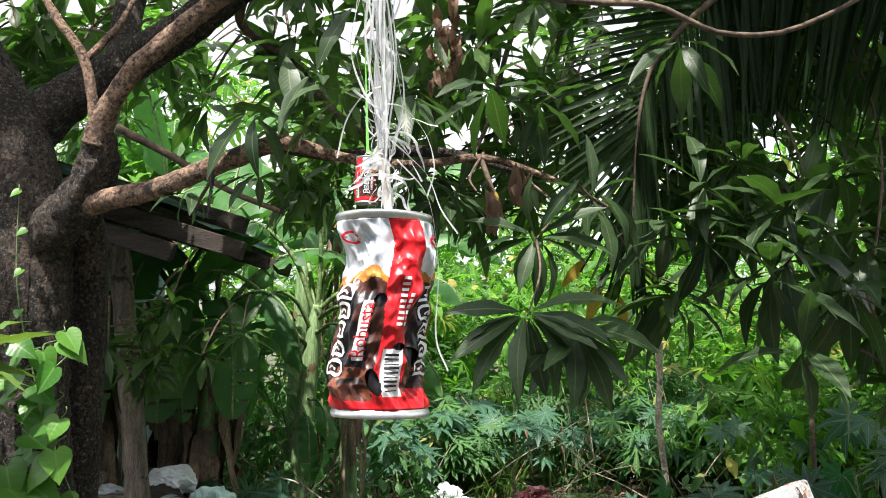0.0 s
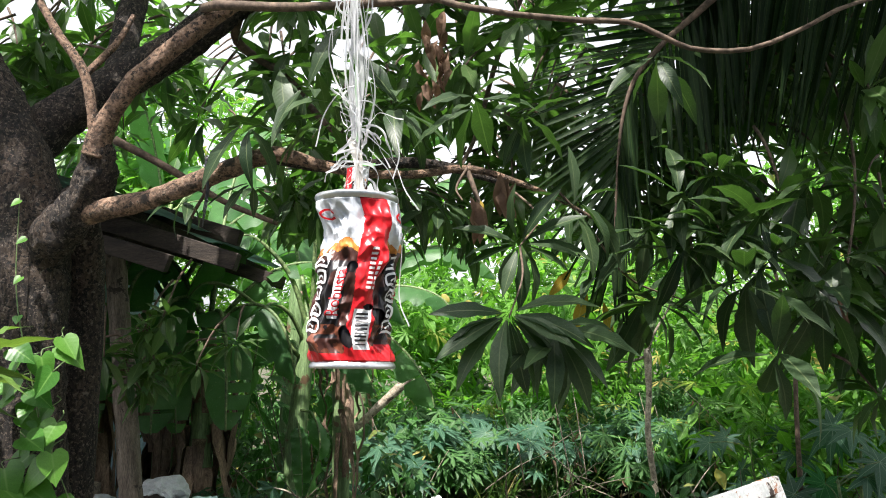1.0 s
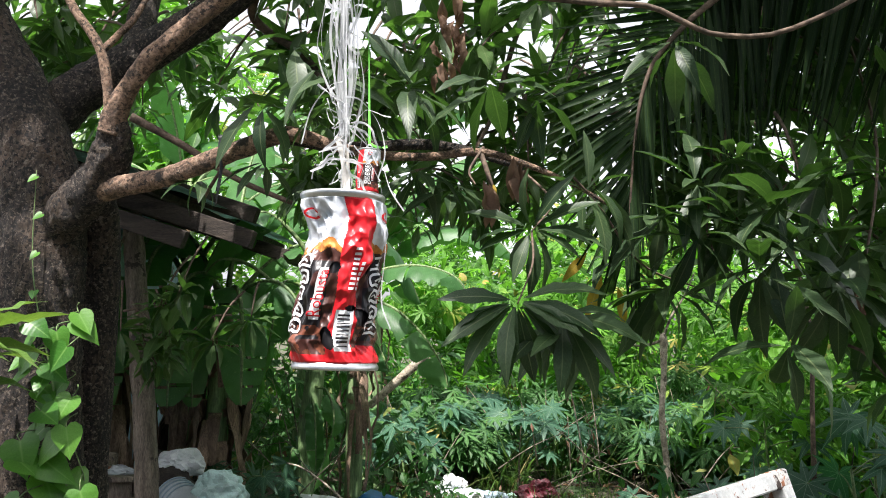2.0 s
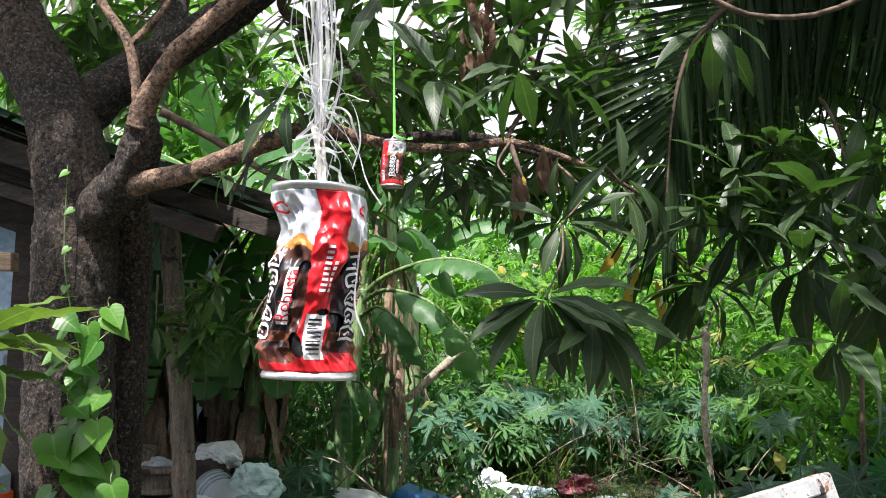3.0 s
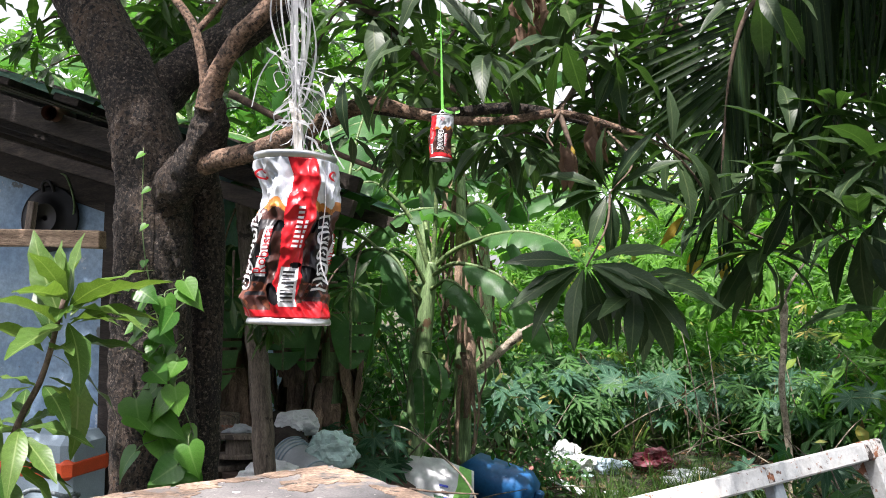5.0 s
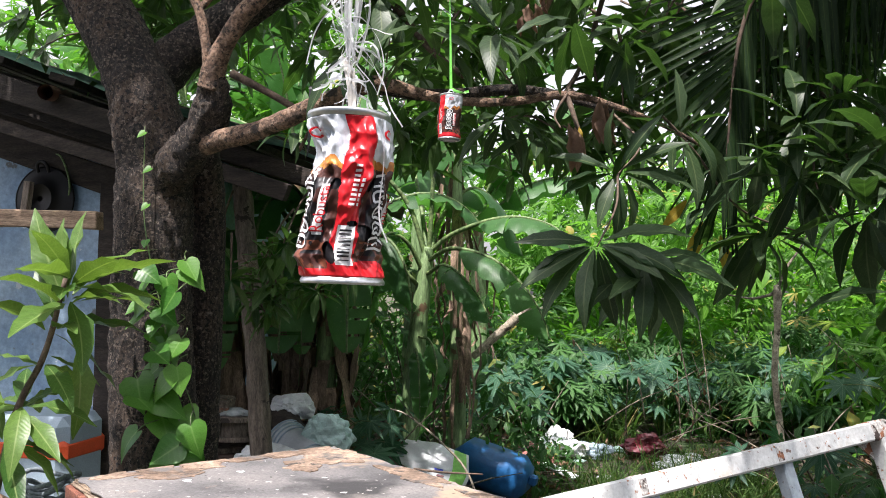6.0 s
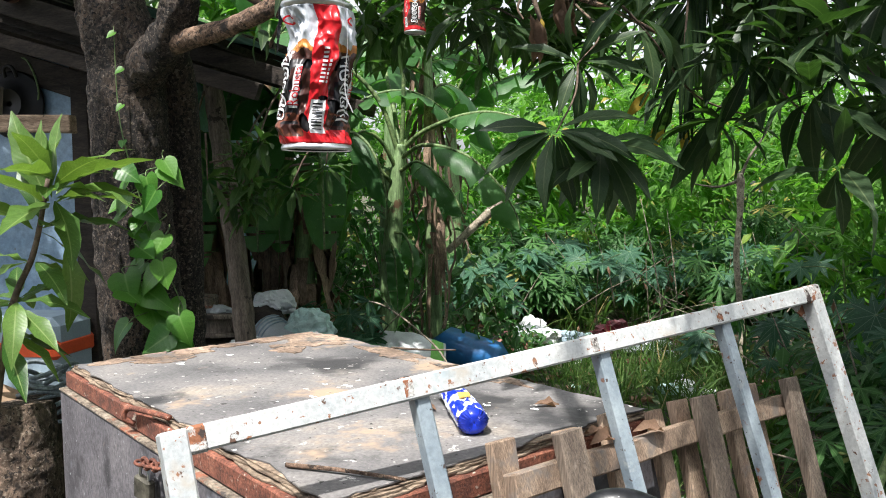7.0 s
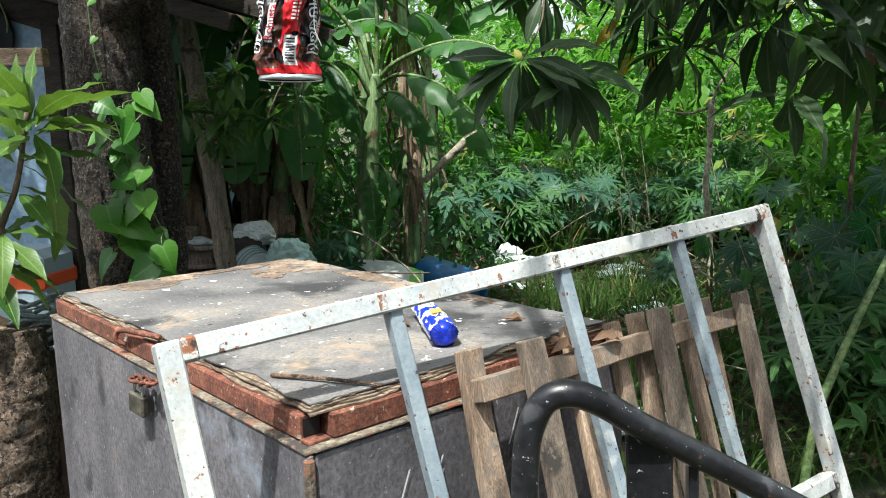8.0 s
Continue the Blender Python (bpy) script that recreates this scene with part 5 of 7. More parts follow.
def build_fill():
    rng = random.Random(29)

    def cloud(name, label, cat, shapes, material, boxes):
        poses = []
        for (x0, x1), (y0, y1), (z0, z1), n, k in boxes:
            clumps = [(rng.uniform(x0, x1), rng.uniform(y0, y1), rng.uniform(z0, z1)) for _ in range(max(3, n // 45))]
            for _ in range(n):
                c = clumps[rng.randrange(len(clumps))]
                p = (c[0] + rng.gauss(0, 0.28) * k * 4, c[1] + rng.gauss(0, 0.3) * k * 4, max(0.0, c[2] + rng.gauss(0, 0.22) * k * 4))
                d = Vector((rng.uniform(-1, 1), rng.uniform(-1, 0.5), rng.uniform(-1, 0.4)))
                s = k * rng.uniform(0.6, 1.4)
                poses.append(frame_of(p, d, (rng.uniform(-0.5, 0.5), rng.uniform(-0.6, 0.2), 1)) @ Matrix.Diagonal((s, s, s, 1)))
        ob = part(name, scatter(name, shapes, poses, material, rng), material)
        tagged(ob, label, cat, kind="stuff")
    cloud("low_weeds", "tangle of low green weeds and seedlings", "weeds", SHRUB_SHAPES + MANGO_SHAPES[:1], LEAF_CASSAVA, [((-0.6, 2.8), (6.9, 8.8), (0.02, 0.45), 2400, 0.12), ((-0.6, 0.0), (4.9, 5.6), (0.02, 0.35), 700, 0.07), ((1.2, 2.6), (2.4, 4.6), (0.02, 0.5), 1700, 0.09), ((-2.2, -0.6), (4.5, 6.0), (0.05, 0.6), 900, 0.08), ((-3.5, -1.2), (5.0, 6.5), (0.2, 1.8), 1500, 0.09), ((-2.8, -0.3), (5.4, 7.8), (0.05, 1.3), 3200, 0.12)])
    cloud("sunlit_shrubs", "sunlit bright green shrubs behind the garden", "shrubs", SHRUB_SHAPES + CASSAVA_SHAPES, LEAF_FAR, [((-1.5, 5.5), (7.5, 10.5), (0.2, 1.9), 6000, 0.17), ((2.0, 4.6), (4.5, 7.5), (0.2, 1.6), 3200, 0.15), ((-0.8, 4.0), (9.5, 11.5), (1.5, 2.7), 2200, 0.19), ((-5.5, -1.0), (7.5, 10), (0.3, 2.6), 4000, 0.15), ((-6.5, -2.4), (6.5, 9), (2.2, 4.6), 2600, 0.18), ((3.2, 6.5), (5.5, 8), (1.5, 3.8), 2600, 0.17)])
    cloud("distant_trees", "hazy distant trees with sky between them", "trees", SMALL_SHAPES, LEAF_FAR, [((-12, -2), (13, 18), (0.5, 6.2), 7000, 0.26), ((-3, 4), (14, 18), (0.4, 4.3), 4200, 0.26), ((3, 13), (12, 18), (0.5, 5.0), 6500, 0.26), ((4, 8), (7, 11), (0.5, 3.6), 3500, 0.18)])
    blades = []
    for (x0, x1), (y0, y1), n, k in (((0.1, 1.8), (2.3, 5.6), 2600, 0.28), ((0.7, 2.0), (2.4, 4.4), 500, 0.32), ((-0.4, 1.2), (4.9, 6.6), 1500, 0.17), ((-0.9, 2.6), (6.5, 9.0), 600, 0.55), ((-1.6, -1.0), (3.6, 4.4), 120, 0.2)):
        tuft = [(rng.uniform(x0, x1), rng.uniform(y0, y1)) for _ in range(n // 14)]
        for _ in range(n):
            c = tuft[rng.randrange(len(tuft))]
            x, y = c[0] + rng.gauss(0, 0.05), c[1] + rng.gauss(0, 0.05)
            s = k * rng.uniform(0.5, 1.3)
            blades.append(frame_of((x, y, ground_height(x, y) - 0.01), (rng.uniform(-0.5, 0.5), rng.uniform(-0.6, 0.4), 1), (rng.uniform(-1, 1), rng.uniform(-1, 1), 0.2)) @ Matrix.Diagonal((s, s, s, 1)))
    tagged(part("grass", scatter("grass", GRASS_SHAPES, blades, GRASS, rng), GRASS), "long thin grass in tufts among the weeds", "grass", kind="stuff")
    stalks, withered = [], []
    for (x0, x1), (y0, y1), n, top in (((-0.4, 2.6), (6.2, 8.0), 110, 1.0), ((1.2, 2.6), (2.5, 4.8), 90, 0.9), ((-2.2, -0.4), (4.6, 6.0), 50, 1.1)):
        for _ in range(n):
            x, y = rng.uniform(x0, x1), rng.uniform(y0, y1)
            p = Vector((x, y, ground_height(x, y) + rng.choice((0.0, 0.0, 0.25))))
            d = Vector((rng.gauss(0, 0.8), rng.gauss(0, 0.5), rng.uniform(0.05, 1.0))).normalized()
            ln = top * rng.uniform(0.35, 1.0)
            stalks.append(tube([p, p + d * ln * 0.5 + Vector((0, 0, 0.05 * ln)), p + d * ln], [0.006, 0.005, 0.002], 6, 5, 0.1, 20))
            for _ in range(rng.choice((0, 1))):
                s = rng.uniform(0.05, 0.10)
                q = p + d * ln * rng.uniform(0.4, 1.0)
                withered.append(frame_of(q, (rng.uniform(-0.6, 0.6), rng.uniform(-0.6, 0.3), -1), (rng.uniform(-1, 1), -1, 0.2)) @ Matrix.Diagonal((s, s, s, 1)))
    tagged(part("dry_stalks", merged("dry_stalks", stalks, [TWIG_PALE]), TWIG_PALE), "tangle of thin dry brown stalks among the weeds", "dry stalks", kind="stuff")
    tagged(part("withered_leaves", scatter("withered_leaves", DRY_SHAPES, withered, DRY_LEAF, rng), DRY_LEAF), "withered brown leaves hanging among the weeds", "dry leaves", kind="stuff")
    fallen = []
    for _ in range(900):
        x, y = rng.uniform(-2.4, 2.4), rng.uniform(2.4, 7)
        s = rng.uniform(0.06, 0.16)
        fallen.append(frame_of((x, y, ground_height(x, y) + 0.02), (rng.uniform(-1, 1), rng.uniform(-1, 1), 0.1), (rng.uniform(-0.3, 0.3), rng.uniform(-0.3, 0.3), 1)) @ Matrix.Diagonal((s, s, s, 1)))
    tagged(part("leaf_litter", scatter("leaf_litter", DRY_SHAPES, fallen, DRY_LEAF, rng), DRY_LEAF), "fallen dry brown leaves on the soil", "leaf litter", kind="stuff")


build_fill()


# ---------------------------------------------------------------- the big box
NEAR = Vector((-0.03, 0.915, 0))
U = Vector((-0.76, 0.65, 0)).normalized()
V = Vector((0.65, 0.76, 0)).normalized()
LONG, WIDE, LID = 1.26, 0.745, 0.80


def on_box(u, v, z):
    return NEAR + U * u + V * v + Vector((0, 0, z))


def box_panel(u0, u1, v0, v1, z0, z1, bevel=0.003):
    m = Matrix(((U.x, V.x, 0, 0), (U.y, V.y, 0, 0), (0, 0, 1, 0), (0, 0, 0, 1)))
    c = on_box((u0 + u1) / 2, (v0 + v1) / 2, (z0 + z1) / 2)
    return slab((u1 - u0, v1 - v0, z1 - z0), Matrix.Translation(c) @ m, bevel)


def ragged_sheet(z0, z1, inset, seed, bite):
    """A sheet with broken edges, n points a side."""
    bm = bmesh.new()
    ring = []
    n = 46
    for side in range(4):
        for i in range(n):
            t = i / n
            u, v = ((t, 0), (1, t), (1 - t, 1), (0, 1 - t))[side]
            q = Vector((u * 9 + seed, v * 9, side * 3.0))
            e = inset + bite * max(0.0, 0.4 + noise.noise(q) + 0.6 * noise.noise(q * 4))
            uu = u * LONG + (e if u == 0 else -e if u == 1 else 0)
            vv = v * WIDE + (e if v == 0 else -e if v == 1 else 0)
            ring.append((uu, vv, 0.0012 * noise.noise(q * 1.5)))
    lo = [bm.verts.new(on_box(u, v, z0 + w)) for u, v, w in ring]
    hi = [bm.verts.new(on_box(u, v, z1 + w * 0.7)) for u, v, w in ring]
    k = len(ring)
    for i in range(k):
        bm.faces.new((lo[i], lo[(i + 1) % k], hi[(i + 1) % k], hi[i]))
    bm.faces.new(hi)
    bm.faces.new(lo[::-1])
    bmesh.ops.recalc_face_normals(bm, faces=bm.faces[:])
    return bm


def build_box():
    box = thing("storage_box", on_box(LONG / 2, WIDE / 2, 0), "large dark cement-board box with padlocked rusty-framed plywood lid", "storage box")
    a = 0.012
    part("side_panel", box_panel(-a, LONG + a, -a, 0.0, -0.04, 0.735), CEMENT, box, "dark grey stained side panel")
    part("side_panel", box_panel(-a, 0.0, 0.003, WIDE + a, -0.04, 0.732), CEMENT, box, "dark grey side panel with white scratches")
    part("side_panel", box_panel(0.003, LONG + a, WIDE, WIDE + a, -0.04, 0.732), CEMENT, box)
    part("side_panel", box_panel(LONG, LONG + a, 0.003, WIDE - 0.003, -0.04, 0.732), CEMENT, box)
    part("edge", box_panel(-a + 0.001, LONG + a, -a - 0.003, 0.02, 0.7355, 0.742, 0.002), MORTAR, box, "pale crumbling mortar edge")
    part("edge", box_panel(-a - 0.003, 0.02, 0.0, WIDE + a, 0.7365, 0.743, 0.002), MORTAR, box)
    part("edge", beam(on_box(-a + 0.004, -a + 0.004, 0), on_box(-a + 0.004, -a + 0.004, 0.730), 0.016, 0.016, V, 0.004, 0.003), MORTAR, box)
    lid = thing("lid", on_box(LONG / 2, WIDE / 2, 0.745), "", "")
    lid.parent = box
    lid.matrix_parent_inverse = world_full(box).inverted()
    t = 0.040
    z0 = 0.744
    for u0, u1, v0, v1 in ((0.03, LONG, 0.0, t), (0.0, LONG, WIDE - t, WIDE), (0.0, t, t + 0.002, WIDE - t - 0.002), (LONG - t, LONG, t + 0.002, WIDE - t - 0.002)):
        part("rim", box_panel(u0, u1, v0, v1, z0, z0 + t, 0.003), RUST, lid, "rusty red iron tube rim")
    # open tube end at the near corner: a black plate paints the hollow's shade
    part("mouth_shade", box_panel(0.0265, 0.0285, 0.006, t - 0.006, z0 + 0.006, z0 + t - 0.006, 0), BLACK_PAN, lid, "black plate for the shade inside the rim tube")
    part("tube_lip", box_panel(0.004, 0.028, 0.0, t, z0 - 0.001, z0 + 0.004, 0.001), RUST, lid)
    for i, (za, zb) in enumerate(((0.7855, 0.7885), (0.7895, 0.7920), (0.7932, 0.7950), (0.7960, 0.7978))):
        part("ply", ragged_sheet(za, zb, 0.003 + 0.004 * i, 3 + i * 7, 0.016), PLY_EDGE, lid, "split plywood layer")
    part("top_sheet", ragged_sheet(0.7985, 0.8010, 0.012, 40, 0.020), PLY_TOP, lid, "grey weathered paint-spattered plywood face")
    # hasp rod, chain and padlock
    h = on_box(0.70, -0.012, 0.782)
    v, f = tube([on_box(0.735, -0.004, 0.760), on_box(0.745, -0.022, 0.775), on_box(0.735, -0.016, 0.795), on_box(0.66, -0.006, 0.802), on_box(0.58, 0.01, 0.803)], [0.006] * 5, 26, 8)
    part("hasp", merged("hasp", [(v, f)], [RUST]), RUST, lid, "bent rusty hasp rod")
    rng = random.Random(2)
    lock_at = on_box(0.605, -0.034, 0.668)
    for i in range(5):
        c = on_box(0.610 - 0.022 * i, -0.036, 0.718 + 0.004 * i)
        ring = [c + U * (0.018 * math.cos(q)) + (Vector((0, 0, 1)) if i % 2 else V) * (0.010 * math.sin(q)) for q in [k * math.pi / 6 for k in range(13)]]
        v, f = tube(ring, [0.0035] * 13, 26, 6, caps=False)
        part("chain_link", merged("chain_link", [(v, f)], [RUST]), RUST, box, "rusty chain link")
    lock = thing("padlock", lock_at, "tarnished brass padlock, darkened as in shade, closed on a rusty chain", "padlock")
    m = pose(lock_at.x, lock_at.y, lock_at.z, 0, 6, -32)
    part("body", slab((0.054, 0.018, 0.046), m, 0.004), BRASS_OLD, lock)
    v, f = tube([m @ Vector(q) for q in ((-0.016, 0, 0.020), (-0.016, 0, 0.034), (-0.011, 0, 0.047), (0, 0, 0.052), (0.011, 0, 0.047), (0.016, 0, 0.034), (0.016, 0, 0.020))], [0.0035] * 7, 26, 8)
    part("shackle", merged("shackle", [(v, f)], [CAN_METAL]), CAN_METAL, lock, "dull steel shackle")
    for i in range(26):
        u, w, k = rng.uniform(0.06, LONG - 0.1), rng.uniform(0.06, WIDE - 0.08), 0.0022 + 0.009 * rng.random() ** 3
        bm = bmesh.new()
        n = 11
        bm.faces.new([bm.verts.new(on_box(u + k * 1.6 * (1 + 1.3 * noise.noise((i * 1.37, j * 0.9, 0.5))) * math.cos(6.283 * j / n), w + k * (1 + 1.3 * noise.noise((i * 1.37, j * 0.9, 0.5))) * math.sin(6.283 * j / n), 0.8016 + 0.0001 * (i % 7))) for j in range(n)])
        part("paint_splash", bm, CAN_WHITE, lid, "white paint splash")
    torn = [(LONG - 0.05, 0.10 + 0.11 * i, 0.030 + 0.012 * (i % 3), 0.055) for i in range(6)] + [(LONG - 0.15, WIDE - 0.10, 0.10, 0.075), (0.80, WIDE - 0.06, 0.12, 0.035), (0.45, WIDE - 0.055, 0.14, 0.03), (1.05, WIDE - 0.22, 0.06, 0.05), (LONG - 0.11, 0.22, 0.05, 0.07)]
    for i, (u, w, ku, kw) in enumerate(torn):
        n, ring = 34, []
        for j in range(n):
            q = 6.283 * j / n
            e = 1 + 0.55 * noise.noise((math.cos(q) * 1.6 + i * 3.1, math.sin(q) * 1.6, 2.0)) + 0.35 * noise.noise((math.cos(q) * 6 + i, math.sin(q) * 6, 5.0))
            ring.append((min(u + ku * e * math.cos(q), LONG - 0.016), min(w + kw * e * math.sin(q), WIDE - 0.016)))
        bm = bmesh.new()
        hi = [bm.verts.new(on_box(a, b, 0.8026 + 0.0002 * (i % 5))) for a, b in ring]
        lo = [bm.verts.new(on_box(a, b, 0.8002)) for a, b in ring]
        bm.faces.new(hi)
        for j in range(n):
            bm.faces.new((lo[j], lo[(j + 1) % n], hi[(j + 1) % n], hi[j]))
        bmesh.ops.recalc_face_normals(bm, faces=bm.faces[:])
        part("torn_ply", bm, WOOD_TORN, lid, "bare brown torn plywood")
    for i in range(9):
        a, z, ln = rng.uniform(0.1, 0.7), rng.uniform(0.25, 0.66), rng.uniform(0.02, 0.09)
        p = on_box(-0.0150, a, z)
        bm = bmesh.new()
        q = [p, p + V * 0.004, p + V * (0.004 + ln * 0.4) + Vector((0, 0, ln)), p + V * (ln * 0.4) + Vector((0, 0, ln))]
        bm.faces.new([bm.verts.new(c) for c in q])
        part("scratch", bm, CAN_WHITE, box, "white scratch")


build_box()


def build_on_lid():
    a, b = Vector((0.125, 1.265, 0.8255)), Vector((0.045, 1.50, 0.8235))
    pk = thing("wrapper_roll", (a + b) / 2 - Vector((0, 0, 0.03)), "rolled blue and white snack wrapper with yellow print", "wrapper")
    d = (b - a).normalized()
    s = d.cross(Vector((0, 0, 1))).normalized()
    up = s.cross(d)
    n, seg = 72, 110
    vs, fs, idx = [], [], []
    for i in range(n + 1):
        t = i / n
        for k in range(seg):
            q = 6.283 * k / seg
            r = 0.026 * (1 - 0.10 * t) * (1 + 0.16 * noise.noise((math.cos(q) * 2, math.sin(q) * 2, t * 5)) + 0.10 * noise.noise((math.cos(q) * 5, math.sin(q) * 5, t * 14)))
            vs.append(a.lerp(b, t) + s * r * math.cos(q) * 1.05 + up * r * math.sin(q) * 0.92)
    for i in range(n):
        for k in range(seg):
            fs.append((i * seg + k, i * seg + (k + 1) % seg, (i + 1) * seg + (k + 1) % seg, (i + 1) * seg + k))
            q = 6.283 * k / seg
            idx.append(0 if noise.noise((math.cos(q) * 1.8, math.sin(q) * 1.8, i * 0.125)) > (0.03 if i < 52 else 0.2) else 1)
    part("film", mesh("film", vs, fs, idx=idx, mats=[PACK_BLUE, PACK_WHITE]), PACK_BLUE, pk)
    end = []
    for j, (r, off) in enumerate(((0.026, 0.0), (0.021, -0.010), (0.011, -0.016), (0.001, -0.012))):
        end.append([a + d * off + s * r * (1 + 0.1 * math.sin(k * 2.4)) * math.cos(6.283 * k / seg) + up * r * 0.92 * math.sin(6.283 * k / seg) for k in range(seg)])
    vs = [p for ring in end for p in ring]
    fs = [(j * seg + k, j * seg + (k + 1) % seg, (j + 1) * seg + (k + 1) % seg, (j + 1) * seg + k) for j in range(3) for k in range(seg)]
    part("gathered_end", mesh("gathered_end", vs, fs, mats=[PACK_BLUE]), PACK_BLUE, pk, "crimped blue end")
    c = a.lerp(b, 0.35) + up * 0.0245
    bm = bmesh.new()
    bm.faces.new([bm.verts.new(c + s * x + d * y + up * 0.001) for x, y in ((-0.012, -0.02), (0.012, -0.012), (0.013, 0.02), (-0.008, 0.026))])
    part("print", bm, PACK_YELLOW, pk, "yellow printed patch")
    simple("thin_stick", [(-0.14, 1.062, 0.806), (-0.05, 1.045, 0.808), (0.06, 1.022, 0.806)], [0.0042, 0.0036, 0.0028], BARK_BROWN, "thin dry stick lying on the box lid", "stick", 14, 8)
    simple("twig", [(-0.20, 2.02, 0.804), (-0.12, 1.99, 0.806), (-0.02, 2.0, 0.804)], [0.003, 0.003, 0.002], TWIG, "small dry twig lying on the box lid", "twig", 10, 6)
    dry = leaf_meshes("dry_leaf", DRY_SHAPES, DRY_LEAF)
    for x, y, k, a in ((0.035, 1.40, 0.075, 2.4), (0.22, 1.46, 0.07, 0.3)):
        ob = part("dry_leaf", dry[0], DRY_LEAF, m=frame_of((x, y, 0.806), (math.cos(a), math.sin(a), 0.05), (0.2, -0.3, 1)) @ Matrix.Diagonal((k, k, k, 1)))
        tagged(ob, "curled dry leaf lying on the box lid", "leaf", "dry leaves on the lid")


build_on_lid()


# ---------------------------------------------------------------- steel frame, pallet, black tube
def build_frame():
    tl, tr = Vector((-0.194, 0.821, 0.912)), Vector((0.788, 1.698, 0.997))
    r = (tr - tl).normalized()
    d = Vector((0.25, -0.19, -0.95))
    d = (d - r * d.dot(r)).normalized()
    out = r.cross(d)
    gate = thing("steel_frame", tl + d * 0.93, "leaning steel gate frame with chipped pale blue paint", "steel frame")
    w = 0.034
    ln = (tr - tl).length
    part("top_rail", beam(tl + r * (w / 2 + 0.001), tr - r * (w / 2 + 0.001), w, w, out, 0.003), STEEL, gate)
    for p, nm in ((tl, "leg"), (tr, "leg")):
        part(nm, beam(p - d * w / 2, p + d * 0.96, w, w, out, 0.003), STEEL, gate)
    s = 0.60
    part("bottom_rail", beam(tl + d * s + r * (w / 2 + 0.001), tr + d * s - r * (w / 2 + 0.001), w, w, out, 0.003), STEEL, gate)
    for q in (0.27, 0.545, 0.785):
        p = tl + r * (ln * q)
        part("bar", beam(p - d * (w / 2 - 0.002) + out * 0.004, p + d * (s - w / 2 - 0.002) + out * 0.004, 0.026, 0.026, out, 0.003), STEEL_BAR, gate, "blue-grey painted upright bar")
        part("weld", slab((0.0352, 0.026, 0.0352), frame_of(p - r * 0.024, r, out), 0.006, 0, 0.0015, 3), WELD, gate, "scorched rusty weld")
    for p, sgn in ((tl, 1), (tr, -1)):
        part("weld", slab((0.0355, 0.024, 0.0355), frame_of(p + r * (w / 2 + 0.012) * sgn, r, out), 0.004, 0, 0.002, 5), WELD, gate, "scorched rusty weld")
        part("weld", slab((0.0355, 0.024, 0.0355), frame_of(p + d * s + r * (w / 2 + 0.010) * sgn, r, out), 0.004, 0, 0.002, 7), WELD, gate, "scorched rusty weld")
    part("rust_patch", slab((0.0358, 0.036, 0.0358), frame_of(tr - r * 0.003 - d * 0.001, r, out), 0.004, 0, 0.001, 4), WELD, gate, "rust-eaten corner")
    for p, q in ((tr, (0, 0)), (tr + d * s, (0, 1))):
        bm = bmesh.new()
        e = p - r * w / 2 + d * w / 2
        tri = [e, e - r * 0.035, e + d * 0.035]
        lo = [bm.verts.new(c + out * 0.012) for c in tri]
        hi = [bm.verts.new(c + out * 0.016) for c in tri]
        bm.faces.new(lo)
        bm.faces.new(hi[::-1])
        for i in range(3):
            bm.faces.new((lo[i], lo[(i + 1) % 3], hi[(i + 1) % 3], hi[i]))
        bmesh.ops.recalc_face_normals(bm, faces=bm.faces[:])
        part("gusset", bm, WELD, gate, "rusty corner gusset plate")


build_frame()


def build_pallet():
    a, b = Vector((0.205, 1.09, 0.775)), Vector((0.755, 1.757, 0.746))
    r = (b - a).normalized()
    d = Vector((0.22, -0.17, -0.96))
    d = (d - r * d.dot(r)).normalized()
    out = r.cross(d)
    if out.y > 0:
        out = -out
    pal = thing("pallet", (0.75, 1.45, 0.02), "broken wooden pallet standing on end against the box", "pallet")
    part("rail", beam(a, b, 0.03, 0.042, -d, 0.003, 0.004, 2), WOOD_PALE, pal)
    part("rail", beam(a + d * 0.52, b + d * 0.52, 0.03, 0.05, -d, 0.003, 0.004, 4), WOOD_PALE, pal)
    ln = (b - a).length
    for t, top, side, w in ((0.02, 0.070, -1, 0.052), (0.14, 0.065, 1, 0.056), (0.20, 0.062, -1, 0.05), (0.345, 0.070, -1, 0.060), (0.49, 0.055, -1, 0.036), (0.585, 0.060, -1, 0.045), (0.59, 0.062, 1, 0.058), (0.79, 0.055, -1, 0.040), (0.90, 0.055, -1, 0.038), (0.985, 0.055, 1, 0.046)):
        p = a + r * (ln * t) + out * (0.027 * side)
        part("slat", beam(p - d * top, p + d * 0.68, w, 0.020, out, 0.002, 0.005, int(t * 40)), WOOD_SLAT if side > 0 else WOOD_PALE, pal)


build_pallet()


def build_pallet_leaves():
    dry = leaf_meshes("dry_leaf", DRY_SHAPES, DRY_LEAF)
    for x, y, z, k, a in ((0.325, 1.235, 0.800, 0.10, 0.9), (0.40, 1.33, 0.797, 0.085, 0.5), (0.36, 1.285, 0.800, 0.07, 2.6)):
        ob = part("dry_leaf", dry[1], DRY_LEAF, m=frame_of((x, y, z), (math.cos(a), math.sin(a), 0.15), (0.2, -0.6, 1)) @ Matrix.Diagonal((k, k, k, 1)))
        tagged(ob, "curled dry leaf caught on the pallet rail", "leaf", "dry leaves on the pallet")


build_pallet_leaves()


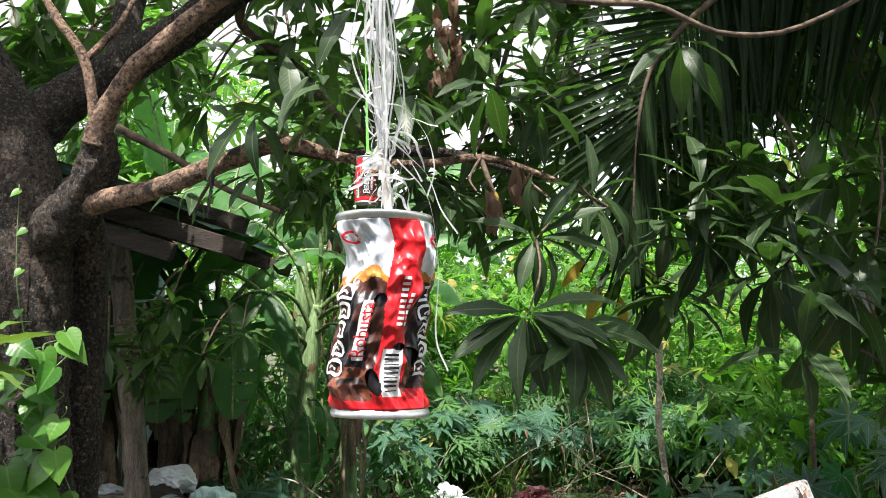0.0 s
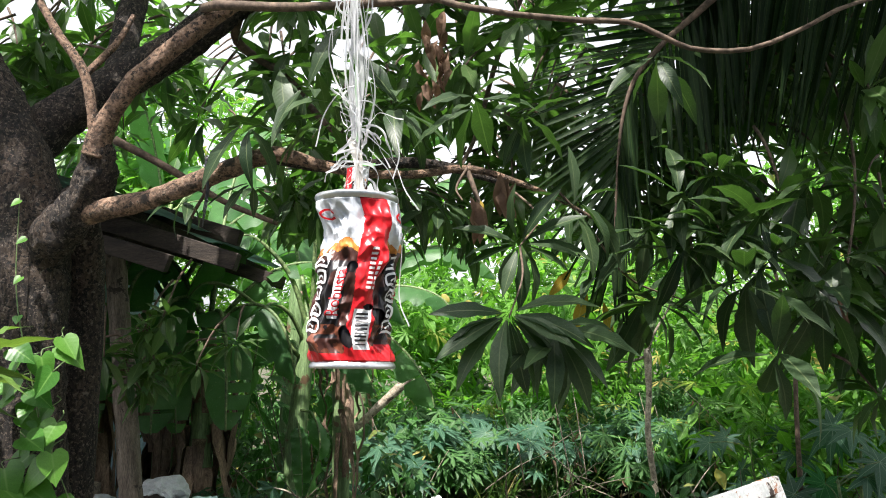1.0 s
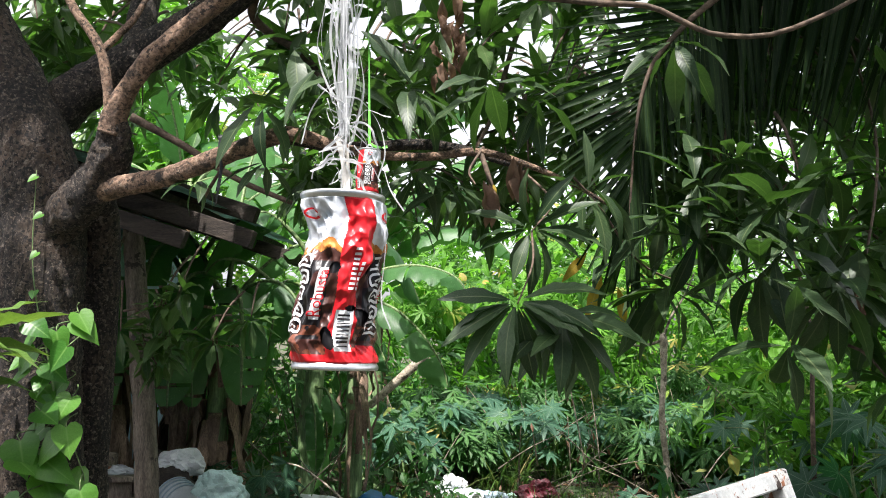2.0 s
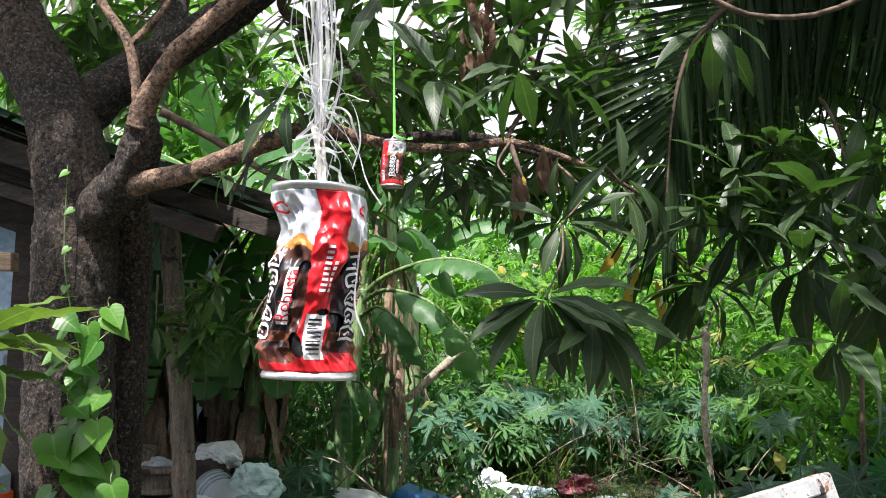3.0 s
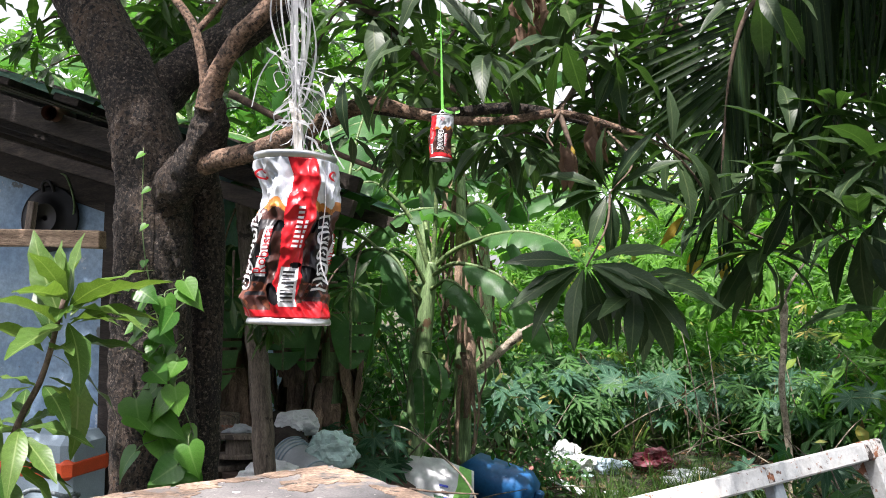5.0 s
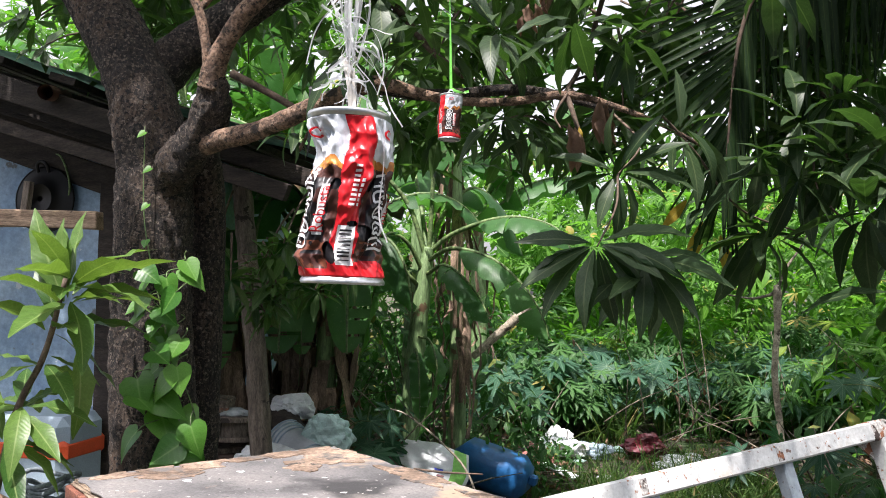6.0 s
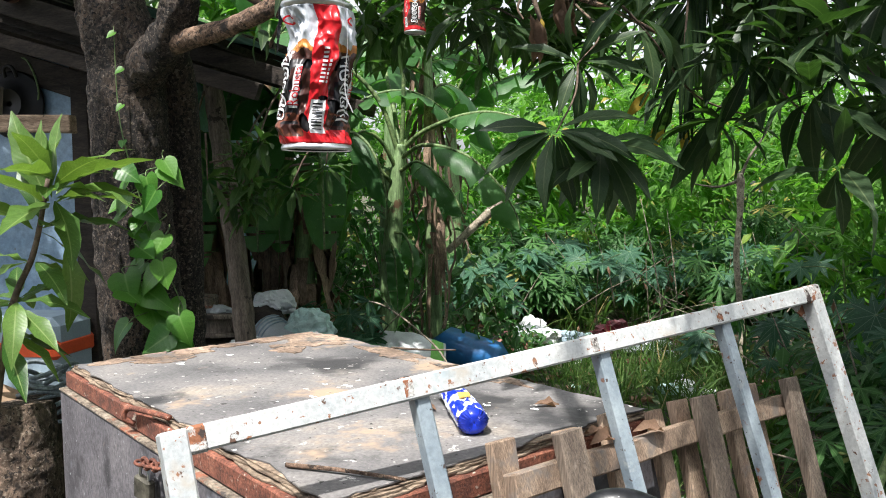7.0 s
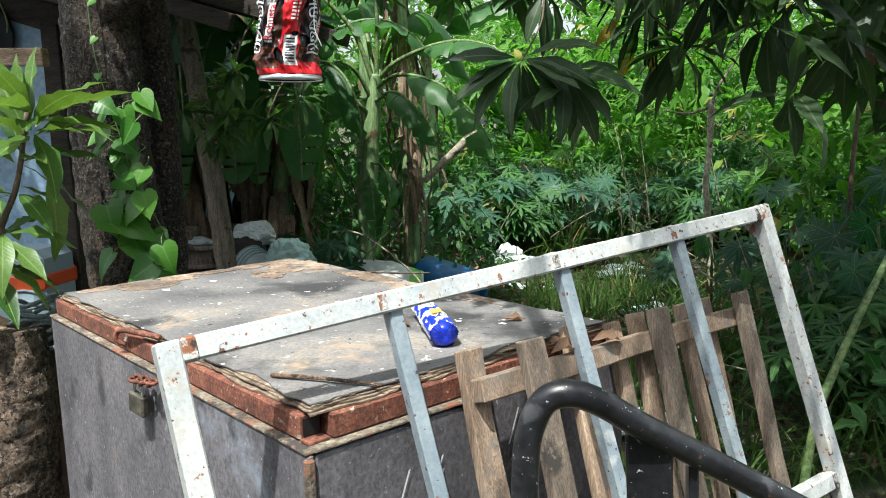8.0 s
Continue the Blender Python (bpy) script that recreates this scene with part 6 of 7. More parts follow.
def build_black_tube():
    rack = thing("black_tube_rail", (0.42, 0.8, 0.5), "bent black steel tube rail with chipped glossy paint", "tube rail")
    v, f = tube([(0.299, 0.72, 0.0), (0.299, 0.72, 0.5), (0.298, 0.72, 0.70), (0.299, 0.72, 0.80), (0.304, 0.72, 0.852), (0.322, 0.72, 0.892), (0.350, 0.722, 0.902), (0.385, 0.735, 0.888), (0.44, 0.752, 0.851), (0.54, 0.785, 0.788), (0.65, 0.82, 0.718), (0.9, 0.90, 0.56)], [0.0165] * 12, 130, 20)
    part("tube", merged("tube", [(v, f)], [BLACK_TUBE]), BLACK_TUBE, rack)
    part("bracket", beam((0.445, 0.762, 0.842), (0.455, 0.762, 0.55), 0.055, 0.012, (0, 1, 0), 0.003), BLACK_TUBE, rack, "flat black bracket plate")
    part("bracket", beam((0.50, 0.785, 0.808), (0.505, 0.785, 0.55), 0.012, 0.030, (0, 1, 0), 0.002), BLACK_TUBE, rack)


build_black_tube()


# ---------------------------------------------------------------- the hanging cans
def can_surface(height, radius, dent, seed):
    """A point on a crumpled can at an angle (0: towards the viewer) and a share of its height."""
    def at(ang, h, off=0.0):
        r = radius
        if h < 0.035 or h > 0.965:
            r *= 0.955
        amp = dent * min(1.0, h * 7, (1 - h) * 7)
        q = Vector((math.sin(ang) * 1.4, math.cos(ang) * 1.4, h * 3.2 + seed))
        r += radius * amp * (0.22 * noise.noise(q) + 0.12 * noise.noise(q * 2.1) - 0.14 * abs(noise.noise(q * 1.7 + Vector((5, 0, 0)))) + 0.03 * noise.noise(q * 6) - 0.13 * abs(noise.noise(q * 3.1 + Vector((0, 7, 0)))))
        sway = radius * amp * 0.16 * math.sin(h * 5 + seed)
        r += off
        return Vector((r * math.sin(ang) + sway, -r * math.cos(ang), h * height))
    return at


def build_can(top, height, radius, dent, seed, stripe, tilt, name, label, detail):
    """stripe: the angle of the red stripe's middle, degrees to the viewer's right."""
    at = can_surface(height, radius, dent, seed)
    pose_m = Matrix.Translation(Vector(top)) @ Euler((0, radians(tilt), 0)).to_matrix().to_4x4() @ Matrix.Translation((0, 0, -height))
    can = thing(name, top, label, "can")
    na, nh = (300, 180) if detail else (120, 70)
    mats = [CAN_SILVER, CAN_RED, CAN_BROWN, CAN_ORANGE, CAN_BLACK, CAN_WHITE, CAN_METAL, CAN_BEAN]
    vs = [pose_m @ at(2 * math.pi * i / na, j / nh) for j in range(nh + 1) for i in range(na)]
    fs, idx = [], []
    st = radians(stripe)
    for j in range(nh):
        for i in range(na):
            h = (j + 0.5) / nh
            a = (2 * math.pi * (i + 0.5) / na - st + math.pi) % (2 * math.pi) - math.pi
            wob = 0.06 * math.sin(h * 11 + seed)
            wig = 0.03 * noise.noise((a * 3, h * 2, seed))
            if h < 0.03 or h > 0.975:
                k = 6
            elif -0.36 + wob < a < 0.36 + wob - 0.10 * (h < 0.5):
                k = 1
                if -0.22 < a < 0.20 and 0.10 < h < 0.33:
                    k = 5
            elif h < 0.105 + 0.03 * math.sin(a * 2):
                k = 1
            elif h > 0.70 + wig * 2 + 0.02 * math.sin(a * 5):
                k = 0
            elif h > 0.655 + wig * 2:
                k = 3
            elif h < 0.24 and noise.noise((a * 5, h * 22, seed)) > 0.02:
                k = 7
            else:
                k = 2
                if 0.55 < abs(a) < 1.25 and 0.16 < h < 0.64 and (noise.noise((a * 2, h * 7, seed + 3)) > -0.35):
                    k = 4 if a > 0 or h < 0.6 else 2
            holes = detail and ((a - 0.44) ** 2 / 0.026 + (h - 0.57) ** 2 / 0.0015 < 1 or (a + 0.50) ** 2 / 0.018 + (h - 0.56) ** 2 / 0.0012 < 1 or (a - 0.12 - (h - 0.34)) ** 2 / 0.02 + (h - 0.34) ** 2 / 0.0003 < 1 or (a + 0.40 - (0.22 - h)) ** 2 / 0.020 + (h - 0.17) ** 2 / 0.004 < 1 and a > -0.62 or (a - 0.52 + 0.8 * (h - 0.29)) ** 2 / 0.05 + (h - 0.29) ** 2 / 0.0026 < 1)
            if holes:
                continue
            fs.append((j * na + i, j * na + (i + 1) % na, (j + 1) * na + (i + 1) % na, (j + 1) * na + i))
            idx.append(k)
    body = part("body", mesh("body", vs, fs, idx=idx, mats=mats), CAN_RED, can, "crumpled red, brown and silver printed body")
    # black inner skin paints the darkness seen through the torn holes
    inner = mesh("inner_shade", [pose_m @ at(2 * math.pi * i / na, j / 20, -0.0022) for j in range(21) for i in range(na)], [(j * na + (i + 1) % na, j * na + i, (j + 1) * na + i, (j + 1) * na + (i + 1) % na) for j in range(20) for i in range(na)], mats=[CAN_BLACK])
    part("inner_shade", inner, CAN_BLACK, can, "black sheet for the shade inside the can")
    for z in (0.0, 1.0):
        ring = []
        prof = [(0.955, 0.035), (1.0, 0.020), (1.015, 0.006), (1.0, -0.006), (0.93, -0.004), (0.90, 0.012), (0.02, 0.016)]
        seg = 48
        rv = []
        for rr, dz in prof:
            h = dz * height if z == 0 else height - dz * height
            rv.append([pose_m @ Vector((radius * rr * math.sin(6.283 * k / seg), -radius * rr * math.cos(6.283 * k / seg), h)) for k in range(seg)])
        rvv = [p for row in rv for p in row]
        rf = [(q * seg + k, q * seg + (k + 1) % seg, (q + 1) * seg + (k + 1) % seg, (q + 1) * seg + k) for q in range(len(prof) - 1) for k in range(seg)]
        part("rim" if z == 0 else "top_rim", mesh("rim", rvv, rf, mats=[CAN_METAL]), CAN_METAL, can, "bare aluminium rim")

    def patch(nm, a0, a1, h0, h1, material, off=0.0005, na2=6, nh2=6, lab=""):
        w = [pose_m @ at(st + a0 + (a1 - a0) * i / na2, h0 + (h1 - h0) * j / nh2, off) for j in range(nh2 + 1) for i in range(na2 + 1)]
        q = [(j * (na2 + 1) + i, j * (na2 + 1) + i + 1, (j + 1) * (na2 + 1) + i + 1, (j + 1) * (na2 + 1) + i) for j in range(nh2) for i in range(na2)]
        part(nm, mesh(nm, w, q, mats=[material]), material, body, lab)

    def stroke(nm, pts, width, material, off=0.0009, lab=""):
        """A printed line on the can through (angle, height share) points."""
        ps = spline([(p[0], p[1], 0) for p in pts], 18)
        w, q = [], []
        for i, p in enumerate(ps):
            t = (ps[min(i + 1, 18)] - ps[max(i - 1, 0)])
            t = Vector((t.x * radius, t.y * height, 0)).normalized()
            o = Vector((-t.y / radius, t.x / height, 0)) * width / 2
            for s in (-1, 1):
                w.append(pose_m @ at(st + p.x + o.x * s, p.y + o.y * s, off))
        for i in range(18):
            q.append((2 * i, 2 * i + 1, 2 * i + 3, 2 * i + 2))
        part(nm, mesh(nm, w, q, mats=[material]), material, body, lab)
    # barcode bars
    for i in range(9):
        h = 0.125 + i * 0.021
        patch("barcode_bar", -0.15, 0.13, h, h + (0.011 if i % 3 else 0.006), CAN_BLACK, 0.0007, 4, 1)
    # two emblem panels of looping white outlines on black
    for c in (0.92, -1.34):
        for i in range(5):
            h, w2 = 0.20 + i * 0.092, (0.26, 0.18, 0.17, 0.20, 0.24)[i]
            stroke("emblem_outline", [(c - w2, h), (c - w2 * 0.9, h + 0.055), (c, h + 0.072), (c + w2 * 0.9, h + 0.055), (c + w2, h), (c, h + 0.010), (c - w2, h)], 0.0016, CAN_WHITE, 0.0009, "white outlined block of the emblem")
            stroke("emblem_outline", [(c - w2 * 0.45, h + 0.026), (c, h + 0.042), (c + w2 * 0.45, h + 0.026)], 0.0012, CAN_WHITE, 0.0010)
        a = c + (0.47 if c > 0 else 0.64)
        patch("label_band", a - 0.105, a + 0.085, 0.27, 0.56, CAN_WHITE, 0.0006, 5, 10, "white backing of the coffee name")
        font = bpy.data.curves.new("lettering", "FONT")
        font.body, font.size, font.resolution_u = "Robusta", 1.0, 3
        temp = new("lettering", font)
        bpy.context.view_layer.update()
        flat = bpy.data.meshes.new_from_object(temp.evaluated_get(bpy.context.evaluated_depsgraph_get()))
        wide = max(v.co.x for v in flat.vertices)
        k = 0.27 * height / wide
        w = [pose_m @ at(st + a - (v.co.y - 0.33) * k * 1.15 / radius, 0.28 + v.co.x * k / height, 0.0014) for v in flat.vertices]
        part("lettering", mesh("lettering", w, [tuple(p.vertices) for p in flat.polygons], mats=[CAN_RED]), CAN_RED, body, "red lettering on white")
        bpy.data.objects.remove(temp)
        bpy.data.meshes.remove(flat)
        stroke("emblem_ring", [(c + 0.02 + 0.18 * math.cos(q), 0.875 + 0.028 * math.sin(q)) for q in [k * 0.785 for k in range(8)]], 0.0012, CAN_RED, 0.0010, "red oval outline")
    # small white marks on the stripe
    for i in range(9):
        h = 0.44 + i * 0.028
        patch("label_bar", -0.10, 0.04, h, h + 0.014, CAN_WHITE, 0.0007, 3, 1, "white block of illegible lettering")
        if i < 6:
            patch("label_bar", 0.09, 0.15, h, h + 0.018, CAN_WHITE, 0.0007, 2, 1)
    return can


build_can((0.113, 0.505, 1.365), 0.109, 0.0270, 1.15, 4.0, 28, 1.5, "hanging_can", "crumpled coffee can with torn holes hanging on white raffia", True)
build_can((-0.071, 1.80, 1.706), 0.103, 0.0262, 0.55, 9.0, -42, 2.0, "hanging_can", "dented red and brown drink can hanging on green string", False)


def build_strings():
    rng = random.Random(41)
    hank = thing("raffia_string", (0.12, 0.505, 1.36), "frayed bundle of shiny white raffia tied to the can", "string")
    top = Vector((0.106, 0.505, 2.65))
    tie = Vector((0.113, 0.505, 1.405))

    def ribbon(pts, w, n=40, turn=0.0):
        ps = spline(pts, n)
        vs, fs = [], []
        for i, p in enumerate(ps):
            d = (ps[min(i + 1, n)] - ps[max(i - 1, 0)]).normalized()
            a = turn + 3.0 * i / n
            o = d.cross(Vector((math.sin(a), math.cos(a), 0.1)))
            o = o.normalized() * w / 2 if o.length > 1e-3 else Vector((w / 2, 0, 0))
            vs += [p - o, p + o * 0.2 + d.cross(o) * 0.3, p + o]
        for i in range(n):
            for k in (0, 1):
                fs.append((i * 3 + k, i * 3 + k + 1, i * 3 + k + 4, i * 3 + k + 3))
        return vs, fs
    for i in range(8):
        pts = []
        for j in range(9):
            z = tie.z + (top.z - tie.z) * (j / 8) ** 1.6
            w = 0.0035 + 0.004 * min(1, j / 3)
            pts.append(Vector((0.113 - 0.005 * j / 8 + rng.uniform(-w, w), 0.505 + rng.uniform(-w, w), z)))
        v, f = ribbon(pts, rng.uniform(0.0016, 0.0038), 90, rng.uniform(0, 6))
        part("strand", merged("strand", [(v, f)], [STRING_WHITE]), STRING_WHITE, hank)
    for i in range(38):
        z = rng.uniform(1.43, 1.62)
        dz = rng.uniform(0.03, 0.11)
        a, w = rng.uniform(0, 6.283), rng.uniform(0.004, 0.0135)
        o = Vector((math.cos(a), 0.8 * math.sin(a), 0)) * w
        x = 0.111
        pts = [Vector((x, 0.505, z)), Vector((x, 0.505, z + 0.012)) + o * 0.8, Vector((x, 0.505, z - dz * 0.35)) + o * 1.1 + Vector((rng.uniform(-0.005, 0.005), 0, 0)), Vector((x, 0.505, z - dz * 0.8)) + o * rng.uniform(0.2, 1.2), Vector((x + 0.002, 0.505, z - dz)) + o * rng.uniform(-0.2, 0.8)]
        v, f = ribbon(pts, rng.uniform(0.0006, 0.0018), 30, a)
        part("strand", merged("strand", [(v, f)], [STRING_WHITE]), STRING_WHITE, hank)
    for i in range(34):
        p = Vector((0.113 + rng.uniform(-0.006, 0.006), 0.505 + rng.uniform(-0.005, 0.005), rng.uniform(1.375, 1.425)))
        d = Vector((rng.uniform(-1, 1), rng.uniform(-0.8, 0.8), rng.uniform(-0.3, 0.9))).normalized()
        pts, ln = [p], rng.uniform(0.003, 0.0065)
        for j in range(rng.randint(4, 7)):
            d = (d + Vector((rng.uniform(-0.7, 0.7), rng.uniform(-0.6, 0.6), rng.uniform(-0.9, 0.4)))).normalized()
            pts.append(pts[-1] + d * ln)
        v, f = ribbon(pts, rng.uniform(0.0006, 0.0019), 24, rng.uniform(0, 6))
        part("strand", merged("strand", [(v, f)], [STRING_WHITE]), STRING_WHITE, hank)
    for pts in (((0.116, 0.50, 1.41), (0.128, 0.495, 1.398), (0.139, 0.49, 1.385), (0.146, 0.485, 1.366), (0.155, 0.482, 1.352)), ((0.114, 0.50, 1.43), (0.126, 0.49, 1.424), (0.138, 0.485, 1.408), (0.143, 0.48, 1.388), (0.139, 0.48, 1.372)), ((0.122, 0.49, 1.395), (0.139, 0.482, 1.372), (0.1445, 0.478, 1.335), (0.143, 0.474, 1.298), (0.149, 0.472, 1.280)), ((0.112, 0.50, 1.44), (0.104, 0.495, 1.435), (0.094, 0.49, 1.418), (0.089, 0.488, 1.396))):
        v, f = ribbon(pts, 0.0009, 36, 0.4)
        part("strand", merged("strand", [(v, f)], [STRING_WHITE]), STRING_WHITE, hank)
    for i in range(5):
        o = Vector((rng.uniform(-0.004, 0.004), rng.uniform(-0.004, 0.004), 0))
        v, f = ribbon([Vector((0.117, 0.505, 1.345)) + o, Vector((0.116, 0.505, 1.385)) + o, tie + o * 0.4 + Vector((rng.uniform(-0.004, 0.004), 0, 0))], 0.0032, 14, i)
        part("knot", merged("knot", [(v, f)], [STRING_DIRTY]), STRING_DIRTY, hank, "grubby beige knot")
    gs = thing("green_string", (-0.075, 1.80, 1.70), "bright green plastic string holding the can", "string")
    v, f = ribbon([(-0.071, 1.80, 1.716), (-0.074, 1.80, 1.85), (-0.078, 1.80, 2.05), (-0.080, 1.82, 2.25), (-0.083, 1.86, 2.5)], 0.0065, 60)
    part("strand", merged("strand", [(v, f)], [STRING_GREEN]), STRING_GREEN, gs)
    v, f = ribbon([(-0.071, 1.80, 1.722), (-0.055, 1.795, 1.713), (-0.038, 1.79, 1.710), (-0.028, 1.79, 1.712)], 0.006, 16)
    part("tail", merged("tail", [(v, f)], [STRING_GREEN]), STRING_GREEN, gs)
    ring = [Vector((-0.071 + 0.007 * math.cos(q), 1.80, 1.708 + 0.011 * math.sin(q))) for q in [k * math.pi / 6 for k in range(13)]]
    v, f = tube(ring, [0.0018] * 13, 24, 6, caps=False)
    part("pull_ring", merged("pull_ring", [(v, f)], [CAN_METAL]), CAN_METAL, gs, "metal pull ring")


build_strings()


# ---------------------------------------------------------------- litter and clutter
def crumple(size, at, seed, amount=0.25, cuts=3):
    bm = bmesh.new()
    bmesh.ops.create_icosphere(bm, subdivisions=cuts, radius=0.5)
    for v in bm.verts:
        q = v.co * 3 + Vector((seed, seed * 2.0, 0))
        v.co *= 1 + amount * (noise.noise(q) + 0.6 * noise.noise(q * 2.5) + 0.3 - 0.8 * abs(noise.noise(q * 1.6 + Vector((4, 1, 2)))) - 0.3 * abs(noise.noise(q * 3.7)) + 0.06 * noise.noise(q * 9))
        v.co = Vector((v.co.x * size[0], v.co.y * size[1], max(v.co.z, -0.35) * size[2]))
    bmesh.ops.translate(bm, vec=Vector(at) + Vector((0, 0, 0.35 * size[2])), verts=bm.verts)
    return bm


def build_clutter():
    def bag(name, size, at, seed, material, label, cat, amount=0.25):
        return tagged(part(name, crumple(size, at, seed, amount, 4), material), label, cat)
    g = ground_height
    sack = thing("plastic_sack", (-0.66, 4.5, 0.05), "white woven plastic sack with green print on rubbish", "sack")
    m = pose(-0.69, 4.44, 0.27, 50, 12, 6)
    nx, ny = 28, 20
    vs, fs = [], []
    for sgn in (1, -1):
        for j in range(ny + 1):
            for i in range(nx + 1):
                a, b = 2 * i / nx - 1, 2 * j / ny - 1
                puff = 0.075 * (max(0.0, (1 - a * a) * (1 - b * b)) ** 0.55) * (1 + 0.35 * noise.noise((a * 3, b * 3, sgn))) + 0.008 * noise.noise((a * 8, b * 8, sgn * 2))
                vs.append(m @ Vector((a * (0.23 - 0.03 * abs(b)), b * (0.17 - 0.03 * abs(a)), sgn * puff)))
    k = (nx + 1) * (ny + 1)
    for j in range(ny):
        for i in range(nx):
            q = (j * (nx + 1) + i, j * (nx + 1) + i + 1, (j + 1) * (nx + 1) + i + 1, (j + 1) * (nx + 1) + i)
            fs += [q, tuple(k + c for c in q[::-1])]
    idx = [1 if i % (2 * nx) >= 2 * nx * 0.76 and i % (2 * nx) < 2 * nx * 0.93 else 0 for i in range(len(fs))]
    part("body", mesh("body", vs, fs, idx=idx, mats=[PLASTIC_WHITE, GREEN_PRINT]), PLASTIC_WHITE, sack, "white woven sack with a green band")
    for q in range(3):
        bm = slab((0.05 - 0.01 * q, 0.012, 0.004), m @ Matrix.Translation((0.06 + 0.015 * q, -0.03 - 0.03 * q, 0.082 - 0.008 * q)), 0.001)
        part("print", bm, (PACK_BLUE, CLOTH_RED, PACK_BLUE)[q], sack, "bar of small print")
    jug = thing("jerry_can", (-0.36, 4.8, 0.03), "blue plastic jerry can lying on its side", "jerry can")
    part("body", slab((0.46, 0.26, 0.24), pose(-0.38, 4.80, 0.215, 6, 14, -12), 0.058), PLASTIC_BLUE, jug, smooth=True)
    part("cap", slab((0.05, 0.06, 0.06), pose(-0.135, 4.75, 0.17, 0, 14, -12), 0.012), PLASTIC_BLUE, jug)
    bag("plastic_sheet", (0.26, 0.16, 0.20), (-1.108, 3.95, 0.451), 6, PLASTIC_TEAL, "crumpled pale teal plastic sheet on the rubbish heap", "plastic sheet", 0.3)
    bag("plastic_sheet", (0.24, 0.18, 0.15), (-1.394, 4.15, 0.564), 8, PLASTIC_WHITE, "crumpled whitish plastic sheet on the rubbish heap", "plastic sheet", 0.32)
    bag("rubbish_mound", (1.5, 0.8, 0.60), (-1.58, 4.46, -0.02), 12, CLAY, "heap of dark rubbish and soil under the bananas", "rubbish heap", 0.18)
    bucket = thing("bucket", (-1.27, 3.95, 0.32), "grey ribbed plastic bucket lying on its side", "bucket")
    b0, b1 = Vector((-1.37, 4.02, 0.475)), Vector((-1.16, 3.86, 0.40))
    ax = (b1 - b0).normalized()
    e1 = ax.cross(Vector((0, 0, 1))).normalized()
    e2 = ax.cross(e1)
    v, f = tube([b0, b0.lerp(b1, 0.35), b0.lerp(b1, 0.7), b1], [0.105, 0.100, 0.094, 0.088], 10, 28)
    part("body", merged("body", [(v, f)], [PLASTIC_GREY]), PLASTIC_GREY, bucket)
    for k, rr in ((0.0, 0.108), (0.10, 0.107), (0.20, 0.106), (0.30, 0.104), (0.97, 0.091)):
        c = b0.lerp(b1, k)
        v, f = tube([c + (e1 * math.cos(q) + e2 * math.sin(q)) * rr for q in [i * math.pi / 10 for i in range(21)]], [0.0045] * 21, 40, 6, caps=False)
        part("rib", merged("rib", [(v, f)], [PLASTIC_PALE]), PLASTIC_PALE, bucket)
    blk = part("concrete_block", slab((0.24, 0.16, 0.12), pose(-1.820, 4.05, 0.620, 5, 4, 12), 0.008, 0, 0.006), MORTAR)
    tagged(blk, "pale broken block on the rubbish heap", "block")
    brd = part("board", slab((0.30, 0.2, 0.03), pose(-1.68, 4.02, 0.44, 12, -4, 20), 0.004, 0, 0.006), WOOD_GREY)
    tagged(brd, "flat grey board on the rubbish heap", "board")
    lg = simple("burnt_log", [(-1.55, 4.22, 0.60), (-1.45, 4.14, 0.56), (-1.36, 4.06, 0.50), (-1.30, 4.02, 0.44)], [0.085, 0.09, 0.088, 0.08], WOOD_DARK, "charred dark log lying on the rubbish heap", "log", 30, 20, 0.12, 14)
    bag("plastic_bag", (0.30, 0.16, 0.16), (-1.355, 3.75, 0.363), 15, PLASTIC_WHITE, "dirty white plastic bag at the foot of the pole", "plastic bag", 0.3)
    bag("cloth", (0.20, 0.14, 0.10), (-1.700, 4.05, 0.545), 18, PLASTIC_GREY, "crumpled pale grey cloth on the rubbish heap", "cloth", 0.35)
    spool = thing("wooden_spool", (-1.627, 3.95, 0.470), "flat round brown cable spool on the rubbish heap", "spool")
    for z, r in ((0.570, 0.13), (0.470, 0.12)):
        v, f = tube([(-1.627, 3.95, z), (-1.627, 3.952, z + 0.022)], [r, r], 4, 28)
        part("flange", merged("flange", [(v, f)], [WOOD_GREY]), WOOD_GREY, spool)
    v, f = tube([(-1.627, 3.95, 0.470), (-1.627, 3.95, 0.570)], [0.07, 0.07], 4, 20)
    part("core", merged("core", [(v, f)], [WOOD_GREY]), WOOD_GREY, spool)
    weed = thing("tall_weed", (-0.30, 3.9, 0.03), "long bent weed stalk with a wilted tip", "weed")
    v, f = tube([(-0.28, 3.92, 0.03), (-0.367, 3.9, 0.36), (-0.52, 3.9, 0.53), (-0.68, 3.9, 0.645), (-0.77, 3.9, 0.675)], [0.006, 0.006, 0.005, 0.004], 30, 6)
    part("stem", merged("stem", [(v, f)], [PALE_BARK]), PALE_BARK, weed)
    wl_ = leaf_meshes("leaf", MANGO_SHAPES, LEAF_CASTOR)
    for q in range(4):
        part("leaf", wl_[q], LEAF_CASTOR, weed, m=frame_of((-0.77, 3.9, 0.675), (-1 + 0.5 * q, -0.3, 0.5 - 0.45 * q), (0, -1, 0.6)) @ Matrix.Diagonal((0.09, 0.09, 0.09, 1)))
    pot = thing("clay_pot", (-1.60, 4.0, 0.3), "dark clay pot half buried in rubbish", "pot")
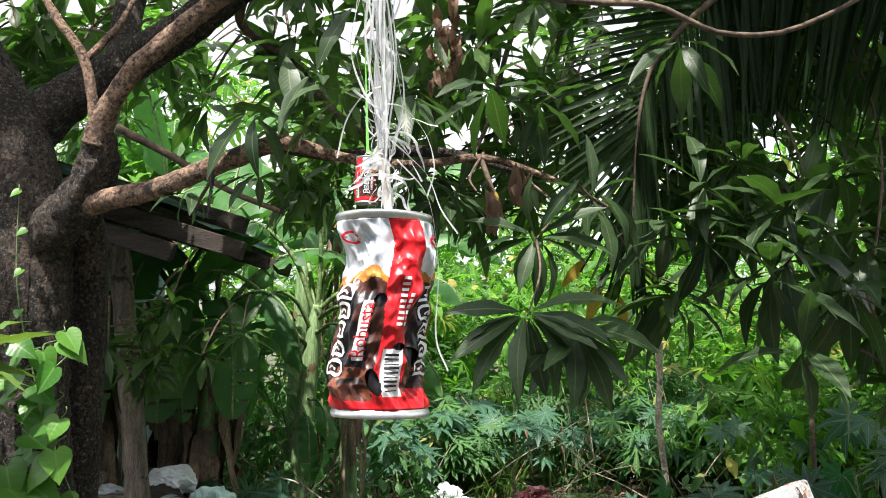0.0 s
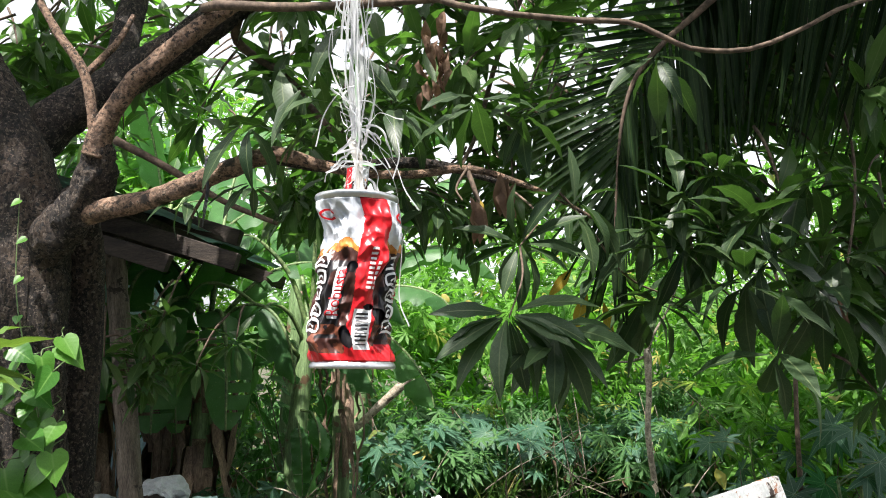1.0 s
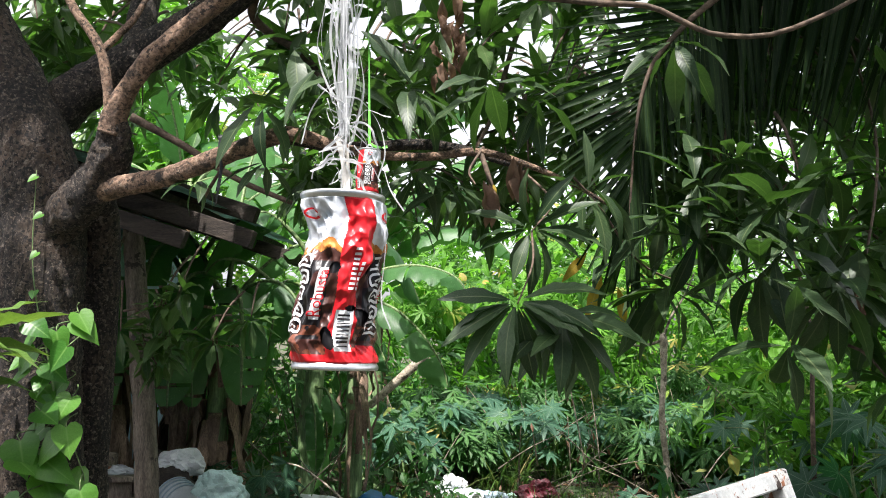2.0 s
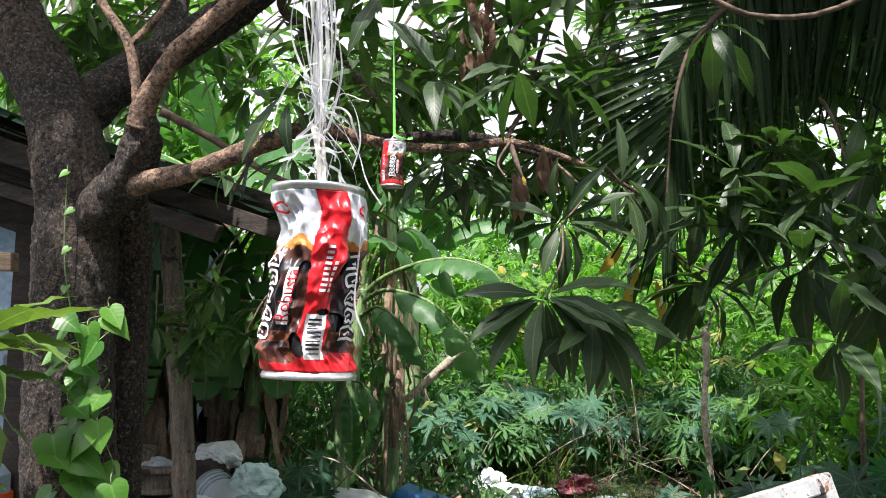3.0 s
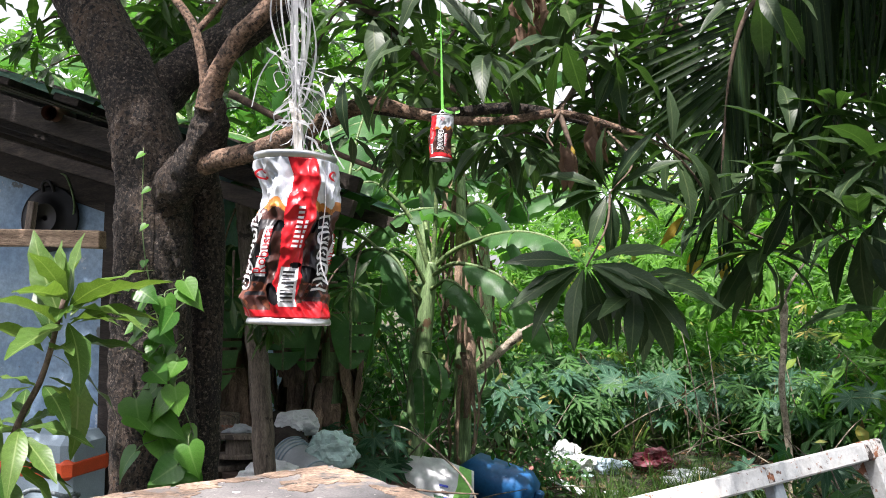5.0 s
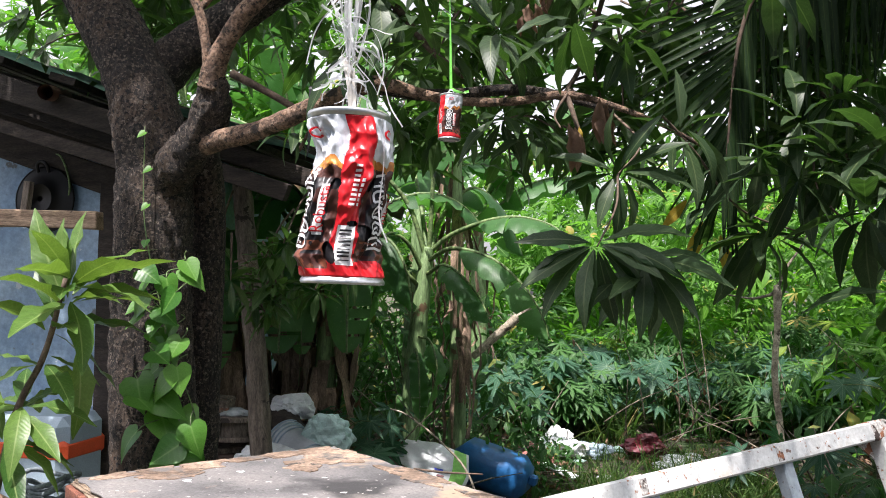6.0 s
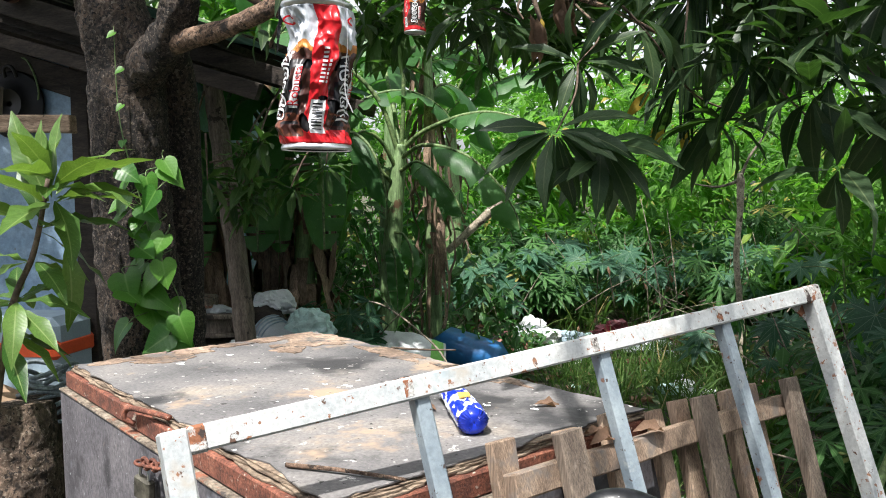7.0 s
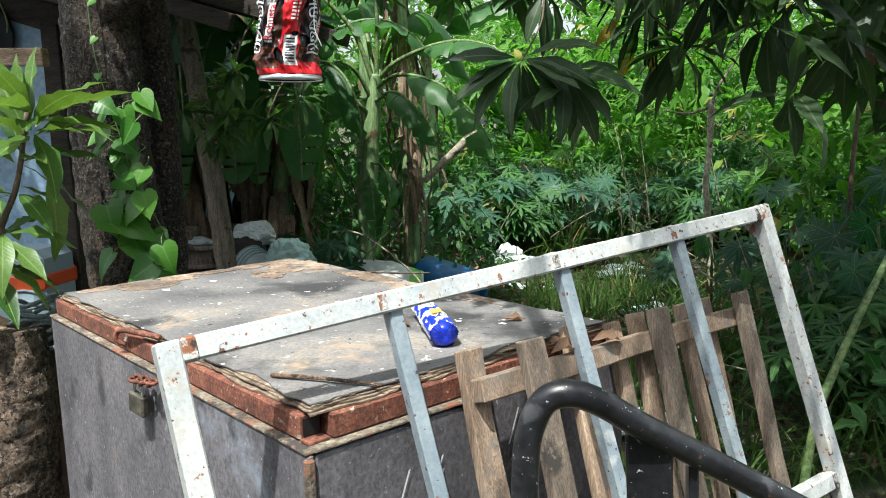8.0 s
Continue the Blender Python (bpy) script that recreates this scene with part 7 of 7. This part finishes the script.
    v, f = tube([(-1.62, 3.98, 0.20), (-1.62, 3.98, 0.30), (-1.62, 3.98, 0.37), (-1.62, 3.98, 0.40)], [0.09, 0.115, 0.10, 0.105], 14, 24)
    part("body", merged("body", [(v, f)], [CLAY]), CLAY, pot)
    rng = random.Random(77)
    for i in range(26):
        x, y = rng.uniform(-0.2, 1.0), rng.uniform(4.6, 6.8)
        mt, lab = ((PLASTIC_WHITE, "scrap of white plastic litter on the grass"), (PLASTIC_WHITE, "scrap of white plastic litter on the grass"), (CLOTH_RED, "faded red plastic scrap on the grass"), (PLASTIC_TEAL, "pale teal plastic scrap on the grass"))[rng.randrange(4)]
        k = rng.uniform(0.05, 0.14)
        bag("litter", (k * 1.6, k, k * 0.5), (x, y, g(x, y)), i + 20, mt, lab, "litter", 0.4)
    bag("litter", (0.34, 0.2, 0.15), (-0.05, 6.1, 0.06), 61, PLASTIC_WHITE, "bunched white plastic bag on the grass", "litter", 0.4)
    bag("litter", (0.28, 0.2, 0.18), (0.56, 6.2, 0.06), 63, CLOTH_RED, "faded red bag on the grass", "litter", 0.4)
    shard = part("broken_board", slab((0.26, 0.07, 0.012), pose(-0.018, 5.386, 0.10, 10, 14, -28), 0.002, 0, 0.004, 6), PLASTIC_WHITE)
    tagged(shard, "broken strip of white board on the grass", "board")
    bag("net_bag", (0.36, 0.24, 0.24), (-0.273, 5.521, 0.03), 66, NET_PINK, "faded pink net bag crumpled on the grass", "bag", 0.35)
    bag("litter", (0.22, 0.16, 0.20), (-0.079, 6.479, 0.03), 68, PLASTIC_WHITE, "bunched white plastic bag on the grass", "litter", 0.35)
    bag("litter", (0.30, 0.16, 0.14), (0.189, 6.180, 0.03), 70, PLASTIC_PALE, "crumpled pale blue and white plastic on the grass", "litter", 0.35)
    bottle = thing("plastic_bottle", (-0.485, 5.013, 0.05), "crushed clear plastic bottle with a red cap", "bottle")
    c0 = Vector((-0.485, 5.013, 0.10))
    v, f = tube([c0, c0 + Vector((0.06, 0.0, 0.004)), c0 + Vector((0.15, 0.01, 0.0)), c0 + Vector((0.19, 0.012, 0.0)), c0 + Vector((0.215, 0.013, 0.0))], [0.034, 0.030, 0.035, 0.024, 0.013], 24, 18, 0.10, 20)
    part("body", merged("body", [(v, f)], [PLASTIC_GREY]), PLASTIC_GREY, bottle)
    v, f = tube([c0 - Vector((0.035, 0, 0)), c0 - Vector((0.002, 0, 0))], [0.030, 0.030], 4, 18)
    part("cap", merged("cap", [(v, f)], [CAN_RED]), CAN_RED, bottle, "red cap")
    bag("plastic_film", (0.55, 0.22, 0.06), (0.55, 2.9, 0.02), 65, PLASTIC_WHITE, "torn strips of white plastic film on the grass", "plastic film", 0.5)
    # by the wall and the stump
    tub = thing("painted_tub", (-2.2, 3.2, 0), "pale blue tub with an orange-red band by the wall", "tub")
    part("body", slab((0.62, 0.3, 0.70), Matrix.Translation((-2.29, 3.22, 0.35)), 0.04), PLASTIC_PALE, tub)
    part("band", slab((0.63, 0.31, 0.115), Matrix.Translation((-2.29, 3.22, 0.555)), 0.03, 0, 0.006, 4), PLASTIC_ORANGE, tub, "orange-red painted band")
    simple("tree_stump", [(-1.36, 1.86, -0.05), (-1.33, 1.86, 0.2), (-1.29, 1.86, 0.45), (-1.29, 1.88, 0.66)], [0.22, 0.19, 0.16, 0.13], LOG_BARK, "rough brown stump with flaking bark", "stump", 90, 56, 0.05, 34)
    coil = thing("rope_coil", (-1.24, 2.02, 0.60), "tangled coil of blue-grey rope on rubbish", "rope")
    for i in range(9):
        r, z = rng.uniform(0.05, 0.085), 0.60 + 0.016 * i
        cx, cy = -1.23 + rng.uniform(-0.015, 0.015), 2.0 + rng.uniform(-0.015, 0.015)
        ring = [(cx + r * math.cos(q), cy + r * math.sin(q), z + 0.014 * math.sin(2 * q + i)) for q in [k * math.pi / 6 for k in range(13)]]
        v, f = tube(ring, [0.007] * 13, 36, 6, caps=False)
        part("turn", merged("turn", [(v, f)], [ROPE_MAT]), ROPE_MAT, coil)
    crate = part("sack", crumple((0.26, 0.26, 0.80), (-1.22, 2.02, -0.02), 91, 0.12), CLAY)
    tagged(crate, "dark stained sack standing by the trunk", "sack")
    cb = part("cardboard", slab((0.14, 0.10, 0.012), pose(-1.33, 1.88, 0.69, 20, 30, 30), 0.002, 0, 0.008), CARD)
    tagged(cb, "torn brown cardboard on the stump", "cardboard")


build_clutter()
